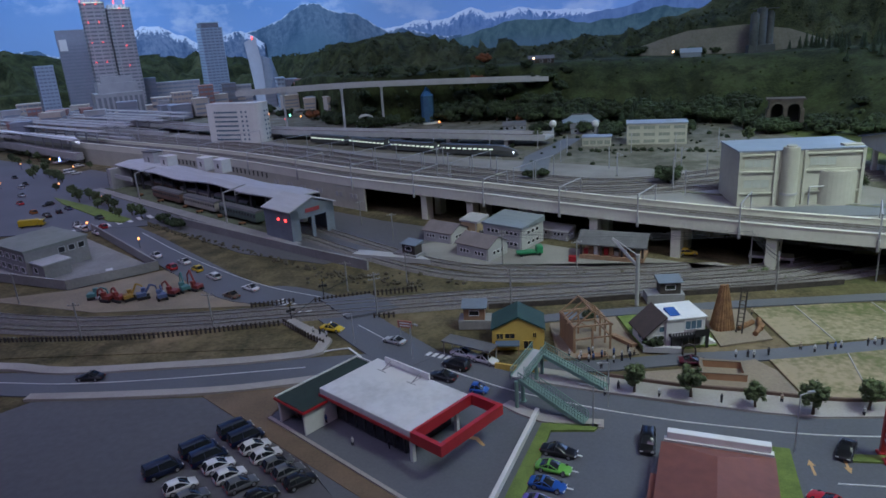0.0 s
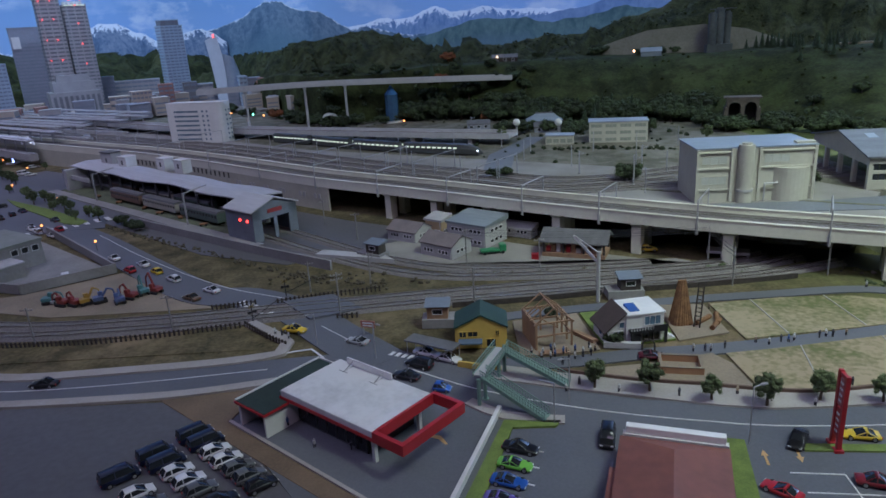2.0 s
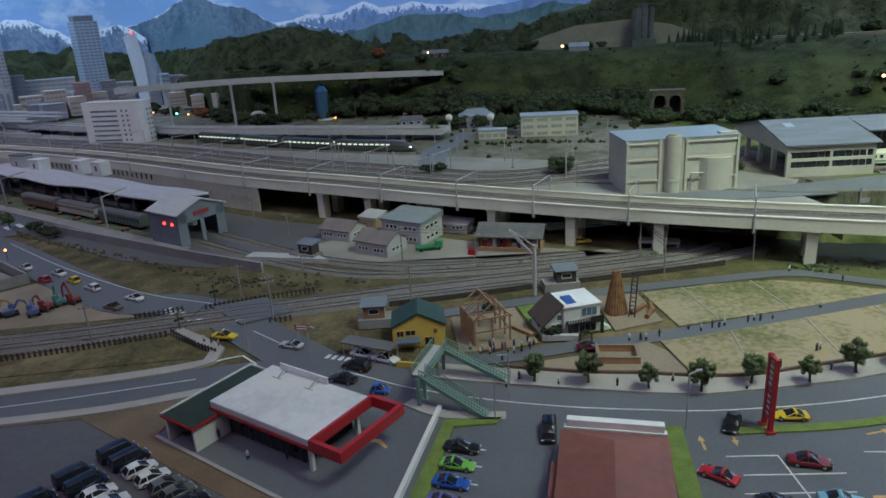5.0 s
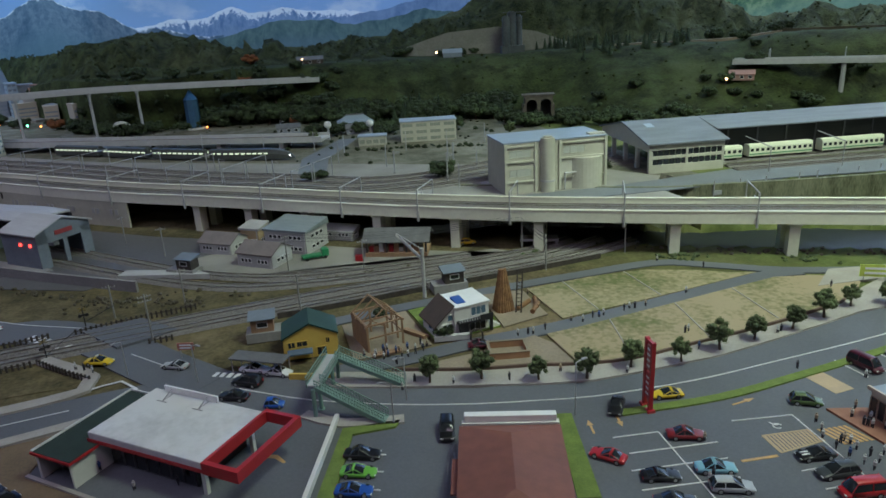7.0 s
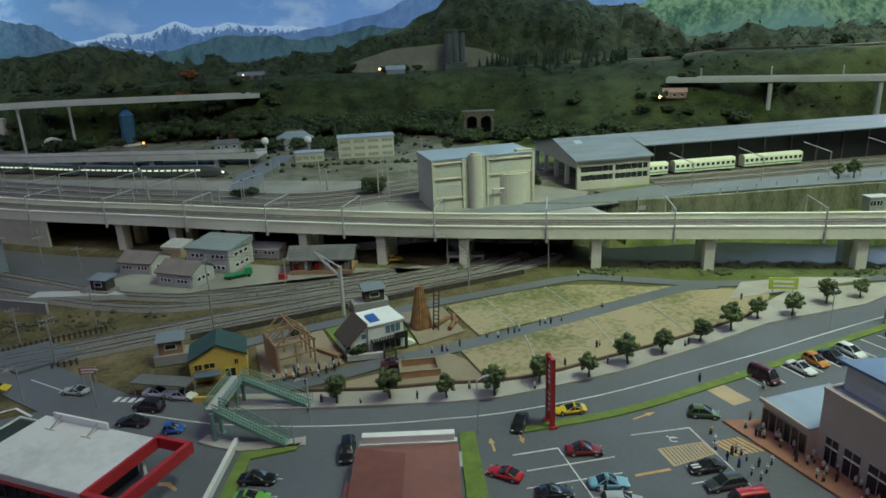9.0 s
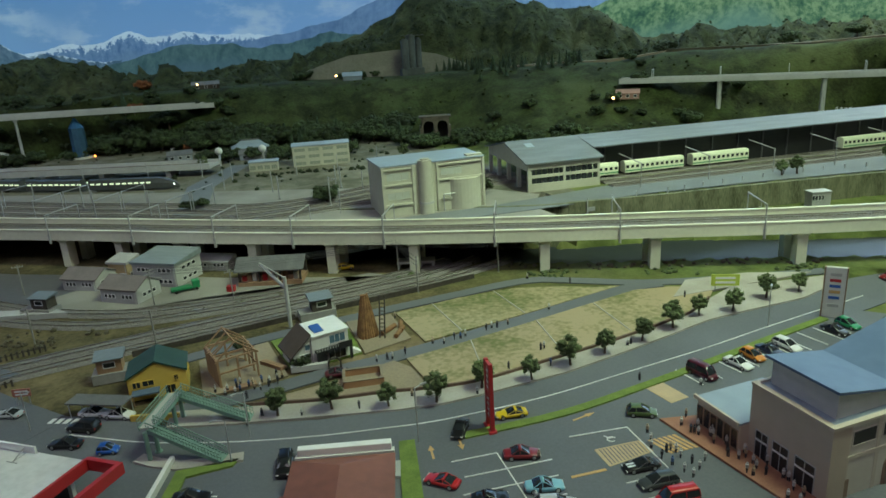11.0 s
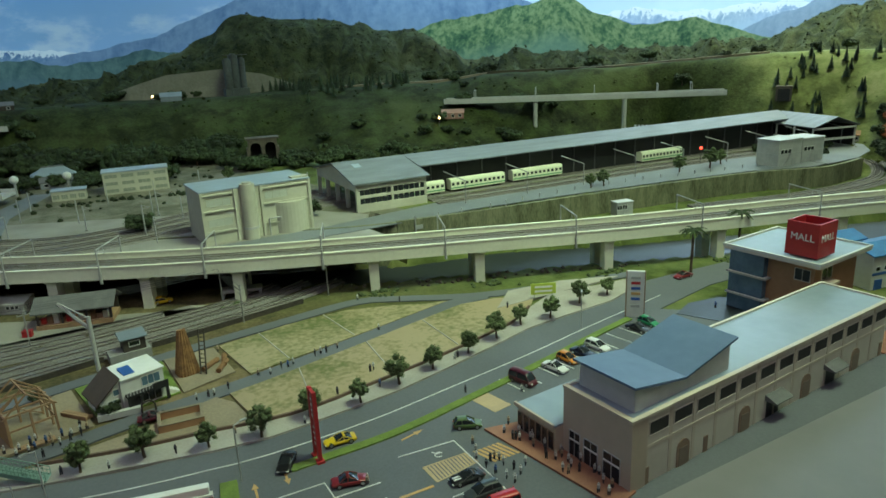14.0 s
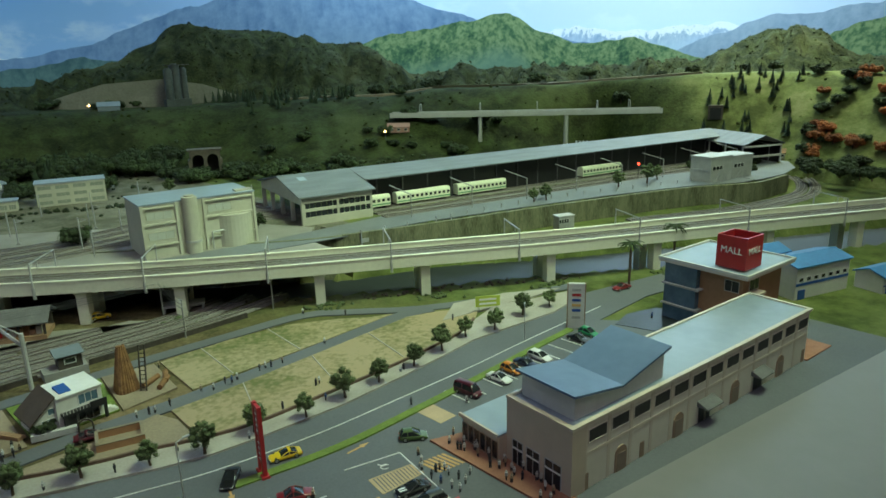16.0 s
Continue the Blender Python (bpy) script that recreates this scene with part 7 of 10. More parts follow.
lit_lamp(38.2, 293, 3.0, 0.5, GLOWWARM, "warm lit lamp beside the hillside house")
lit_lamp(5.2, 346, 2.0, 0.4, GLOWWARM, "warm lit station lamp on the hill")


def bridge_of(points, z, width, label, posts, post_m, post_drop, portals=(), slim=0.9):
    b = thing("viaduct", label, "viaduct", kind="structure")
    path = smooth_path([(*p, zz) for p, zz in zip(points, z)], 6)
    for name, s in (("deck", [(0, 0), (width, 0), (width, 1.0), (0, 1.0)]), ("parapet", [(-0.3, -0.2), (0, -0.2), (0, 1.9), (-0.3, 1.9)]), ("parapet", [(width, -0.2), (width + 0.3, -0.2), (width + 0.3, 1.9), (width, 1.9)])):
        bm = bmesh.new()
        sweep(bm, path, s)
        part(name, bm, CONCG, b)
    for x in posts:
        c, d, w = along(path, x)
        part("pier", bars((c + w * 1.2 - Vector((0, 0, post_drop)), c + w * 1.2, slim), (c + w * (width - 1.2) - Vector((0, 0, post_drop)), c + w * (width - 1.2), slim), (c + w * 0.6 - Vector((0, 0, 0.6)), c + w * (width - 0.6) - Vector((0, 0, 0.6)), 0.8), (c + w * 1.2 - Vector((0, 0, 7)), c + w * (width - 1.2) - Vector((0, 0, 7)), slim * 0.8), n=8), post_m, b)
    for x in portals:
        c, d, w = along(path, x)
        m = thing("catenary_mast", "pale overhead line portal on the far bridge", "catenary mast", group="far bridge portals")
        part("post", bars((c + w * 0.2, c + w * 0.2 + Vector((0, 0, 5.4)), 0.16)), STEEL, m)
        part("post", bars((c + w * (width - 0.2), c + w * (width - 0.2) + Vector((0, 0, 5.4)), 0.16)), STEEL, m)
        part("beam", bars((c + w * 0.2 + Vector((0, 0, 5.2)), c + w * (width - 0.2) + Vector((0, 0, 5.2)), 0.16)), STEEL, m)


bridge_of([(-92, 306), (-47, 317), (-10, 321.5), (47, 320)], (27.2, 27.0, 26.0, 24.5), 7, "far pale road viaduct on tall twin piers", [-74, -48, -29.5], CONCG, 18, slim=0.5)
bridge_of([polar(38.6, 306), polar(46, 303), polar(53, 303), polar(60.4, 307)], (25.0, 25.0, 25.2, 25.6), 7, "pale railway bridge crossing the side valley", [polar(46.5, 303)[0], polar(52.5, 303)[0]], CONCG, 15, [polar(d, 303)[0] for d in (41.5, 46, 50.5, 55, 59)])


# ---- the model city ----
def tower(deg, r, z, w, d, h, turn, wall_m, label, bands=0, step=0, crown=None, name="office_tower"):
    x, y = polar(deg, r)
    k_ = far(deg)
    w, d, h, step, crown, z = w * k_ * 1.08, d * k_, (z + h - 49) * k_ + 49 - 9.2, (z + step - 49) * k_ + 49 - 9.2 if step else 0, (crown or 0) * k_, 9.0
    t = thing(name, label, "tower block", x, y, z, turn, "city towers")
    part("shaft", B(-w / 2, w / 2, -d / 2, d / 2, 0, h), wall_m, t)
    n = bands or int(h / 2.6)
    win = mat("tower_window_band", (0.24, 0.27, 0.32), (0.19, 0.22, 0.27), 0.35, scale=20)
    for k in range(n):
        zz = 1.2 + k * (h - 2) / n
        for face in ("f", "r"):
            bm = bmesh.new()
            if face == "f":
                quad_on(bm, (0, -d / 2, zz), (1, 0, 0), (0, 0, 1), w * 0.86, (h - 2) / n * 0.36, 0.06)
            else:
                quad_on(bm, (w / 2, 0, zz), (0, 1, 0), (0, 0, 1), d * 0.86, (h - 2) / n * 0.36, 0.06)
            part("window_band", bm, win, t)
    if step:
        part("podium", B(-w * 0.8, w * 0.95, -d * 0.8, d * 0.6, 0, step), wall_m, t)
    if crown:
        part("crown", B(-w * 0.4, w * 0.4, -d * 0.4, d * 0.4, h, h + crown), CONCG, t)
    else:
        part("parapet", B(-w / 2 - 0.2, w / 2 + 0.2, -d / 2 - 0.2, d / 2 + 0.2, h, h + 0.6), wall_m, t)
    return t


TWR = mat("tower_cladding", (0.39, 0.39, 0.385), (0.32, 0.32, 0.32), 0.55, scale=16)
TWRD = mat("tower_dark_cladding", (0.28, 0.30, 0.35), (0.23, 0.25, 0.29), 0.45, scale=16)
TWRB = mat("tower_blue_cladding", (0.38, 0.48, 0.56), (0.31, 0.40, 0.48), 0.35, scale=16)
TWRR = mat("tower_red_brick", (0.36, 0.20, 0.17), (0.29, 0.16, 0.14), 0.8, scale=20)
TWRC = mat("tower_cream", (0.50, 0.44, 0.37), (0.43, 0.38, 0.32), 0.8, scale=20)
LITWIN = mat("lit_carriage_windows", (0.8, 0.9, 0.7), rough=0.4, emit=(0.80, 1.0, 0.62), power=0.8)
BANDG = mat("tower_window_band", (0.24, 0.27, 0.32), (0.19, 0.22, 0.27), 0.35, scale=20)
VENT = mat("tower_dark_recess", (0.21, 0.22, 0.235), (0.16, 0.17, 0.19), 0.5, scale=30)


def wing(t, x0, x1, y0, y1, z1, wall_m, floors, fins):
    """One shaft of a tower: slabs between recessed window bands, and upright fins."""
    part("shaft", B(x0 + 0.3, x1 - 0.3, y0 + 0.3, y1 - 0.3, 0, z1), VENT, t)
    st = z1 / floors
    for k in range(floors):
        part("floor_slab", B(x0, x1, y0, y1, k * st, k * st + st * 0.55), wall_m, t)
    for k in range(fins):
        f = (k + 0.5) / fins
        part("fin", B(x0 + (x1 - x0) * f - 0.35, x0 + (x1 - x0) * f + 0.35, y0 - 0.25, y0 + 0.4, 0, z1 + 0.3), wall_m, t)
        part("fin", B(x1 - 0.4, x1 + 0.25, y0 + (y1 - y0) * f - 0.35, y0 + (y1 - y0) * f + 0.35, 0, z1 + 0.3), wall_m, t)
    part("roof_slab", B(x0 - 0.2, x1 + 0.2, y0 - 0.2, y1 + 0.2, z1, z1 + 1.0), wall_m, t)


def twin_tower():
    t = thing("office_tower", "pale grey twin tower with red aircraft lamps and a stepped base", "tower block", -213, 453, 9.0, 33, "city towers")
    t.scale = (0.88, 0.88, 1.0)
    wing(t, -15, 0, -4, 10, 69, TWR, 30, 3)
    wing(t, 1.0, 16, -7, 9, 65, TWR, 30, 3)
    part("link", B(-4, 6, -1, 8, 0, 66), VENT, t)
    for x0, x1, z in ((-14, -1, 70), (2, 15, 66)):
        for k in range(5):
            x = x0 + (x1 - x0) * (k + 0.5) / 5
            part("crown_fin", B(x - 0.5, x + 0.5, -3, 8, z, z + 2.0), OFFWHITE, t)
        part("crown_light", B(x0, x1, -4.2 if x0 < 0 else -7.2, -3.9 if x0 < 0 else -6.9, z - 0.7, z - 0.2), LITWIN, t, "lit strip round the crown")
    part("podium", B(-19, 14, -13, 9, 0, 15), TWR, t)
    part("podium", B(-16, 11, -11, 9, 15, 21), TWR, t)
    part("podium", B(-13, 8, -9.5, 9, 21, 25), TWR, t)
    for k in range(9):
        part("podium_bay", B(-17.5 + k * 3.5, -15.6 + k * 3.5, -13.3, -12.8, 1.5, 12.5), VENT, t)
    for z in (68.5, 58, 46, 34):
        for x, y in ((-12.5, -4.4), (-5.5, -4.4), (9, -7.4)):
            part("warning_lamp", bars(((x, y, z if x < 0 else z - 3), (x, y - 0.8, z if x < 0 else z - 3), 0.36), n=8), GLOWRED, t, "lit red warning lamp")
    for x, y in ((-14, 9), (-3, 9), (8, 8), (15, 8)):
        part("warning_lamp", bars(((x, y, 69), (x, y, 71.6), 0.3), n=8), GLOWRED, t, "lit red warning lamp")
    return t


def slab_tower(x, y, turn, w, d, h, wall_m, label, floors, fins=0, crown=None, blank=0.0, z=9.0):
    t = thing("office_tower", label, "tower block", x, y, z, turn, "city towers")
    n = max(2, floors)
    part("shaft", B(-w / 2 + 0.25, w / 2 - 0.25, -d / 2 + 0.25, d / 2 - 0.25, 0, h), BANDG, t)
    st = h * (1 - blank) / n
    for k in range(n):
        part("floor_slab", B(-w / 2, w / 2, -d / 2, d / 2, k * st, k * st + st * 0.58), wall_m, t)
    if blank:
        part("blank_top", B(-w / 2, w / 2, -d / 2, d / 2, h * (1 - blank), h), wall_m, t)
    for k in range(fins + 1 if fins else 0):
        x0 = -w / 2 + (w - 0.5) * k / fins
        part("fin", B(x0, x0 + 0.5, -d / 2 - 0.15, -d / 2 + 0.3, 0, h), wall_m, t)
    part("parapet", B(-w / 2 - 0.2, w / 2 + 0.2, -d / 2 - 0.2, d / 2 + 0.2, h, h + 0.8), wall_m, t)
    if crown:
        part("crown", B(-w * 0.42, w * 0.38, -d * 0.4, d * 0.4, h + 0.8, h + 0.8 + crown), VENT, t)
        part("crown_cap", B(-w * 0.45, w * 0.41, -d * 0.43, d * 0.43, h + 0.8 + crown, h + 1.3 + crown), wall_m, t)
    return t


twin_tower()
t_ = slab_tower(-239, 458, 30, 19.9, 13.3, 53.8, TWRD, "dark grey slab tower with a blank top", 22, 0, None, 0.16)
part("sign_panel", B(-9.0, -4.6, -7.2, -6.9, 42, 49), OFFWHITE, t_, "pale blank sign panel")
slab_tower(-241, 420, 40, 9.5, 8.5, 33.6, TWRB, "narrow blue-grey glass tower block", 16, 4)
slab_tower(-157, 476, 36, 14.2, 11.4, 50.2, TWRB, "slim blue-grey glass tower with a flat crown", 26, 5, 3.0)
slab_tower(-191, 494, 21, 29.4, 8.5, 16.5, TWR, "wide pale grey office slab", 6, 8)
slab_tower(-205, 474, 24, 13.3, 8.5, 20.7, TWRD, "dark grey office block", 7, 3)
slab_tower(-175, 426, 23, 13.3, 8.5, 11.0, TWRC, "low brown city warehouse", 3, 4)
slab_tower(-163, 426, 30, 11.4, 8.5, 13.3, TWRC, "cream apartment block of the city", 5, 5)
slab_tower(-150, 433, 20, 8.5, 7.6, 16.1, TWRR, "small red brick apartment block", 6, 3)
slab_tower(-138, 459, 17, 17.1, 8.5, 13.3, TWR, "pale office block with dark windows", 5, 6)
slab_tower(-142, 453, 22, 8.5, 8.5, 15.2, VENT, "black glass office block with a pale frame", 4, 2)
slab_tower(-105, 440, 20, 4.8, 11.4, 17.5, TWRB, "narrow glass slab with pale edges", 7, 2)
slab_tower(-99, 444, 14, 7.6, 9.5, 16.1, TWRD, "grey glass office block", 6, 3)
slab_tower(-88, 439, 12, 16.1, 9.5, 14.2, TWRR, "red brick apartment block with a pale top", 5, 9, 1.2)
slab_tower(-72, 442, 10, 12.3, 8.5, 12.9, TWR, "pale apartment block beside the road viaduct", 4, 6)
slab_tower(-262, 433, 30, 15.2, 8.5, 11.5, TWRC, "brown apartment block at the city edge", 4, 5)
slab_tower(-250, 416, 30, 7.6, 6.6, 9.6, TWRR, "small red brick city block", 3, 3)


RC = random.Random(11)
for k in range(84):
    d_, r_ = RC.uniform(-36, -10), RC.uniform(345, 402)
    if -20.5 < d_ < -14 and r_ < 362:
        r_ += 30
    m_ = (TWRC, TWRR, TWR, TWRD, TWRC)[k % 5]
    tower(d_, r_, 17.0, RC.uniform(4, 9), RC.uniform(4, 7), RC.uniform(2.5, 8.5), RC.uniform(10, 40), m_, "small %s city block with dark windows" % ("cream", "red brick", "pale grey", "dark grey", "brown")[k % 5], 3, name="city_block")


def twisted_tower():
    t = thing("twisted_tower", "twisted blue-white glass tower with a pointed top", "tower block", -119, 450, 8.0, 18)
    t.scale = (1.15, 1.15, 0.95)
    pale = mat("white_glass_wing", (0.55, 0.62, 0.68), (0.48, 0.55, 0.61), 0.25, scale=20)
    # round body, turning as it rises, cut off slantwise
    bm, rings, n = bmesh.new(), [], 18
    for j in range(n + 1):
        f = j / n
        a0, rx, ry = 1.1 * f, 7.6 + 0.6 * math.sin(3 * f), 5.4
        ring = []
        for i in range(16):
            a = a0 + i * math.pi / 8
            x, y = rx * math.cos(a) * math.cos(a0) - ry * math.sin(a) * math.sin(a0) * 0.3, ry * math.sin(a)
            ring.append(bm.verts.new((x + 3.4 - 0.6 * f, y, f * (34 - 0.55 * x))))
        rings.append(ring)
    for a, b in zip(rings, rings[1:]):
        for i in range(16):
            bm.faces.new((a[i], a[(i + 1) % 16], b[(i + 1) % 16], b[i]))
    bm.faces.new(rings[-1])
    part("glass_body", bm, TWRB, t)
    # the pale blade that leans outwards to a point
    bm, rows = bmesh.new(), []
    for j in range(15):
        f = j / 14
        x0, x1 = -4.0 - 2.8 * f ** 1.6, 0.5 + 2.4 * f - 4.0 * f ** 3
        z0, z1 = 43.5 * f, 46.5 * f
        rows.append([bm.verts.new(p) for p in ((x0, -2.5 + 1.5 * f, z0), (x1, -6.0 + 0.6 * f, z1), (x1, -4.6 + 0.6 * f, z1), (x0, -1.1 + 1.5 * f, z0))])
    for a, b in zip(rows, rows[1:]):
        for i in range(4):
            bm.faces.new((a[i], a[(i + 1) % 4], b[(i + 1) % 4], b[i]))
    bm.faces.new(rows[-1]), bm.faces.new(rows[0][::-1])
    part("glass_wing", bm, pale, t, "pale leaning glass blade")
    part("warning_lamp", bars(((-2.4, -4.6, 45), (-2.4, -4.6, 47), 0.3), n=8), GLOWRED, t, "lit red warning lamp")


twisted_tower()


def blue_tower():
    x, y = -9, 327
    t = thing("blue_tower", "dark blue faceted tower with a pointed roof", "tower block", x, y, 7.5, 10)
    m = mat("deep_blue_glass", (0.06, 0.14, 0.24), (0.045, 0.1, 0.18), 0.25, scale=30)
    part("shaft", bars(((0, 0, 0), (0, 0, 13), 3.0), n=8), m, t)
    bm = bmesh.new()
    bar(bm, (0, 0, 13), (0, 0, 17), 3.0, 8, 0.3)
    part("pointed_roof", bm, BRIGHTBLUE, t)
    part("base", bars(((0, 0, 0), (0, 0, 0.9), 5), n=16), OFFWHITE, t)


blue_tower()


def white_block():
    t = thing("white_office", "white curved office block with long window bands", "office building", -91, 302, 7.7, -18)
    w, d, h = 27, 6.5, 16.5
    bm = bmesh.new()
    pts = [(-w / 2, -d / 2), (w / 2 - 3, -d / 2)] + [(w / 2 - 3 + 3 * math.sin(a), -d / 2 + 3 - 3 * math.cos(a)) for a in np.linspace(0.3, 1.57, 5)] + [(w / 2, d / 2), (-w / 2, d / 2)]
    prism(bm, pts, 0, h)
    part("wall", bm, OFFWHITE, t)
    part("parapet", P([(a * 1.01, b * 1.02) for a, b in pts], h, h + 0.5), OFFWHITE, t)
    for k in range(7):
        z = 1.2 + k * 1.95
        window(t, (-3.5, -d / 2, z), (1, 0, 0), 11, 0.75, BLUEGLASS, OFFWHITE, 8)
        for xx in (-9.5, 4.2, 6.4):
            window(t, (xx, -d / 2, z), (1, 0, 0), 0.9, 0.8, BLUEGLASS, OFFWHITE)
        for yy in (0.0, 2.2):
            window(t, (w / 2, yy, z), (0, 1, 0), 1.0, 0.8, BLUEGLASS, OFFWHITE)


white_block()

# main station: parallel platform roofs, platforms and a bullet train
for a, b in (((-336, 517), (-140, 374)), ((-320, 491), (-135, 356)), ((-306, 469), (-150, 357)), ((-292, 447.5), (-141, 342.5)), ((-282, 431), (-160, 343)), ((-272, 415.6), (-152, 328.6)), ((-264, 403), (-166, 330)), ((-256, 390.6), (-160, 316.7)), ((-243, 369.4), (-166.5, 305.4))):
    a, b = Vector(a), Vector(b)
    L = (b - a).length
    turn = math.degrees(math.atan2(b.y - a.y, b.x - a.x))
    a_z = 8.0 - max(0, (400 - a.y) / 12)
    s = thing("platform_roof", "long white platform roof of the main station", "platform roof", a.x, a.y, a_z, turn, "main station platform roofs")
    part("roof", B(0, L, -2.0, 2.0, 6.6, 7.0), CONCG, s)
    part("ridge", B(0, L, -0.4, 0.4, 7.0, 7.3), ROOFGREY, s)
    part("platform", B(0, L, -1.7, 1.7, -2, 1.2), CONCG, s)
    for k in range(int(L / 11)):
        part("column", bars(((5 + k * 11, 0, 1.2), (5 + k * 11, 0, 6.6), 0.25)), STEEL, s)


def bullet_train(pts, z, label, white, lit, cars_n, length=20.0):
    """Coaches with a long nose, along a line."""
    path = smooth_path(pts, 1.0)
    t = thing("bullet_train", label, "train", group="bullet trains")
    step = int(len(path) / cars_n)
    for k in range(cars_n):
        seg = [p + Vector((0, 0, z)) for p in path[k * step:(k + 1) * step]]
        if len(seg) < 4:
            continue
        seg = seg[:: max(1, len(seg) // 5)] if k < cars_n - 1 else seg[::2]
        bm = bmesh.new()
        sweep(bm, seg, [(-1.5, 0.4), (1.5, 0.4), (1.6, 2.2), (1.2, 3.5), (0, 3.8), (-1.2, 3.5), (-1.6, 2.2)])
        c = part("coach", bm, white, t)
        for s in (-1.63, 1.58):
            if lit is GLASS:
                bm = bmesh.new()
                sweep(bm, seg[:-1], [(s, 2.2), (s + 0.06, 2.2), (s + 0.06, 2.55), (s, 2.55)])
                part("window_strip", bm, lit, c)
                continue
            run = path[k * step + 1:(k + 1) * step - 2]
            for p, q in zip(run[::2], run[1::2]):
                dd = (q - p).normalized()
                ww = Vector((-dd.y, dd.x, 0))
                bm = bmesh.new()
                bar(bm, p + ww * (s + 0.03) + Vector((0, 0, z + 2.3)), p + dd * 1.25 + ww * (s + 0.03) + Vector((0, 0, z + 2.3)), 0.32, 4)
                part("window", bm, lit, c)
    e, d = path[-1] + Vector((0, 0, z)), (path[-1] - path[-4]).normalized()
    bm = bmesh.new()
    w = Vector((-d.y, d.x, 0))
    prev = None
    for f, sc, zz in ((0, 1.0, 0), (2, 0.93, -0.05), (4, 0.75, -0.15), (6, 0.45, -0.2), (7, 0.15, -0.2)):
        ring = [bm.verts.new(e + d * f + w * a * sc + Vector((0, 0, 0.4 + (h - 0.4) * sc + zz * 0))) for a, h in ((-1.5, 0.4), (1.5, 0.4), (1.6, 2.2), (1.2, 3.5), (0, 3.8), (-1.2, 3.5), (-1.6, 2.2))]
        if prev:
            for i in range(7):
                bm.faces.new((prev[i], prev[(i + 1) % 7], ring[(i + 1) % 7], ring[i]))
        prev = ring
    bm.faces.new(prev)
    part("nose", bm, white, t)
    for s in (-0.6, 0.6):
        part("headlight", bars((e + d * 5.2 + w * s + Vector((0, 0, 1.5)), e + d * 5.7 + w * s + Vector((0, 0, 1.4)), 0.3), n=8), GLOWWHITE, t, "lit headlight")


bullet_train([(-300, 412), (-250, 373), (-210, 343), (-175, 317)], 9.0, "white bullet train standing at the main station", WHITEP, GLASS, 6)
bullet_train([(-56, 286), (-40, 273), (-22, 257), (0, 240.5), (18, 230)], 7.9, "bullet train with brightly lit windows on the terrace", mat("dark_silver_train", (0.085, 0.09, 0.088), (0.055, 0.06, 0.058), 0.35, scale=20), LITWIN, 4)
for deg, r, m, z in ((-32.2, 395, GLOWGREEN, 12), (-33, 396, GLOWORANGE, 11), (-16.2, 330, GLOWORANGE, 9), (-15.0, 322, GLOWRED, 8), (-14.6, 326, GLOWGREEN, 9.5), (-13.8, 330, GLOWORANGE, 9), (-2.8, 322, GLOWORANGE, 8), (-20.2, 404, GLOWRED, 20), (-26.8, 402, GLOWGREEN, 16)):
    x, y = polar(deg, r)
    lit_lamp(0, 0, z - 7.6 if z > 7.6 else 1, 0.5, m, "small lit signal lamp in the model city", x, y, 7.8)


def arch_hall():
    t = thing("arched_hall", "white arched hall in the model city", "hall", -40, 338, 7.7, 8)
    bm = bmesh.new()
    sweep(bm, [Vector((0, -6, 0)), Vector((0, 6, 0))], [(5.0 * math.cos(a), 5.2 * math.sin(a)) for a in np.linspace(0, math.pi, 11)] + [(4.2 * math.cos(a), 4.4 * math.sin(a)) for a in np.linspace(math.pi, 0, 11)])
    part("vault", bm, OFFWHITE, t)
    part("forecourt_roof", P([(-3, -15), (9, -13), (8, -7), (-4, -7)], 1.6, 2.0), CANOPYW, t)
    for x, y in ((-2.4, -14), (8, -12.4), (7, -7.6), (-3.2, -7.6)):
        part("column", bars(((x, y, 0), (x, y, 1.6), 0.2), n=6), STEEL, t)


arch_hall()


def temple_hall():
    x, y = polar(8.6, 286)
    t = thing("temple_hall", "grey hip-roofed hall among dark trees", "hall", x, y, 7.8, -6)
    part("wall", B(-6, 6, -3, 3, 0, 2.9), DULLC, t)
    bm = bmesh.new()
    eave = [bm.verts.new((u * 7.4, v * 4.6, 2.7)) for u, v in ((-1, -1), (1, -1), (1, 1), (-1, 1))]
    brow = [bm.verts.new((u * 5.4, v * 2.2, 3.9)) for u, v in ((-1, -1), (1, -1), (1, 1), (-1, 1))]
    ridge = [bm.verts.new((-3.4, 0, 5.4)), bm.verts.new((3.4, 0, 5.4))]
    for i in range(4):
        bm.faces.new((eave[i], eave[(i + 1) % 4], brow[(i + 1) % 4], brow[i]))
    bm.faces.new((brow[0], brow[1], ridge[1], ridge[0])), bm.faces.new((brow[2], brow[3], ridge[0], ridge[1]))
    bm.faces.new((brow[1], brow[2], ridge[1])), bm.faces.new((brow[3], brow[0], ridge[0])), bm.faces.new(eave[::-1])
    part("roof", bm, mat("blue_grey_roof_b", (0.12, 0.145, 0.17), (0.085, 0.10, 0.12), 0.8, scale=20), t, "blue-grey tiled hip roof")
    part("ridge_cap", B(-3.7, 3.7, -0.25, 0.25, 5.3, 5.75), ROOFDARK, t)
    for k in range(4):
        window(t, (-4.4 + k * 2.9, -3.1, 0.7), (1, 0, 0), 1.5, 1.5, GLASS)


temple_hall()

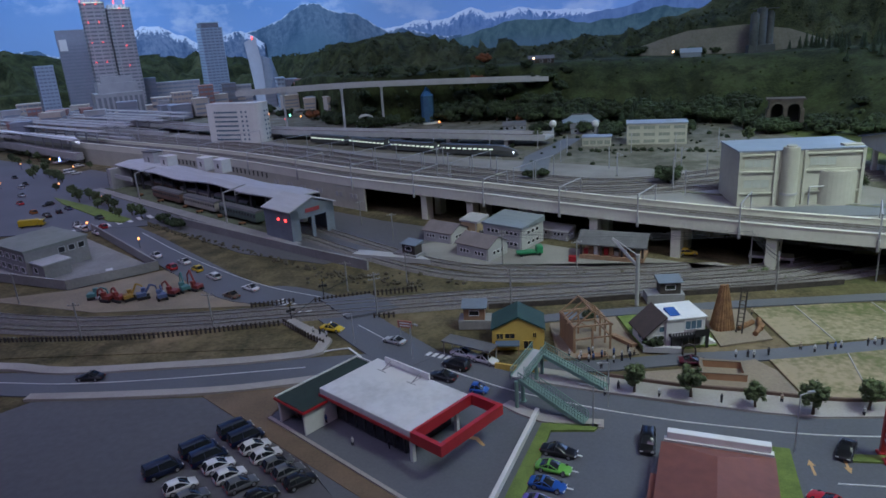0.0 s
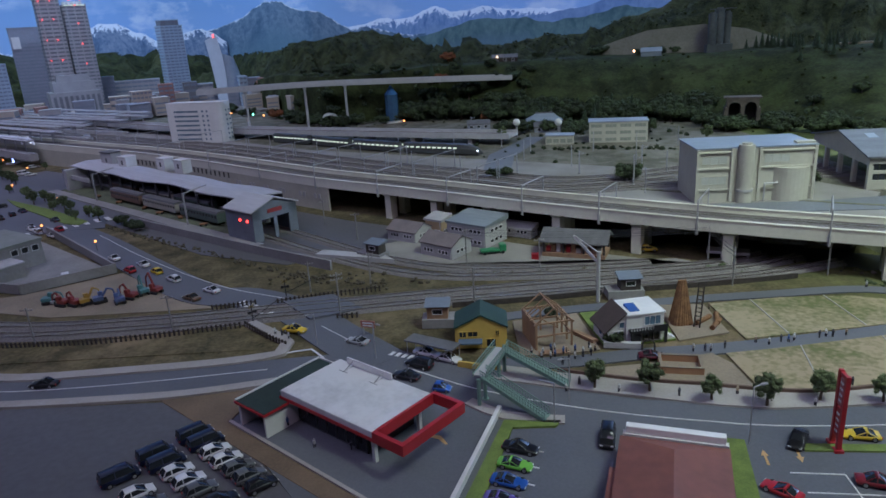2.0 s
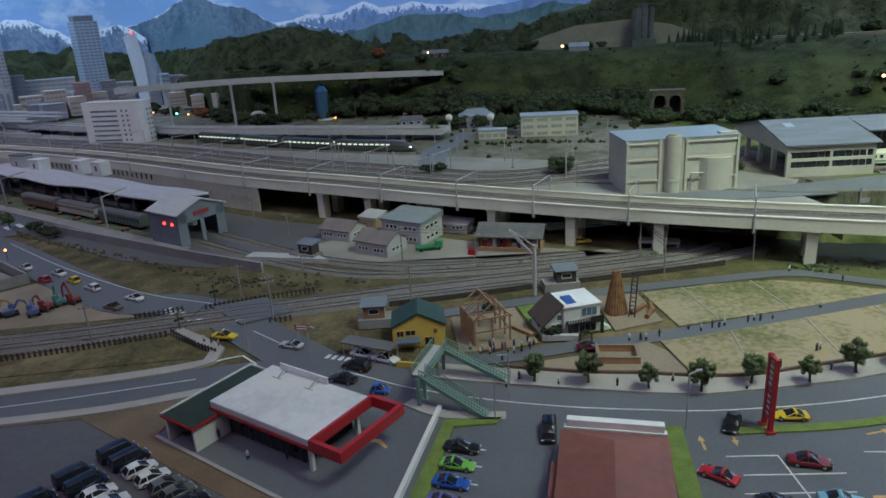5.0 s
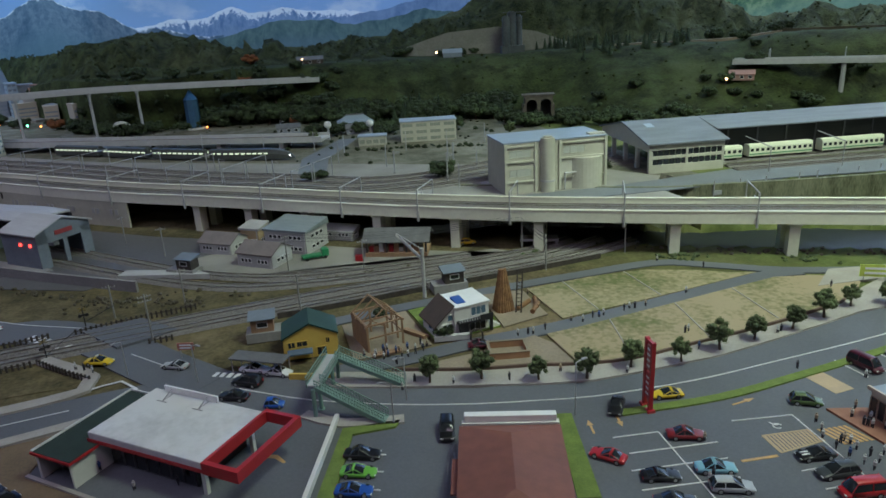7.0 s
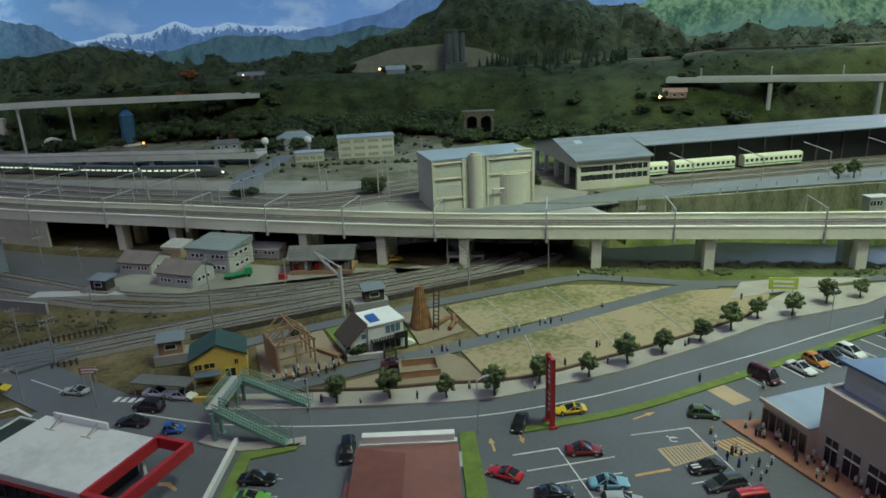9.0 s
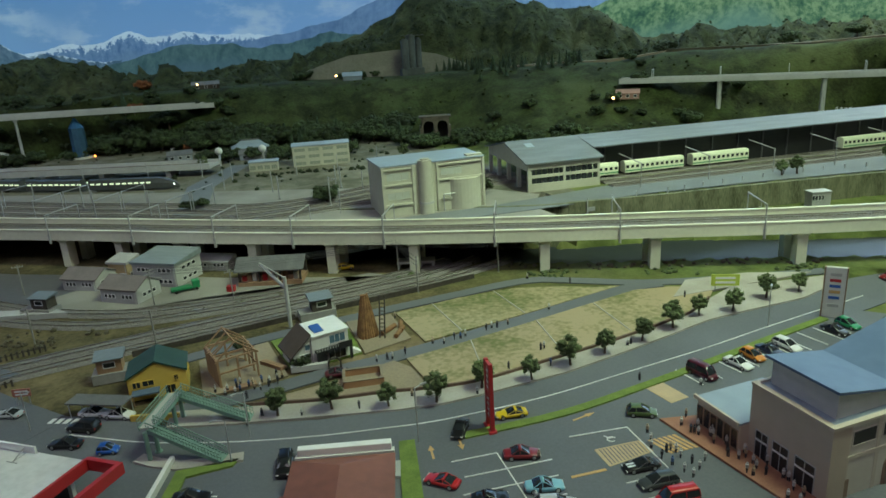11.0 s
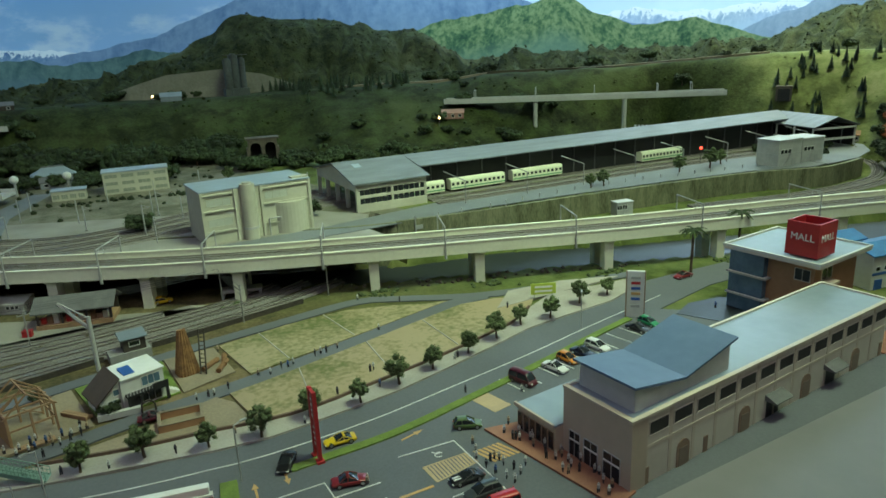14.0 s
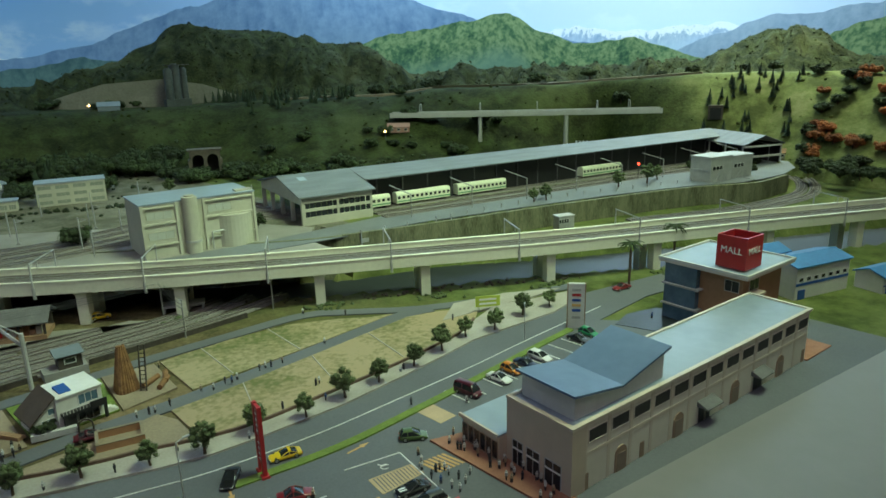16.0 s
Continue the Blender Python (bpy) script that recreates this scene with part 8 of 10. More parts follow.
# ---- vehicles ----
PAINTS = {
    "black": (0.012, 0.012, 0.014), "white": (0.72, 0.72, 0.72), "silver": (0.42, 0.44, 0.46), "grey": (0.12, 0.125, 0.13), "red": (0.50, 0.02, 0.025), "dark red": (0.22, 0.015, 0.02),
    "navy": (0.012, 0.022, 0.06), "blue": (0.02, 0.10, 0.42), "light blue": (0.22, 0.47, 0.60), "green": (0.02, 0.24, 0.10), "lime": (0.16, 0.48, 0.06), "olive": (0.08, 0.13, 0.04),
    "yellow": (0.72, 0.50, 0.02), "orange": (0.62, 0.22, 0.03), "maroon": (0.09, 0.012, 0.025), "brown": (0.16, 0.11, 0.07), "violet": (0.16, 0.12, 0.42), "dark grey": (0.05, 0.055, 0.06)}

# per kind: length, width, waist height, roof height, cabin from and to (parts of the length from the nose), nose and tail heights
KINDS = {"sedan": (4.9, 1.95, 0.92, 1.55, 0.30, 0.80, 0.72, 0.86), "coupe": (4.7, 1.95, 0.82, 1.32, 0.34, 0.86, 0.60, 0.80), "hatch": (4.3, 1.9, 0.95, 1.62, 0.26, 0.97, 0.74, 0.93),
         "wagon": (5.0, 1.95, 0.95, 1.60, 0.27, 0.98, 0.74, 0.93), "suv": (5.0, 2.1, 1.10, 1.90, 0.27, 0.98, 0.92, 1.08), "van": (5.1, 2.05, 1.15, 2.15, 0.14, 0.99, 0.95, 1.12)}


def vehicle_shell(kind):
    """Body, glasshouse, roof and pillars of a car, nose towards +x, resting on z = 0."""
    L, W, zw, zr, c0, c1, zn, zt = KINDS[kind]
    h = W / 2
    sect = ((0.78, 0.0), (0.95, 0.10), (1.0, 0.34), (1.0, 0.58), (0.97, 0.78), (0.90, 0.93), (0.68, 1.0), (0.0, 1.025))
    ring_of = [(-a, b) for a, b in sect] + [(a, b) for a, b in sect[-2::-1]]
    body, rings = bmesh.new(), []
    prof = ((0.0, zn * 0.58, 0.66, 0.36), (0.008, zn * 0.74, 0.78, 0.30), (0.03, zn * 0.89, 0.90, 0.25), (0.10, zn * 0.98, 0.975, 0.23), (0.2, (zn + zw) / 2, 1.0, 0.22), (c0, zw * 0.98, 1.0, 0.22), (0.5, zw, 1.0, 0.22),
            (c1 - 0.05, zw, 0.995, 0.22), (0.93, zt, 0.96, 0.24), (0.975, zt * 0.94, 0.90, 0.27), (0.993, zt * 0.80, 0.80, 0.32), (1.0, zt * 0.60, 0.68, 0.38))
    for f, z, k, lo in prof:
        rings.append([body.verts.new((L / 2 - f * L, h * k * a, lo + (z - lo) * b)) for a, b in ring_of])
    for a, b in zip(rings, rings[1:]):
        for i in range(len(a) - 1):
            body.faces.new((a[i], a[i + 1], b[i + 1], b[i])).smooth = True
        body.faces.new((a[-1], a[0], b[0], b[-1]))
    body.faces.new(rings[0][::-1]), body.faces.new(rings[-1])
    xa, xb, z0 = L / 2 - c0 * L, L / 2 - c1 * L, zw * 0.95
    rake, back = {"van": (0.7, 0.2), "suv": (0.95, 0.35), "wagon": (1.1, 0.45), "hatch": (1.15, 0.5), "sedan": (1.05, 0.95), "coupe": (1.1, 1.25)}[kind]
    # along the cabin: place, height and inset of the section
    line = ((xa + 0.10, 0.0), (xa - rake * 0.45, 0.58), (xa - rake, 0.95), (xa - rake - 0.35, 1.0), ((xa + xb) / 2 - 0.1, 1.0), (xb + back, 0.93), (xb + back * 0.4, 0.55), (xb - 0.06, 0.0))
    glass, gr = bmesh.new(), []
    for x, e in line:
        top = z0 + e * (zr - z0)
        half = [(0.90, 0.0), (0.90 - 0.10 * e, 0.5), (0.86 - 0.17 * e, 0.86), (0.76 - 0.18 * e, 0.98), (0.0, 1.0)]
        gr.append([glass.verts.new((x, s * h * k, z0 - 0.02 + (top - z0) * f)) for s, k, f in [(-1, k, f) for k, f in half] + [(1, k, f) for k, f in half[-2::-1]]])
    for a, b in zip(gr, gr[1:]):
        for i in range(len(a) - 1):
            glass.faces.new((a[i], a[i + 1], b[i + 1], b[i])).smooth = True
    bmesh.ops.remove_doubles(glass, verts=glass.verts, dist=0.004)
    roof, rr = bmesh.new(), []
    for x, e in line[2:6]:
        top = z0 + e * (zr - z0)
        half = [(0.885 - 0.17 * e, 0.80), (0.87 - 0.17 * e, 0.88), (0.77 - 0.18 * e, 1.0), (0.0, 1.0)]
        rr.append([roof.verts.new((x, s * h * k, z0 + (top - z0) * f + 0.025)) for s, k, f in [(-1, k, f) for k, f in half] + [(1, k, f) for k, f in half[-2::-1]]])
    for a, b in zip(rr, rr[1:]):
        for i in range(len(a) - 1):
            roof.faces.new((a[i], a[i + 1], b[i + 1], b[i])).smooth = True
    pillars = []
    for s in (-1, 1):
        for (x0, k0), (x1, k1) in (((xa + 0.05, 0.89), (xa - rake, 0.71)), ((xb, 0.88), (xb + back, 0.71)), (((xa - rake + xb + back) / 2 - 0.05, 0.905), ((xa - rake + xb + back) / 2 - 0.05, 0.71))):
            pillars.append(bmesh.new())
            bar(pillars[-1], (x0, s * h * k0, z0), (x1, s * h * k1, zr - 0.06), 0.055, 5)
    return body, glass, roof, pillars


def wheel_meshes():
    tyre = bmesh.new()
    bar(tyre, (0, -0.17, 0), (0, 0.17, 0), 0.36, 18)
    rim = bmesh.new()
    bar(rim, (0, -0.182, 0), (0, 0.182, 0), 0.235, 12)
    return tyre, rim


SHARED = {}


def shared(key, make):
    """One mesh for all alike parts."""
    if key not in SHARED:
        bm = make()
        bmesh.ops.recalc_face_normals(bm, faces=bm.faces)
        me = bpy.data.meshes.new(key.split("|")[0])
        bm.to_mesh(me)
        bm.free()
        me.transform(Matrix.Scale(U, 4))
        SHARED[key] = me
    return SHARED[key]


def shared_part(name, key, make, material, parent):
    base = shared(key, make)
    k2 = key + "|" + material.name
    if k2 not in SHARED:
        me = base.copy()
        me.materials.clear()
        me.materials.append(material)
        SHARED[k2] = me
    o = new(name, SHARED[k2])
    o.parent = parent
    return o


def car(x, y, turn, kind, colour, label="", z=0.22, group="parked cars", stripe=False, lights=True):
    L, W, zw, zr, c0, c1, zn, zt = KINDS[kind]
    paint = mat("car_paint_" + colour.replace(" ", "_"), PAINTS[colour], tuple(v * 0.85 for v in PAINTS[colour]), 0.3, 0.0, scale=30)
    say = {"sedan": "saloon car", "coupe": "sports car", "hatch": "small hatchback", "wagon": "estate car", "suv": "off-road car", "van": "van"}[kind]
    t = thing("car" if kind != "van" else "van", label or "glossy %s toy %s parked on asphalt" % (colour, say), "car", x, y, z, turn, group)
    t.scale = (0.9, 0.9, 0.9)
    b = shared_part("body", "body|" + kind, lambda: vehicle_shell(kind)[0], paint, t)
    shared_part("glazing", "glazing|" + kind, lambda: vehicle_shell(kind)[1], GLASS, t)
    shared_part("roof", "roof|" + kind, lambda: vehicle_shell(kind)[2], paint, t)
    for q in range(6):
        shared_part("pillar", "pillar%d|" % q + kind, lambda: vehicle_shell(kind)[3][q], paint, t)
    for a in (0.31, -0.30):
        for s in (-1, 1):
            w = shared_part("wheel", "tyre", lambda: wheel_meshes()[0], TYRE, t)
            w.matrix_basis = pose(a * L * U, s * (W / 2 - 0.16) * U, 0.36 * U)
            shared_part("rim", "rim", lambda: wheel_meshes()[1], CHROME, w)
    if lights:
        for s in (-1, 1):
            shared_part("headlight", "headlight|%s%d" % (kind, s), lambda: B(L / 2 - 0.16, L / 2 - 0.03, s * W * 0.33 - 0.2, s * W * 0.33 + 0.2, zn * 0.66, zn * 0.84), HEADL, t)
            shared_part("tail_light", "tail|%s%d" % (kind, s), lambda: B(-L / 2 + 0.0, -L / 2 + 0.1, s * W * 0.33 - 0.17, s * W * 0.33 + 0.17, zt * 0.62, zt * 0.84), TAILL, t)
    if stripe:
        for s in (-0.25, 0.25):
            part("stripe", B(L * 0.2, L * 0.42, s - 0.12, s + 0.12, zw * 0.9, zw * 1.02), WHITEP, t)
    return t


for row in (
        (40.2, 61.8, 130, "coupe", "red"), (50.7, 61.9, -24, "sedan", "dark red"), (43.6, 56.6, -20, "coupe", "black"), (49.8, 55.5, -22, "sedan", "light blue"), (49.3, 52.3, -24, "wagon", "silver"),
        (61.1, 50.2, 170, "wagon", "dark grey"), (60.8, 46.9, 168, "van", "red"), (68.9, 62.3, -34, "hatch", "olive"), (54.1, 70.4, 165, "coupe", "yellow"), (46.6, 70.4, 232, "sedan", "black"),
        (24.7, 73.5, 252, "suv", "black"), (13.9, 72.7, -24, "sedan", "black"), (12.8, 69.6, -24, "coupe", "lime"), (11.7, 66.6, -24, "coupe", "blue"), (10.6, 63.6, -24, "coupe", "violet"),
        (83.0, 66.3, -84, "van", "maroon"), (89.6, 66.0, -86, "sedan", "white"), (93.2, 66.7, -90, "hatch", "orange"), (96.6, 66.6, -88, "sedan", "navy"), (100.2, 66.6, -90, "wagon", "white"), (110.8, 66.6, -90, "sedan", "black"), (114.3, 67.0, -90, "hatch", "green"),
        (42.5, 52.5, -22, "sedan", "dark grey"), (55.5, 42.5, 166, "sedan", "grey")):
    car(*row)
car(61.4, 53.4, 168, "coupe", "black", "black toy sports car with white bonnet stripes", stripe=True)
for row in ((-56.2, 98.0, 176, "sedan", "black"), (-8.5, 105.7, 148, "coupe", "silver"), (1.8, 95.9, 145, "suv", "black"), (-0.2, 92.6, 150, "sedan", "black"), (3.0, 99.6, -32, "sedan", "white"), (6.2, 97.2, -34, "sedan", "white"), (37.0, 93.4, -12, "coupe", "maroon"),
            (-40.9, 134.6, 142, "sedan", "white"), (-43.9, 131.0, 142, "sedan", "brown"), (-51.6, 143.2, 136, "wagon", "white"), (-57.4, 149, 134, "hatch", "yellow"), (-64.3, 151.4, 134, "hatch", "red"), (-62.6, 155.0, 134, "sedan", "white"), (-72.2, 161.5, 134, "sedan", "white"),
            (-99.8, 186.6, 135, "sedan", "white"), (-106.5, 192.0, 136, "wagon", "white"), (-111.5, 197.7, 136, "sedan", "silver"), (-108.0, 204.5, 138, "sedan", "dark grey"), (-101.0, 192.8, 138, "hatch", "red"), (-129, 212, 138, "sedan", "black"), (-136.3, 217, 138, "hatch", "orange"), (-126.0, 219.5, 138, "sedan", "navy"),
            (-150, 232, 138, "sedan", "red"), (-158, 246, 138, "sedan", "silver"), (-168, 262, 138, "wagon", "white"), (-172, 250, 138, "sedan", "white"), (-185, 285, 138, "sedan", "black"), (-190, 268, 138, "hatch", "silver"), (52.1, 141.7, -10, "hatch", "yellow"), (140, 77.2, 170, "sedan", "dark red")):
    car(*row, group="cars on the roads")
tx = car(-20.0, 112.0, -22, "sedan", "yellow", "yellow toy taxi stopped at the level crossing", group="cars on the roads")
part("roof_lamp", B(-0.25, 0.0, -0.3, 0.3, 1.58, 1.78), WHITEP, tx)
bx = car(5.0, 88.2, -18, "hatch", "blue", "tiny bright blue toy car beside the petrol station", group="cars on the roads")
bx.scale = (0.62, 0.8, 0.85)
for k, (x, y) in enumerate(((-27.6, 80.6), (-25.7, 78.7), (-31.2, 76.6), (-29.3, 74.7), (-34.1, 72.5))):
    car(x, y, 38, "van", "navy", "dark navy toy van in the storage yard", 0.22, "vans in the storage yard")
for x, y, c in ((-23.9, 76.6, "white"), (-22.0, 74.6, "white"), (-27.4, 72.9, "white"), (-25.4, 70.9, "white"), (-30.7, 69.2, "white"), (-20.1, 72.8, "grey"), (-18.4, 71.1, "grey"), (-23.5, 69.1, "grey"), (-16.6, 69.2, "black"), (-20.5, 66.8, "black"), (-28.6, 67.1, "grey")):
    car(x, y, 37, "hatch", c, "%s toy hatchback lined up in the storage yard" % c, 0.22, "hatchbacks in the storage yard")


def truck(x, y, turn, colour, length, cargo, label):
    paint = mat("car_paint_" + colour.replace(" ", "_"), PAINTS[colour], tuple(v * 0.85 for v in PAINTS[colour]), 0.35, scale=30)
    t = thing("truck", label, "truck", x, y, 0.22, turn, "small trucks")
    h = length / 2
    part("cab", B(h - 1.5, h, -0.95, 0.95, 0.5, 2.1, r=0.12), paint, t)
    part("windscreen", B(h - 0.1, h + 0.02, -0.8, 0.8, 1.3, 1.95), GLASS, t)
    part("chassis", B(-h, h - 0.1, -0.7, 0.7, 0.4, 0.65), BLACKP, t)
    part("bed", B(-h, h - 1.6, -1.0, 1.0, 0.65, 1.0 if not cargo else 2.3), mat("truck_bed_" + colour.replace(" ", "_"), PAINTS[colour], None, 0.5, scale=40), t)
    for a in (h - 0.8, -h + 0.9):
        for s in (-1, 1):
            w = shared_part("wheel", "tyre", lambda: wheel_meshes()[0], TYRE, t)
            w.matrix_basis = pose(a * U, s * 0.8 * U, 0.36 * U)


truck(18.7, 147.3, 4, "green", 5.8, False, "small dark green toy lorry in the goods yard")
truck(-78.0, 146.4, 32, "white", 4.6, False, "white toy pick-up truck in the builders yard")
truck(-126, 199.2, 12, "yellow", 7.0, True, "yellow toy lorry at the crossroads")
cr = thing("crate", "small red crate standing in the goods yard", "crate", 27.4, 141.6, 0.2, -24)
part("box", B(-0.8, 0.8, -0.6, 0.6, 0, 1.1), REDP, cr)
part("lid", B(-0.85, 0.85, -0.65, 0.65, 1.1, 1.2), REDP, cr)


def excavator(x, y, turn, colour, reach):
    m = mat("digger_" + colour, {"red": (0.26, 0.045, 0.035), "yellow": (0.40, 0.24, 0.04), "blue": (0.09, 0.13, 0.27), "teal": (0.08, 0.22, 0.23), "orange": (0.55, 0.2, 0.05)}[colour], None, 0.5, scale=40)
    t = thing("excavator", "small %s toy excavator on bare earth" % colour, "excavator", x, y, 0.16, turn, "excavators on the lot")
    for s in (-0.8, 0.8):
        part("crawler_track", B(-1.3, 1.3, s - 0.28, s + 0.28, 0, 0.65, r=0.2), TYRE, t)
    part("body", B(-1.3, 0.6, -0.9, 0.9, 0.65, 1.4, r=0.1), m, t)
    part("cab", B(-0.2, 0.7, 0.1, 0.9, 1.4, 2.2, r=0.08), m, t)
    part("boom", bars(((0.5, -0.2, 1.3), (1.6, -0.2, 2.2 + reach), 0.22), ((1.6, -0.2, 2.2 + reach), (2.6, -0.2, 1.9 + reach * 0.6), 0.18), n=6), m, t)
    part("arm", bars(((2.6, -0.2, 1.9 + reach * 0.6), (2.9, -0.2, 0.7), 0.15), n=6), m, t)
    part("bucket", B(2.6, 3.3, -0.6, 0.2, 0.2, 0.75, r=0.08), STEEL, t)


for row in ((-70.3, 132.6, 160, "red", 0.4), (-67.6, 132.2, 150, "red", 0.5), (-65.6, 132.6, 40, "yellow", 1.0), (-63.0, 133.1, 30, "blue", 0.6), (-58.6, 132.0, 120, "blue", 0.3), (-57.2, 134.0, 160, "red", 0.8), (-55.4, 136.0, 130, "teal", 1.6), (-53.0, 136.4, 150, "red", 2.0), (-74, 134.5, 10, "teal", 0.2)):
    excavator(*row)

for k, (x, y, kind, col) in enumerate(((-128, 211, "sedan", "black"), (-127, 215.5, "wagon", "black"), (-110, 195, "sedan", "white"), (-137.5, 227.8, "hatch", "black"), (-164, 290, "van", "white"), (-159.4, 287, "wagon", "white"), (-186, 300, "sedan", "white"), (-170, 268, "sedan", "black"), (-190, 280, "sedan", "white"), (-205, 300, "hatch", "black"), (-182, 326, "van", "white"), (-168, 306, "wagon", "white"))):
    car(x, y, (130, 128, 132, 220, 40, 42, 130, 131, 310, 130, 45, 40)[k], kind, col, "tiny %s toy car on the wide city street" % col, 0.31, "cars on the city street")

# ---- trees, shrubs and figures ----
def ball_template():
    bm = bmesh.new()
    bmesh.ops.create_icosphere(bm, subdivisions=1, radius=1.0)
    bm.verts.index_update()
    got = [v.co.copy() for v in bm.verts], [[v.index for v in f.verts] for f in bm.faces]
    bm.free()
    return got


BALL = ball_template()


def clump(bm, c, r, seed):
    """A lumpy ball of foliage."""
    c, vs = Vector(c), []
    for co in BALL[0]:
        p = co * (r * (1 + 0.45 * noise.noise(co * 1.6 + Vector((seed * 3.1, seed, 0)))))
        p.z *= 0.85
        vs.append(bm.verts.new(c + p))
    for f in BALL[1]:
        bm.faces.new([vs[i] for i in f])


def leaf_spray(bm, c, r, count, rng, size):
    c = Vector(c)
    for k in range(count):
        d = Vector((rng.gauss(0, 1), rng.gauss(0, 1), rng.gauss(0, 1))).normalized()
        p = c + d * r * rng.uniform(0.85, 1.2)
        a = d.orthogonal().normalized()
        b = d.cross(a)
        t = rng.uniform(0, 6.28)
        u, w = a * math.cos(t) + b * math.sin(t), -a * math.sin(t) + b * math.cos(t)
        q = [p + u * size, p + w * size * 0.6 + d * size * 0.5, p - u * size, p - w * size * 0.6 + d * size * 0.3]
        bm.faces.new([bm.verts.new(v) for v in q])


def tree_meshes(seed, h=4.6, spread=1.6, clumps=26, leaf=0.16):
    rng = random.Random(seed)
    trunk = bmesh.new()
    th = h * 0.36
    lean = (rng.uniform(-0.15, 0.15), rng.uniform(-0.15, 0.15))
    bar(trunk, (0, 0, -0.1), (lean[0], lean[1], th), 0.2, 7, 0.13)
    for k in range(5):
        a = k * 1.26 + rng.uniform(-0.3, 0.3)
        bar(trunk, (lean[0], lean[1], th * 0.9), (lean[0] + math.cos(a) * spread * 0.6, lean[1] + math.sin(a) * spread * 0.6, th + h * rng.uniform(0.12, 0.3)), 0.1, 5, 0.04)
    crown = bmesh.new()
    cz = h * 0.60
    for k in range(clumps):
        d = Vector((rng.gauss(0, 1), rng.gauss(0, 1), rng.gauss(0, 1))).normalized() * rng.uniform(0.35, 1.0)
        c = (lean[0] + d.x * spread, lean[1] + d.y * spread, cz + d.z * h * 0.30)
        r = rng.uniform(0.30, 0.52) * spread / 1.6
        clump(crown, c, r, seed * 50 + k)
        leaf_spray(crown, c, r * 1.08, 26, rng, leaf)
    return trunk, crown


TREES = {}


def tree(x, y, z, size, turn, kind, label, group, name="tree", leaf_m=LEAF):
    key = (kind, leaf_m.name, name)
    if key not in TREES:
        tr, cr = tree_meshes(kind, *((4.4, 1.55, 52, 0.105) if kind < 10 else (3.4, 2.3, 44, 0.16)))
        t = thing(name, label, "tree", x, y, z, turn, group)
        part("trunk", tr, BARK, t)
        part("crown", cr, leaf_m, t)
        t.scale = (size, size, size)
        TREES[key] = t
        return t
    o = TREES[key]
    old = o.scale.copy()
    c = copy_thing(o, pose(x * U, y * U, z * U, 0, 0, turn))
    c.scale = (size, size, size)
    return tagged(c, label, group=group)


for k, (x, y) in enumerate(((26.2, 85.7), (33.3, 83.8), (40.5, 80.5), (46.7, 78.2), (53.9, 78.6), (61.3, 77.1), (68.6, 78.0), (75.3, 78.6), (83.0, 79.2), (90.4, 80.4), (97.6, 82), (103.6, 80.5), (113, 81.8), (120.2, 81.0))):
    tree(x, y, 0.45, 1.02 + 0.14 * math.sin(k * 2.3), k * 77, k % 4, "round green street tree on the pale pavement", "street trees along the pavement")
for k, (x, y) in enumerate(((-98.9, 207), (-93, 201), (-108.6, 216.4), (-116.8, 223.5), (-125.9, 233.5), (-135.4, 240.1), (-148.6, 252.3), (-139.4, 246), (-112.5, 220), (-121, 228.5), (-131, 237), (-165, 280), (-178, 296), (-186, 312), (-198, 318), (-205, 345), (-214, 330), (-160, 300), (-172, 318), (-190, 335))):
    tree(x, y, 0.1, 0.95 + 0.2 * math.sin(k * 1.7), k * 61, k % 4, "small dark green street tree beside the city road", "street trees by the city road")
for k, (x, y) in enumerate(((-198.9, 336.7), (-200.5, 329.2), (-212.6, 341.2), (-186.2, 319.6), (-171.4, 285.6), (-164.6, 279.6), (-178.6, 289.7), (-155.6, 269.4), (-216.2, 348), (-191.5, 318.7), (-175, 282), (-160, 274), (-168, 282), (-183, 292), (-222, 352), (-206, 322), (-128, 230.5), (-115, 217.6), (-106, 209), (-101.5, 204))):
    tree(x, y, 0.3, 0.9 + 0.25 * math.sin(k * 1.3), k * 53, k % 4, "small dark green street tree beside the city road", "street trees by the city road", leaf_m=LEAF)
for k, (x, y, s) in enumerate(((-84.3, 195.7, 0.9), (-80, 191, 0.8), (-76, 187.5, 0.9), (58, 176, 1.5), (24, 191, 0.9), (27.5, 193, 0.8), (96, 160, 1.3))):
    tree(x, y, 0 if x < 0 else 7.7, s, k * 40, 10 + k % 3, "low dark shrub with spreading branches", "shrubs in the yards", "shrub", LEAFDARK)
for x, y, z, s in ((170, 128, 7.8, 1.0), (174.5, 127, 7.8, 1.2), (206, 123, 7.8, 1.3), (218, 120, 7.8, 1.6), (226, 121, 7.8, 1.2), (34, 252, 7.7, 1.3), (100, 228, 7.7, 1.3)):
    tree(x, y, z, s, x * 13, 2, "round green tree on the depot terrace", "trees on the depot terrace")
tree(32.4, 98.6, 0.3, 0.7, 10, 10, "dense green garden shrub", "garden shrubs", "shrub", LEAFDARK)
tree(24.8, 110.5, 0.3, 0.5, 70, 10, "dense green garden shrub", "garden shrubs", "shrub", LEAFDARK)


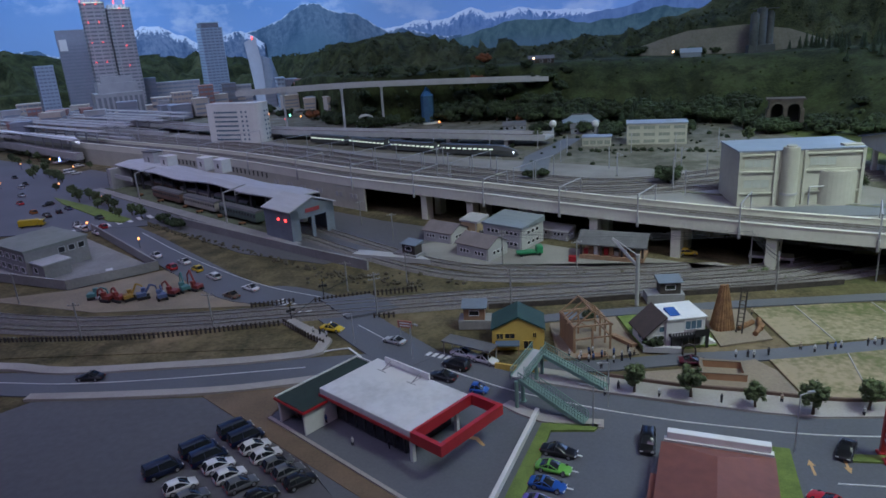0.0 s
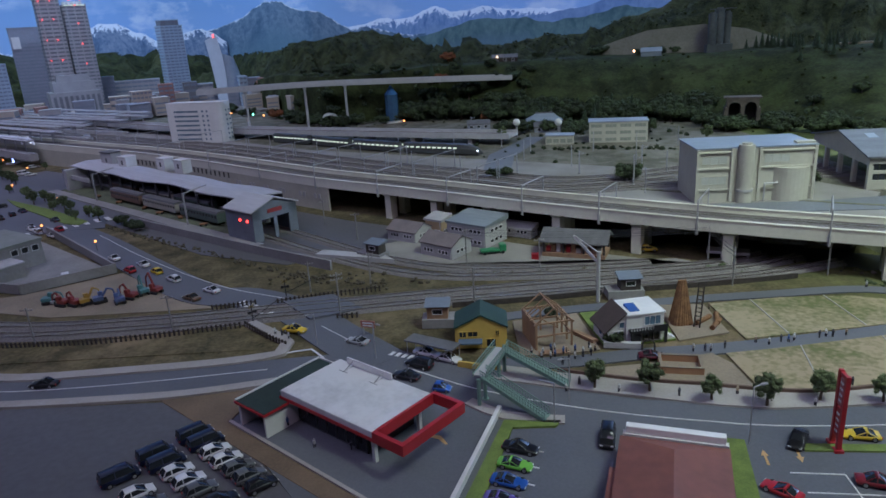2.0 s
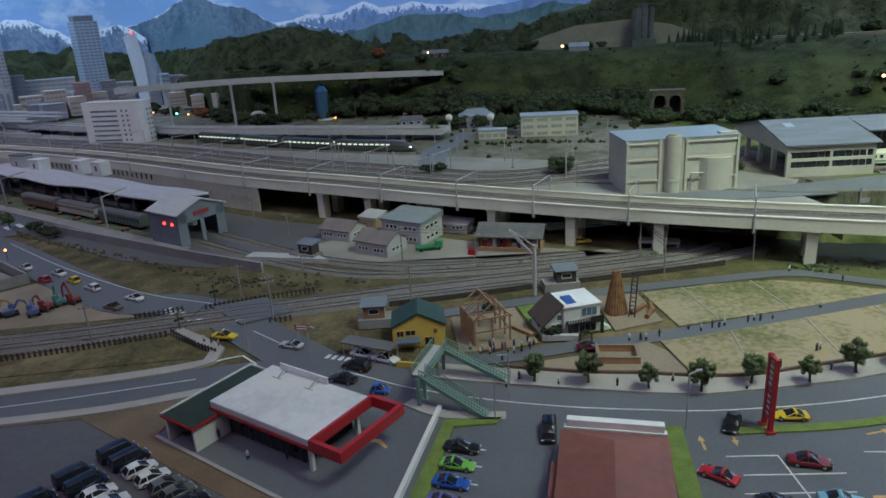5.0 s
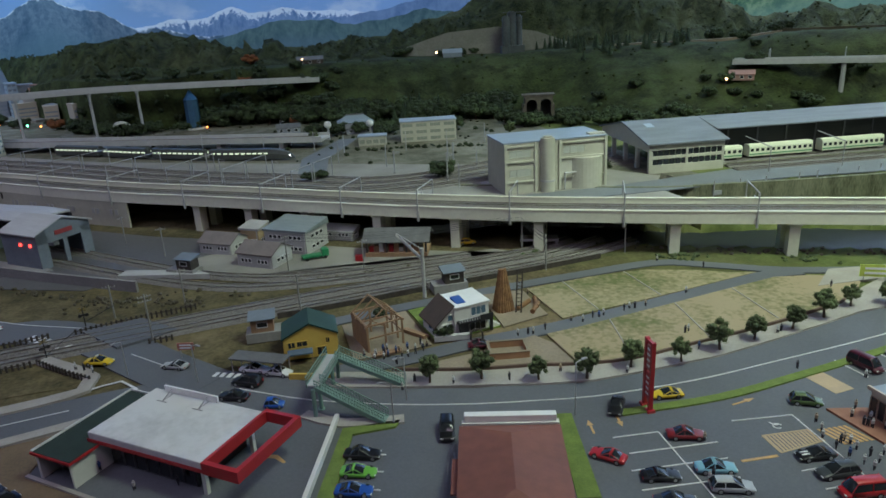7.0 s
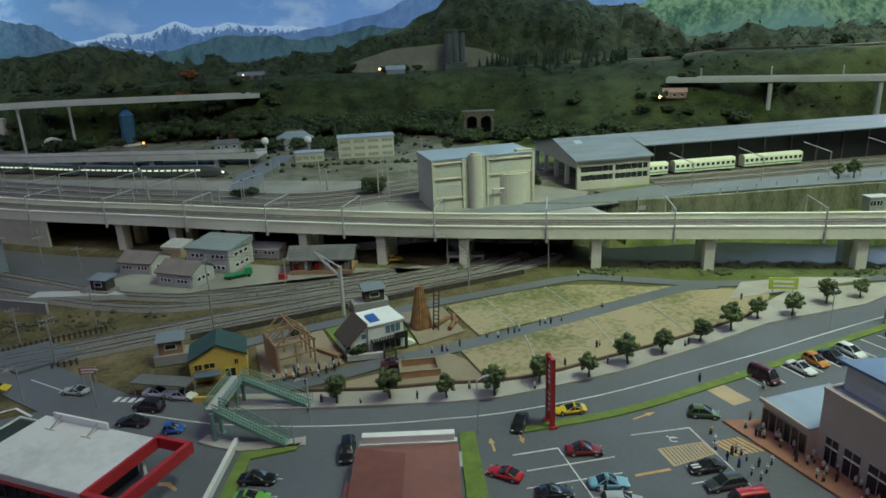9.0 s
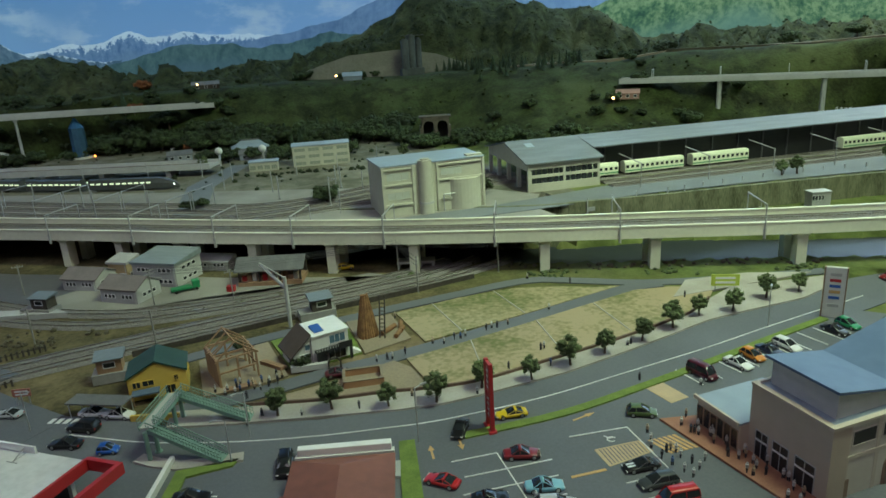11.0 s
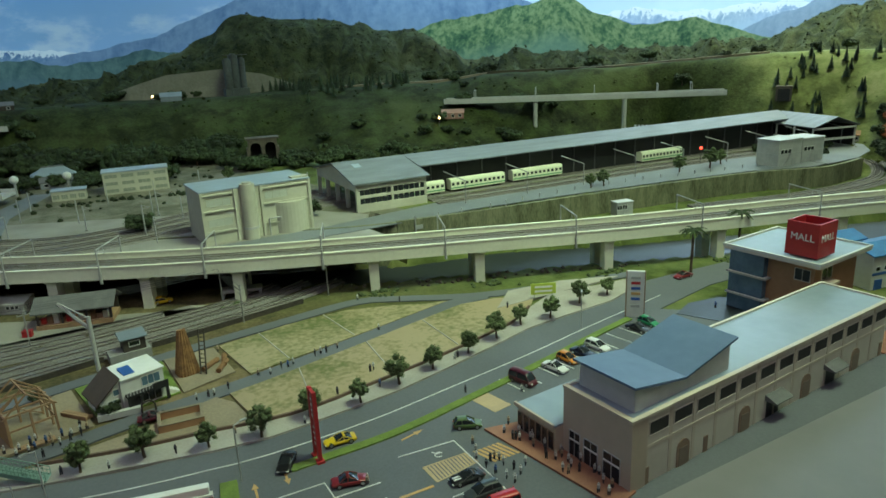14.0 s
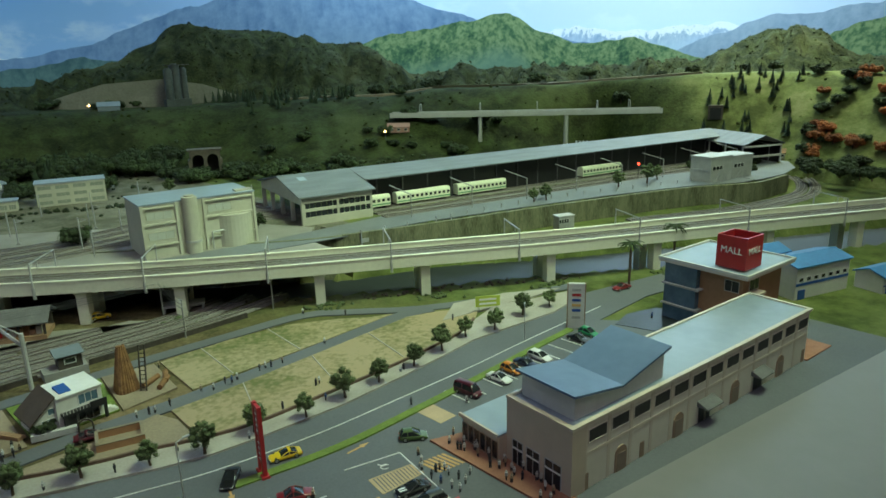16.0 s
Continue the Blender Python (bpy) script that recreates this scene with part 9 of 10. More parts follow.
def pine_meshes(seed):
    rng = random.Random(seed)
    trunk, crown = bmesh.new(), bmesh.new()
    bar(trunk, (0, 0, -0.3), (0, 0, 4.5), 0.16, 6, 0.05)
    for k in range(9):
        f = k / 9
        z, r = 0.6 + f * 4.2, 1.25 * (1 - f) + 0.12
        n = 11
        for j in range(n):
            a = j * 2 * math.pi / n + rng.uniform(-0.2, 0.2) + k
            rr = r * rng.uniform(0.75, 1.15)
            p = Vector((math.cos(a) * rr, math.sin(a) * rr, z - 0.35))
            s = Vector((-math.sin(a), math.cos(a), 0)) * r * 0.35
            crown.faces.new([crown.verts.new(v) for v in (Vector((0, 0, z + 0.45)), p * 0.6 + s + Vector((0, 0, z * 0.4)), p, p * 0.6 - s + Vector((0, 0, z * 0.4)))])
    return trunk, crown


PINES = []


def pine(x, y, z, size, k):
    if not PINES:
        for q in range(3):
            t = thing("pine_tree", "dark green conical pine on the hillside", "tree", x, y, z, 0, "pines on the hillside")
            tr, cr = pine_meshes(q)
            part("trunk", tr, BARK, t)
            part("crown", cr, PINE, t)
            t.scale = (size, size, size)
            PINES.append(t)
            x, y = x + 3, y + 2
        return
    c = copy_thing(PINES[k % 3], pose(x * U, y * U, z * U, 0, 0, k * 47))
    c.scale = (size, size, size)


RNG = random.Random(5)
for k in range(96):
    band = ((23.5, 33, 346, 361), (26, 35, 324, 342), (63.4, 66.0, 303, 334), (66, 69.8, 312, 342), (64.5, 68.5, 306, 340), (24, 36, 348, 358))[k % 6]
    d, r = RNG.uniform(band[0], band[1]), RNG.uniform(band[2], band[3])
    x, y, z = on_hill(d, r, -0.3)
    pine(x, y, z, RNG.uniform(1.0, 1.6) * (0.85 if d > 60 else 1.0), k)
for k in range(196):
    zone = k % 11
    if zone in (0, 6):
        d, r = RNG.uniform(4, 36), RNG.uniform(256, 284)
    elif zone in (1, 5, 7):
        d, r = RNG.uniform(-12, 8), RNG.uniform(322, 342)
    elif zone == 2:
        d, r = RNG.uniform(38, 60), RNG.uniform(285, 345)
    elif zone == 3:
        d, r = RNG.choice(((14, 290), (20, 300), (27, 285), (31, 292), (36, 300), (38, 300))) 
        d, r = d + RNG.gauss(0, 0.9), r + RNG.gauss(0, 7)
    elif zone == 4:
        d, r = RNG.uniform(34, 72), RNG.uniform(358, 368)
    elif zone == 8:
        d, r = RNG.uniform(20, 36), RNG.uniform(262, 284)
    elif zone == 9:
        d, r = RNG.uniform(-12, 20), RNG.uniform(352, 368)
    else:
        d, r = RNG.uniform(-17, 3), RNG.uniform(330, 348)
    x, y, z = on_hill(d, r, -0.3)
    autumn = RNG.random() < 0.03 and d < 10
    tree(x, y, max(z, 7.4), RNG.uniform(0.8, 1.9), k * 31, 10 + k % 3, "small autumn-red tree on the hillside" if autumn else "dark bushy tree on the hillside", "trees on the hillside", "hillside_tree", leaf_m=LEAFRED if autumn else LEAFDARK)
for k in range(72):
    d, r = RNG.uniform(70.3, 78), RNG.uniform(268, 345)
    x, y, z = on_hill(d, r, -0.3)
    red = k % 2 == 0 and r > 296
    tree(x, y, max(z, 7.0), RNG.uniform(0.9, 1.5), k * 31, 10 + k % 3, "autumn-red tree on the eastern hillside" if red else "dark bushy tree on the hillside", "trees on the eastern hillside", "hillside_tree", leaf_m=LEAFRED if red else LEAFDARK)


for k in range(16):
    d, r = RNG.uniform(63.0, 67.5), RNG.uniform(272, 294)
    x, y, z = on_hill(d, r, -0.3)
    tree(x, y, max(z, 7.0), RNG.uniform(0.8, 1.4), k * 41, 10 + k % 3, "dark bushy tree below the meadow", "trees on the eastern hillside", "hillside_tree", leaf_m=LEAFDARK)


# a dark wood along the foot of the hill, behind the yard
for k in range(96):
    d = RNG.uniform(-3, 22.5)
    r = knots(d, FOOT) + RNG.uniform(-7, 9)
    x, y, z = on_hill(d, r, -0.3)
    if k % 3 == 0:
        pine(x, y, max(z, 7.4), RNG.uniform(1.5, 2.4), k)
    else:
        russet = k in (31, 62)
        tree(x, y, max(z, 7.4), RNG.uniform(1.8, 3.0) * (0.6 if russet else 1), k * 37, 10 + k % 3, "russet tree in the dark wood" if russet else "tall dark tree in the wood at the hill's foot", "trees on the hillside", "hillside_tree", leaf_m=LEAFRED if russet else LEAFDARK)


def scatter(name, label, count, zones, size, material, seed):
    """Uncounted tufts and shrubs as one thing."""
    rng = random.Random(seed)
    bm = bmesh.new()
    for k in range(count):
        x, y, z = zones(rng)
        r = size * rng.uniform(0.5, 1.3)
        clump(bm, (x, y, z + r * 0.3), r, k)
        leaf_spray(bm, (x, y, z + r * 0.3), r, 5, rng, r * 0.35)
    return tagged(part(name, bm, material), label, "shrubs", kind="stuff")


def crest_zone(rng):
    d, r = rng.uniform(-40, 74), rng.uniform(368, 432)
    x, y, z = on_hill(d, r + knots(d, [(-60, 78), (-17, 78), (-11, 0), (110, 0)]))
    return x, y, z - 0.3


def slope_zone(rng):
    d, r = rng.uniform(-14, 74), rng.uniform(262, 345)
    x, y, z = on_hill(d, r)
    return x, y, max(z, 7.5)


def verge_zone(rng):
    pick = rng.random()
    if pick < 0.35:
        t = rng.random()
        return -86 + 58 * t + rng.uniform(-1, 1), 192 - 48 * t + rng.uniform(-1.2, 1.2), 0.1
    if pick < 0.55:
        t = rng.random()
        return -28 + 24 * t + rng.uniform(-2, 2), 143 - 12 * t + rng.uniform(-2, 2), 0.1
    if pick < 0.8:
        t = rng.random()
        return 72 + 70 * t + rng.uniform(-2, 2), knots(72 + 70 * t, RIVER_N) - rng.uniform(3, 6), 0.0
    t = rng.random()
    return -30 + 70 * t, 133 + rng.uniform(-1.5, 3) + (5 if t < 0.4 else 0), 0.1


scatter("woodland", "dense dark shrubs covering the wooded hills", 3600, crest_zone, 0.62, HILLD, 3)
scatter("undergrowth", "rough grass tufts and shrubs on the slopes", 380, slope_zone, 0.7, HILLG, 4)


def foot_zone(rng):
    """Thickets along the foot of the hills."""
    d = rng.uniform(-13, 44)
    r = knots(d, FOOT) - 4 + abs(rng.gauss(0, 1)) * 9
    x, y, z = on_hill(d, r)
    return x, y, max(z, 7.4)


scatter("thicket", "dense dark bushes along the foot of the hills", 520, foot_zone, 1.15, LEAFDARK, 8)


def terrace_zone(rng):
    """Bushes in rows between the goods lines."""
    if rng.random() < 0.5:
        t = rng.random()
        return 44 + 60 * t, 232 - 22 * t + rng.gauss(0, 1.0), 7.7
    return rng.uniform(22, 112), rng.uniform(206, 262), 7.7


scatter("terrace_shrubs", "small dark shrubs between the goods lines", 110, terrace_zone, 0.8, LEAFDARK, 12)


def pier_zone(rng):
    """Grass and low bushes round the feet of the piers."""
    c, d, w = along(VPATH, rng.choice((64.2, 88, 107, 133, 158)))
    p = c + d * rng.gauss(0, 2.2) + w * rng.uniform(-3.2, 1.0)
    return p.x, p.y, 0.0


scatter("pier_shrubs", "low green bushes round the feet of the viaduct piers", 90, pier_zone, 0.55, LEAF, 14)
scatter("verge_scrub", "rough brown scrub along the railway verges", 340, verge_zone, 0.42, SCRUB, 6)


def palm(x, y, h):
    t = thing("palm_tree", "tall model palm tree with feathered fronds", "palm tree", x, y, 0.0, 0, "palm trees")
    part("trunk", bars(((0, 0, 0), (0.2, 0.1, h), 0.28), n=8), BARK, t)
    rng = random.Random(int(x))
    for k in range(24):
        a = k * 2 * math.pi / 12 + rng.uniform(-0.2, 0.2)
        e = rng.uniform(-0.1, 0.5)
        bm = bmesh.new()
        prev = None
        for j in range(6):
            f = j / 5
            c = Vector((0.2 + math.cos(a) * 2.9 * f, 0.1 + math.sin(a) * 2.9 * f, h + 2.6 * e * f + 0.4 * f - 1.6 * f * f))
            s = Vector((-math.sin(a), math.cos(a), 0)) * 0.42 * (1 - f * 0.75)
            ring = [bm.verts.new(c + s - Vector((0, 0, 0.16))), bm.verts.new(c), bm.verts.new(c - s - Vector((0, 0, 0.16)))]
            if prev:
                for i in range(2):
                    bm.faces.new((prev[i], prev[i + 1], ring[i + 1], ring[i]))
            prev = ring
        part("frond", bm, LEAFDARK, t)


palm(142.5, 77.0, 10.2)
palm(162.7, 78.0, 10.2)

FIGS = {}


def figurine(x, y, turn, colour, z=0.45):
    """A plain peg of a standing model figure."""
    if colour not in FIGS:
        bm = bmesh.new()
        for s in (-0.16, 0.16):
            bar(bm, (s, 0, 0), (s * 0.9, 0, 0.85), 0.11, 6, 0.15)
        for f in bm.faces:
            f.material_index = 1
        bar(bm, (0, 0, 0.8), (0, 0, 1.5), 0.24, 8, 0.3)
        got = bmesh.ops.create_icosphere(bm, subdivisions=1, radius=0.2)
        bmesh.ops.translate(bm, verts=got["verts"], vec=(0, 0, 1.78))
        o = part("figurine", bm, [mat("figure_" + colour, {"dark": (0.04, 0.04, 0.05), "white": (0.6, 0.6, 0.58), "red": (0.30, 0.06, 0.06), "tan": (0.42, 0.32, 0.22), "blue": (0.06, 0.12, 0.3)}[colour], None, 0.7, scale=80), mat("figure_trousers", (0.035, 0.035, 0.045), None, 0.7, scale=80)])
        o.data.transform(Matrix.Scale(0.66, 4))
        FIGS[colour] = tagged(put(o, x, y, z, turn), "plain tiny painted model figure standing", "figurine", "model figures")
        return
    copy_thing(FIGS[colour], pose(x * U, y * U, z * U, 0, 0, turn))


FR = random.Random(21)
for k in range(34):
    x, y = (FR.uniform(70.8, 74.0), FR.uniform(40, 59)) if k % 4 else (FR.uniform(64, 70), FR.uniform(49, 59))
    figurine(x, y, k * 47, ("white", "tan", "white", "white", "dark")[k % 5], 0.5 if k % 4 else 0.22)
for k in range(16):
    x, y = FR.uniform(18.5, 29.5), FR.uniform(95.0, 98.0)
    figurine(x, y, k * 83, ("white", "tan", "white", "blue", "dark")[k % 5], 0.35)
COLS = ("white", "dark", "white", "dark", "tan", "white", "dark", "blue")
for k, (x, y) in enumerate(((-23.1, 110.8), (-21.8, 110.0), (-20.4, 108.6), (23.2, 92.8), (24.6, 95.0), (25.4, 94.4), (26.7, 94.8), (24.0, 96.2), (43.4, 94.2), (45.1, 94.0), (45.9, 93.8), (48.3, 94.4), (53.6, 95.6), (55.2, 94.6), (57.4, 95.3), (58.4, 95.0), (59.5, 95.4), (63.6, 95.7), (64.8, 96.0), (65.7, 95.7), (51.9, 108.9), (80.0, 79.0), (80.8, 79.2), (66.0, 79.4), (52.6, 77.4),
                              (24.3, 86.8), (29.2, 84.2), (36.7, 82.0), (44.3, 81.4), (-11.4, 76.1), (-6.7, 75.1), (-15.7, 81.6), (22.1, 85.2), (71.1, 55.9), (72.6, 56.3), (72.7, 54.3), (71.8, 52.9), (72.9, 52.0), (72.0, 51.0), (73.0, 49.2), (72.6, 47.8), (72.2, 45.7), (72.6, 42.5), (71.2, 50.1), (66.5, 58.4), (65.6, 56.7), (65.7, 54.1), (64.6, 51.9),
                              (64.9, 50.3), (74.3, 69.3), (82.4, 113.6), (88.1, 106.8), (67.9, 95.9), (77.4, 97.7), (101.4, 89.6), (128.9, 63.0), (80.5, 64.0), (67.5, 84.6), (68.3, 84.9), (60.0, 81.6), (52.0, 60.2), (47.8, 54.0), (48.6, 54.4), (26.9, 70.5), (30.0, 69.6), (33.2, 68.4), (110.0, 84.5))):
    figurine(x, y, k * 57, COLS[k % 8], 0.5)

# ---- markings, poles, fences, wires ----
def marking(pts, material=WHITE, label="white painted line on asphalt", z=0.26):
    return structure(part("marking", P(pts, 0.2, z), material), label, "road marking")


def line_mark(pts, w=0.16, material=WHITE, z=0.3, label="white painted road line"):
    return structure(strip("marking", pts, -w / 2, w / 2, 0.2, z, material), label, "road marking")


line_mark([(0, 95.6), (5, 91.6), (10.3, 87.7), (20.5, 82.3), (30.5, 78.3), (38.8, 75.8), (45.7, 74), (60, 72.4), (74.4, 72.4), (90, 72.6), (105, 73.4), (128, 74.2)])
line_mark([(-110, 100.2), (-75, 98.7), (-60, 96.9), (-43, 96.9), (-22, 98.4)])
line_mark([(-15.5, 113.5), (-8, 104.5)])
line_mark([(-25, 128.2), (-40.5, 138.2), (-64, 160.5), (-86, 185)])
line_mark([(-22, 103), (-16, 104.5), (-13.5, 101)], 0.35)
for a, b in (((42.8, 65.0), (48.4, 64.0)), ((48.4, 64.0), (46.3, 48)), ((42.9, 61.6), (53.5, 59.7)), ((41.4, 58.8), (52.5, 56.8)), ((40.6, 55.6), (51.5, 53.6)), ((57.9, 62.6), (65.4, 60.9)), ((65.4, 60.9), (63.2, 46)), ((58.2, 52.0), (64.2, 51.2)), ((58.2, 48.8), (63.8, 48.0))):
    line_mark([a, b], 0.15)
for k in range(9):
    x = 81 + k * 3.55
    line_mark([(x, 69.4), (x + 0.2, 64.2)], 0.18)
for k in range(6):
    line_mark([(11.2 - k * 1.05, 74.6 - k * 3.0), (16.6 - k * 1.05, 72.0 - k * 3.0)], 0.18)
def arrow_mark(x, y, turn, length):
    """A straight arrow: slim shaft and a pointed head."""
    a = radians(turn)
    pts = ((-0.14, 0), (0.14, 0), (0.14, length * 0.62), (0.42, length * 0.62), (0, length), (-0.42, length * 0.62), (-0.14, length * 0.62))
    return marking([(x + u * math.cos(a) - v * math.sin(a), y + u * math.sin(a) + v * math.cos(a)) for u, v in pts], ORANGE, "orange painted arrow on asphalt")


arrow_mark(41.2, 66.6, -14, 2.9)
arrow_mark(45.8, 69.4, 166, 2.9)
arrow_mark(60.4, 65.5, -86, 3.6)
for q in ([(53.6, 56.0), (57.9, 55.3), (57.8, 54.9), (53.5, 55.6)],):
    marking(q, ORANGE, "orange painted line on asphalt")
marking([(73.8, 68.3), (76.9, 68.2), (77.2, 62.7), (74.1, 62.6)], TANPAINT, "tan painted no-parking box")
for k in range(13):
    f = k / 12
    marking([(59.1 + 5.4 * f, 58.7 - 1.0 * f), (59.4 + 5.4 * f, 58.65 - 1.0 * f), (58.95 + 5.5 * f, 55.5), (58.65 + 5.5 * f, 55.5)], TANPAINT, "tan painted hatching on asphalt")
for a, b in (((59.0, 58.8), (64.7, 57.8)), ((58.6, 55.4), (64.8, 55.4)), ((59.0, 58.8), (58.6, 55.4)), ((64.7, 57.8), (64.8, 55.4))):
    line_mark([a, b], 0.2, TANPAINT, 0.27, "tan painted border of the hatched box")
for k in range(6):
    marking([(65.7 + k * 0.66, 57.4 - k * 0.1), (66.1 + k * 0.66, 57.35 - k * 0.1), (66.7 + k * 0.66, 53.9 - k * 0.1), (66.3 + k * 0.66, 53.95 - k * 0.1)], ORANGE, "orange zebra crossing stripe")
line_mark([(62.1 + 0.55 * math.cos(k * 0.7), 59.7 + 0.5 * math.sin(k * 0.7)) for k in range(8)], 0.13, WHITE, 0.27, "white painted wheelchair symbol")
line_mark([(61.7, 60.7), (62.0, 60.0), (62.6, 59.9)], 0.14, WHITE, 0.28, "white painted wheelchair symbol")
for q in ([(56, 81.8), (56.2, 81.8), (59.8, 93.8), (59.6, 93.8)], [(70, 81.8), (70.2, 81.8), (73.2, 95), (73, 95)], [(84, 83.2), (84.2, 83.2), (86.2, 96.4), (86, 96.4)], [(60, 98.2), (60.2, 98.2), (60.6, 112), (60.4, 112)], [(73, 99), (73.2, 99), (73.6, 111.6), (73.4, 111.6)]):
    structure(part("kerb", P(q, 0.3, 0.45), PAVE), "thin pale edging across the field", "kerb")
for k in range(8):
    a = (-32.5 + k * 0.95, 128.5 - k * 0.95)
    marking([(a[0], a[1]), (a[0] + 0.4, a[1] - 0.4), (a[0] - 1.1, a[1] - 1.9), (a[0] - 1.5, a[1] - 1.5)], WHITE, "white stop marking before the crossing", 0.31)
for k in range(5):
    marking([(-2.5 + k * 1.0, 101.6 - k * 0.55), (-1.9 + k * 1.0, 101.3 - k * 0.55), (-2.6 + k * 1.0, 100.2 - k * 0.55), (-3.2 + k * 1.0, 100.5 - k * 0.55)], WHITE, "white give-way marking", 0.28)
for k in range(9):
    marking([(-113 + k * 2.4, 190 + k * 1.9), (-112 + k * 2.4, 190.8 + k * 1.9), (-109 + k * 2.4, 187 + k * 1.9), (-110 + k * 2.4, 186.2 + k * 1.9)], WHITE, "white zebra crossing stripe", 0.3)
slab("crossing", [(-24.5, 125.6), (-15, 127.6), (-8.5, 119.4), (-18, 116.4)], 0.1, 0.70, ASPHALT, "grey asphalt level crossing between the rails", "level crossing")


def fence_line(pts, step, h, label, material=DARKWOOD, w=0.16):
    f = thing("fence", label, "fence", kind="structure")
    path = smooth_path(pts, step)
    for p in path:
        part("post", B(p.x - w, p.x + w, p.y - w * 0.7, p.y + w * 0.7, 0, h), material, f)
    bm = bmesh.new()
    sweep(bm, path, [(-0.05, h * 0.62), (0.05, h * 0.62), (0.05, h * 0.74), (-0.05, h * 0.74)])
    part("rail", bm, material, f)


fence_line([(-83, 114.6), (-55, 113.0), (-30.5, 115.8)], 0.8, 1.1, "low fence of dark old sleepers along the line")
fence_line([(-29.6, 116.2), (-24.5, 110.4), (-20.6, 106.6)], 0.8, 1.1, "low fence of dark old sleepers by the pavement")
fence_line([(-25.6, 125.8), (-16, 127.8), (-6, 129.2)], 0.8, 1.2, "dark sleeper fence behind the tracks")
fence_line([(-38, 124.9), (-34, 125.4), (-30, 126.2)], 0.8, 1.2, "short dark sleeper fence at the crossing")
fence_line([(-13, 116.5), (-9.5, 116.9)], 0.8, 1.1, "short dark sleeper fence before the crossing hut")
for a in ([(8, 118.4), (22, 118.8), (36, 119.6)], [(44, 119.9), (60, 120.3), (74, 121.2)]):
    structure(strip("sleeper_wall", a, -0.15, 0.15, 0, 1.0, DARKWOOD), "low dark retaining edge beside the track", "edging")
fence_line([(112, 134.4), (134.6, 131.8), (177, 127.2), (217, 114.2), (246, 104.6)], 6.0, 9.0, "tall thin posts along the river wall", STEEL, 0.14)


def pole(x, y, h, arm, turn, z=0.1, label="weathered wooden pole with cross arms", material=None, group="poles along the railway"):
    p = thing("utility_pole", label, "utility pole", x, y, z, turn, group)
    m = material or DULLC
    part("mast", bars(((0, 0, 0), (0, 0, h), 0.14), n=8), m, p)
    for k in range(arm):
        part("crossarm", bars(((-1.1, 0, h - 0.5 - k * 0.8), (1.1, 0, h - 0.5 - k * 0.8), 0.09)), m, p)
        for s in (-1, -0.4, 0.4, 1):
            part("insulator", bars(((s, 0, h - 0.5 - k * 0.8), (s, 0, h - 0.2 - k * 0.8), 0.06)), CONCG, p)
    return p


for x, y, h, arm, turn in ((-12.6, 117.7, 8.5, 2, 20), (12.0, 117.1, 8.0, 1, 0), (12.3, 141.9, 8.0, 2, 30), (-66.4, 114.5, 7, 1, 0), (-42.6, 116.0, 7, 1, 0), (61.5, 132.6, 8.2, 2, 60), (60.7, 119.4, 7.6, 2, 60), (80.0, 121.5, 7.4, 2, 40), (-23.4, 180.3, 7, 1, 30), (-13.4, 164.9, 7, 1, 0), (-20, 131, 6.5, 1, 0), (-90, 134, 7, 1, 0), (-8.0, 133, 7, 2, 30), (27, 134.8, 7, 1, 10)):
    pole(x, y, h, arm, turn)
for x, y, h in ((-15.3, 106.3, 5.5), (-5.1, 99.6, 6.0), (41.0, 71.0, 7.5), (22, 82.8, 6.5), (104.5, 73.9, 7.2), (19.0, 77.8, 6.0)):
    p = thing("street_lamp", "slim grey street lamp with a short arm", "street lamp", x, y, 0.2, x * 9, "street lamps")
    part("post", bars(((0, 0, 0), (0, 0, h), 0.09)), STEEL, p)
    part("arm", bars(((0, 0, h), (1.1, 0, h + 0.25), 0.07)), STEEL, p)
    part("lamp_head", B(0.9, 1.7, -0.15, 0.15, h + 0.15, h + 0.32), STEEL, p)


def wire(a, b, sag, label="thin dark overhead wire between poles"):
    a, b = Vector(a), Vector(b)
    bm = bmesh.new()
    line = [a.lerp(b, k / 8) - Vector((0, 0, sag * 4 * k / 8 * (1 - k / 8))) for k in range(9)]
    sweep(bm, line, [(-0.025, -0.025), (0.025, -0.025), (0.025, 0.025), (-0.025, 0.025)])
    return tagged(part("wire", bm, DARKSTEEL), label, "wire", "overhead wires")


for dz in (0.3, 1.1):
    for s in (-0.9, 0.9):
        wire((61.5 + s * 0.5, 132.6 + s * 0.8, 8.2 - dz), (80.0 + s * 0.5, 121.5 + s * 0.8, 7.4 - dz), 0.6)
        wire((12.3 + s * 0.5, 141.9 + s * 0.8, 8.0 - dz), (61.5 + s * 0.5, 132.6 + s * 0.8, 8.2 - dz), 1.0)
        wire((60.7 + s * 0.5, 119.4 + s * 0.8, 7.4 - dz), (61.5 + s * 0.5, 132.6 + s * 0.8, 8.0 - dz), 0.4)


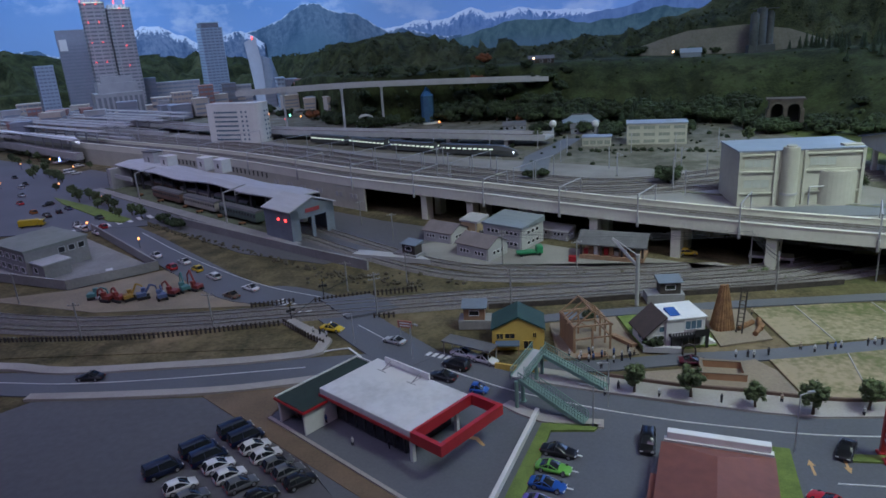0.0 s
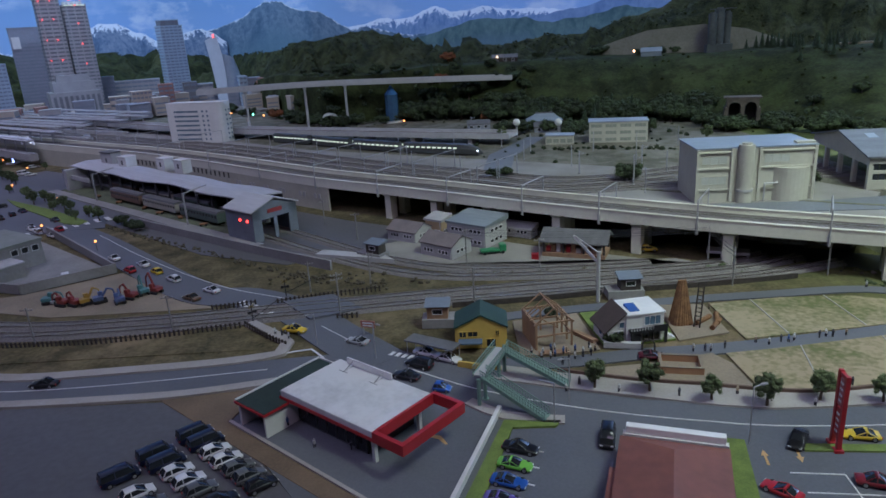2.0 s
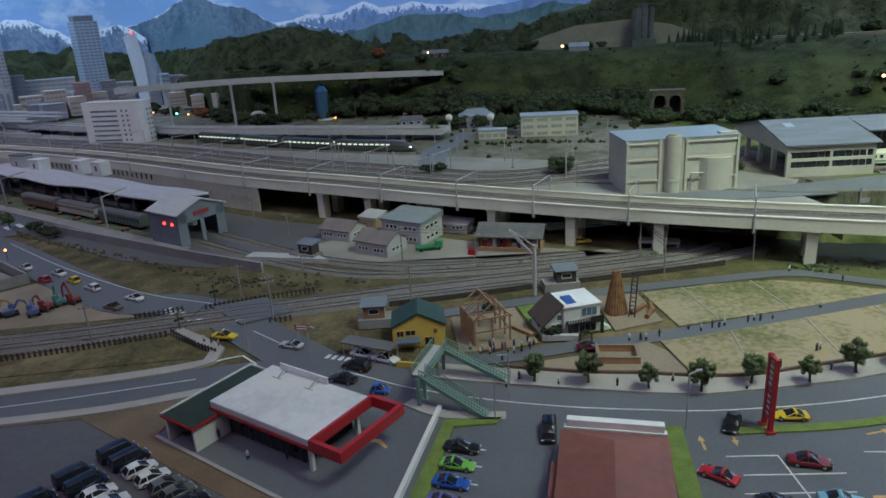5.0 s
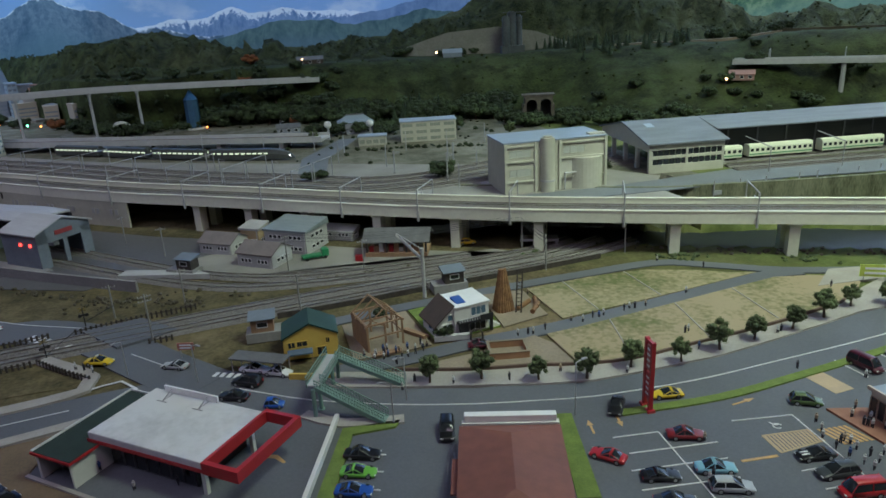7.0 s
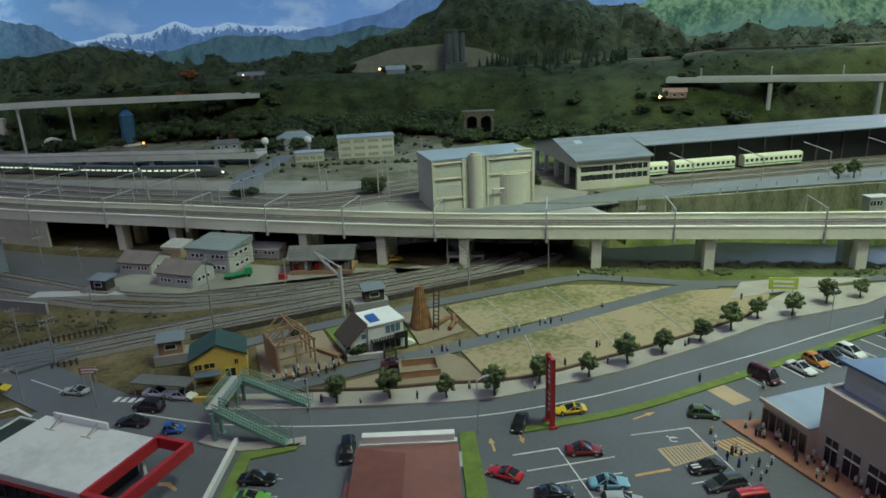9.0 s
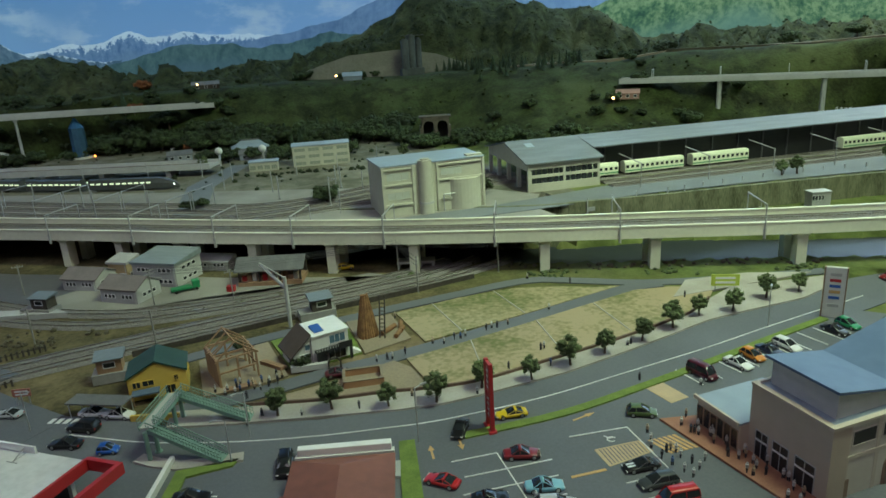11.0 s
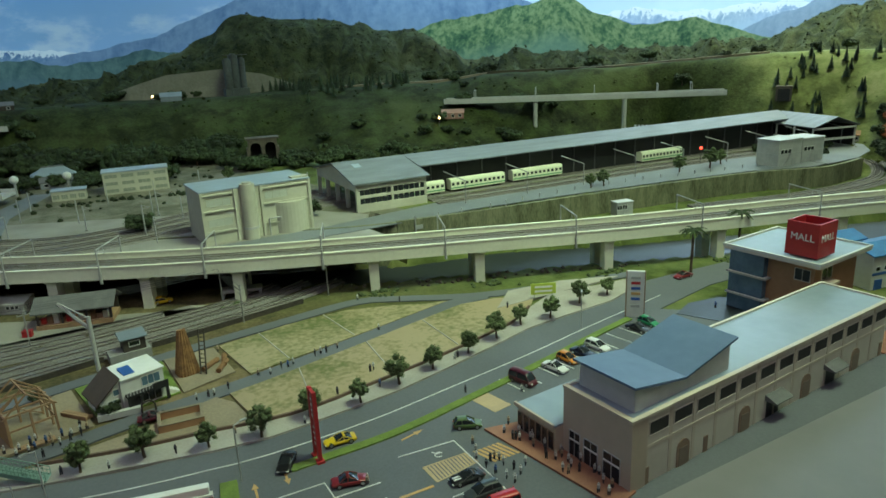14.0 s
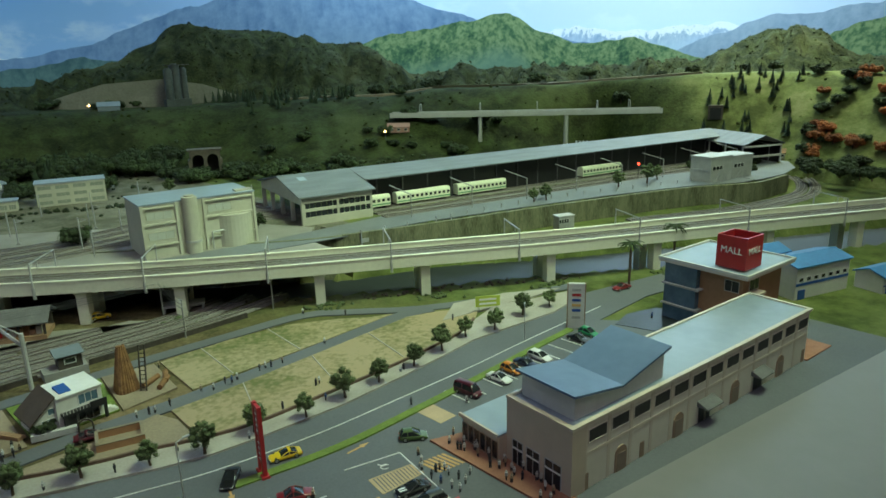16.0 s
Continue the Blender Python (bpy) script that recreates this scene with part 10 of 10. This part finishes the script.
def crossing_signal(x, y, turn):
    c = thing("crossing_signal", "black level crossing signal with twin lamps", "crossing signal", x, y, 0.2, turn, "level crossing signals")
    part("post", bars(((0, 0, 0), (0, 0, 3.6), 0.1)), BLACKP, c)
    part("cross", bars(((-0.6, 0, 2.9), (0.6, 0, 3.6), 0.09), ((0.6, 0, 2.9), (-0.6, 0, 3.6), 0.09)), mat("faded_crossing_yellow", (0.22, 0.16, 0.03), (0.13, 0.095, 0.025), 0.7, scale=60), c)
    part("lamp_bar", B(-0.8, 0.8, -0.1, 0.1, 2.0, 2.3), BLACKP, c)
    for s in (-0.55, 0.55):
        part("lamp_disc", bars(((s, -0.1, 2.15), (s, -0.25, 2.15), 0.3), n=12), BLACKP, c)
    part("barrier", bars(((0.2, 0, 0.9), (5.2, 0, 2.8), 0.06)), BLACKP, c)


crossing_signal(-28.4, 117.2, 40)
crossing_signal(-24.6, 129.2, 10)


def billboard(x, y, turn, label, m, h0, w, h):
    b = thing("billboard", label, "billboard", x, y, 0.3, turn, "roadside boards")
    for s in (-w * 0.35, w * 0.35):
        part("post", bars(((s, 0, 0), (s, 0, h0 + h), 0.1)), STEEL, b)
    part("board", B(-w / 2, w / 2, -0.1, 0.1, h0, h0 + h), m, b)
    for k in range(2):
        part("bar_mark", B(-w * 0.35, w * 0.35, -0.14, -0.1, h0 + h * (0.2 + 0.4 * k), h0 + h * (0.38 + 0.4 * k)), WHITEP if m is not WHITEP else GREENBAND, b)


billboard(-6.8, 108.4, -20, "faded red roadside board on two posts", mat("faded_red_board", (0.42, 0.16, 0.12), (0.34, 0.13, 0.1), 0.6, scale=40), 1.4, 2.6, 1.2)
billboard(110.1, 88.6, -32, "yellow-green plaza notice board with white bars", mat("pale_green_board", (0.50, 0.60, 0.10), (0.42, 0.52, 0.08), 0.6, scale=40), 1.0, 5.0, 2.2)


def signal_platform():
    p = thing("track_platform", "small platform with a dark hut under the viaduct", "platform", 66.5, 134.6, 0.1, -25)
    part("slab", B(-4.2, 4.2, -1.6, 1.6, 1.2, 1.7), CONCG, p)
    for x in (-3.8, -1.2, 1.2, 3.8):
        part("leg", B(x - 0.2, x + 0.2, -1.4, 1.4, 0, 1.2), CONCG, p)
    part("hut", B(-1.4, 1.2, -0.9, 0.9, 1.7, 3.9), DARKWOOD, p)
    part("hut_roof", B(-1.7, 1.5, -1.2, 1.2, 3.9, 4.15), ROOFDARK, p)


signal_platform()


def terrace_masts():
    for k, x in enumerate((-180, -150, -125, -100, -78, -58, -40, -22, -6, 10)):
        c, d, w = along(VPATH, x)
        for o in (13.5, 24.2):
            m = thing("catenary_mast", "thin grey overhead line portal on the terrace", "catenary mast", group="terrace overhead line portals")
            a, b = c + w * o, c + w * (o + 9.6)
            u = Vector((0, 0, 1))
            part("post", bars((a + u * 7.6, a + u * 13.6, 0.14)), STEEL, m)
            part("post", bars((b + u * 7.6, b + u * 13.6, 0.14)), STEEL, m)
            part("beam", bars((a + u * 13.4, b + u * 13.4, 0.12)), STEEL, m)
    for x, y in ((58, 163), (70, 182), (84, 200), (48, 200), (72, 215), (36, 214), (95, 190), (60, 222), (40, 226), (110, 188), (88, 222), (66, 196)):
        pole(x, y, 6.5, 0, 0, 7.6, "thin grey mast in the goods lines", STEEL, "masts in the goods lines")
    for k in range(9):
        x, y = at_depot(28 + k * 20, -8.5)
        p = thing("catenary_mast", "grey depot line portal with a bent arm", "catenary mast", x, y, 7.7, -10.2, "depot line portals")
        part("post", bars(((0, 0, 0), (0, 0, 6.6), 0.16)), STEEL, p)
        part("beam", bars(((0, 0, 6.5), (-2.5, 7.5, 8.2), 0.15)), STEEL, p)


terrace_masts()


def hill_house(deg, r, wall_m, roof_m, w, label):
    x, y, z = on_hill(deg, r)
    h = thing("house", label, "house", x, y, max(z - 0.4, 7.6), -deg, "hillside houses")
    part("wall", gable_walls(w, 4.5, 2.4, 1.3), wall_m, h)
    part("roof", gable_roof(w, 4.5, 2.4, 1.3), roof_m, h)
    for k in range(3):
        window(h, (-w / 2 + w * (k + 0.5) / 3, -2.35, 0.8), (1, 0, 0), 1.2, 1.0, GLASS)


hill_house(39.3, 301, TWRR, TWRR, 9, "red-brown farmhouse on the hillside")
hill_house(68.8, 306, CREAM, ORWOOD, 5, "small cream hillside cottage")
hill_house(5.8, 350, DARKWOOD, ROOFDARK, 12, "dark wooden hill station building")
hill_house(3.2, 288, TWRD, ROOFDARK, 9, "grey house at the foot of the hill")
hill_house(8.8, 272, TWRD, ROOFDARK, 10, "grey house among the trees")
x, y, z = on_hill(64.2, 322)
tp = thing("tunnel_portal", "dark tunnel portal cut into the green hillside", "tunnel portal", x, y, z - 1, -64)
part("frame", B(-3.0, 3.0, -2, 2, 0, 6), mat("dark_stone", (0.1, 0.09, 0.08)), tp)
part("mouth", B(-2.2, 2.2, -2.2, -2.0, 0, 5.0), BLACKP, tp)
for deg, r in ((6.2, 262), (9.6, 258)):
    x, y = polar(deg, r)
    t = thing("radar_dome", "white ball on a short lattice mast", "radar dome", x, y, 7.6, 0, "white domes")
    part("mast", bars(((0, 0, 0), (0, 0, 4.6), 0.4), n=6), STEEL, t)
    bm = bmesh.new()
    bmesh.ops.create_icosphere(bm, subdivisions=2, radius=1.4)
    bmesh.ops.translate(bm, verts=bm.verts, vec=(0, 0, 5.6))
    part("dome", bm, OFFWHITE, t)
for x, y, h in ((0.9, 200.7, 7.5), (14.5, 189.6, 7.5), (-2.8, 215.6, 7.0), (47.9, 189.6, 6.5), (57.8, 171.6, 8.0), (66.7, 192.9, 6.5), (32, 239.7, 6.5), (15.4, 242.7, 7), (-4.8, 258.3, 7), (112.3, 276.1, 4.2), (109.2, 278.2, 4.4), (106.5, 280, 4.8), (25.3, 290, 5)):
    m = thing("line_mast", "slim pale steel mast on the depot terrace", "mast", x, y, 7.6, -20, "line masts on the terrace")
    part("post", bars(((0, 0, 0), (0, 0, h), 0.17), n=8), STEEL, m)
    part("bracket", bars(((0, 0, h * 0.86), (1.7, 0, h * 0.92), 0.07), ((0, 0, h * 0.98), (1.7, 0, h * 0.92), 0.05)), STEEL, m)
    part("base", B(-0.4, 0.4, -0.4, 0.4, 0, 0.4), DULLC, m)
a_ = lit_lamp(0, 0, 5.0, 0.45, GLOWRED, "lit red depot signal", 222, 126, 7.8)
for x, y, m in ((-163, 292, GLOWORANGE), (-205, 352, GLOWORANGE), (-188, 318, GLOWORANGE), (-148, 254, GLOWORANGE), (-117, 225, GLOWORANGE), (-196, 308, GLOWORANGE), (-104, 190, GLOWORANGE), (-80, 170, GLOWORANGE), (-176, 262, GLOWORANGE)):
    lit_lamp(0, 0, 2.2, 0.32, m, "lit orange street lamp in the city", x, y, 0.3)


def deck_hut(x, y, w, d, h, wall_m, label):
    t = thing("platform_hut", label, "hut", x, y, 9.3, -37, "huts on the viaduct edge")
    part("wall", B(-w / 2, w / 2, -d / 2, d / 2, -1.6, h), wall_m, t)
    part("roof", B(-w / 2 - 0.2, w / 2 + 0.2, -d / 2 - 0.2, d / 2 + 0.2, h, h + 0.35), OFFWHITE if wall_m is not CONCG else ROOFDARK, t)
    part("door", B(-0.5, 0.5, -d / 2 - 0.05, -d / 2, 0, 1.6), DARKSTEEL, t)


deck_hut(-110, 254, 7, 4, 3.4, CONCG, "grey concrete equipment hut on the viaduct edge")
deck_hut(-101, 246, 5, 4, 2.6, OFFWHITE, "white equipment hut with a flat roof")
deck_hut(-84.5, 237, 4.6, 3.6, 2.6, OFFWHITE, "white equipment hut with a flat roof")
deck_hut(-76.5, 231, 4.6, 3.6, 2.6, OFFWHITE, "white equipment hut with a flat roof")


def fountain():
    t = thing("fountain", "small round fountain lit blue-white at night", "fountain", -186, 322, 0.3, 0)
    part("basin", bars(((0, 0, 0), (0, 0, 0.6), 3.2), n=20), PAVE, t)
    bm = bmesh.new()
    bar(bm, (0, 0, 0.6), (0, 0, 3.4), 0.55, 8, 0.1)
    part("jet", bm, mat("lit_blue_water", (0.5, 0.6, 0.9), rough=0.3, emit=(0.35, 0.5, 1.0), power=5.0), t, "glowing blue-white water jet")


fountain()
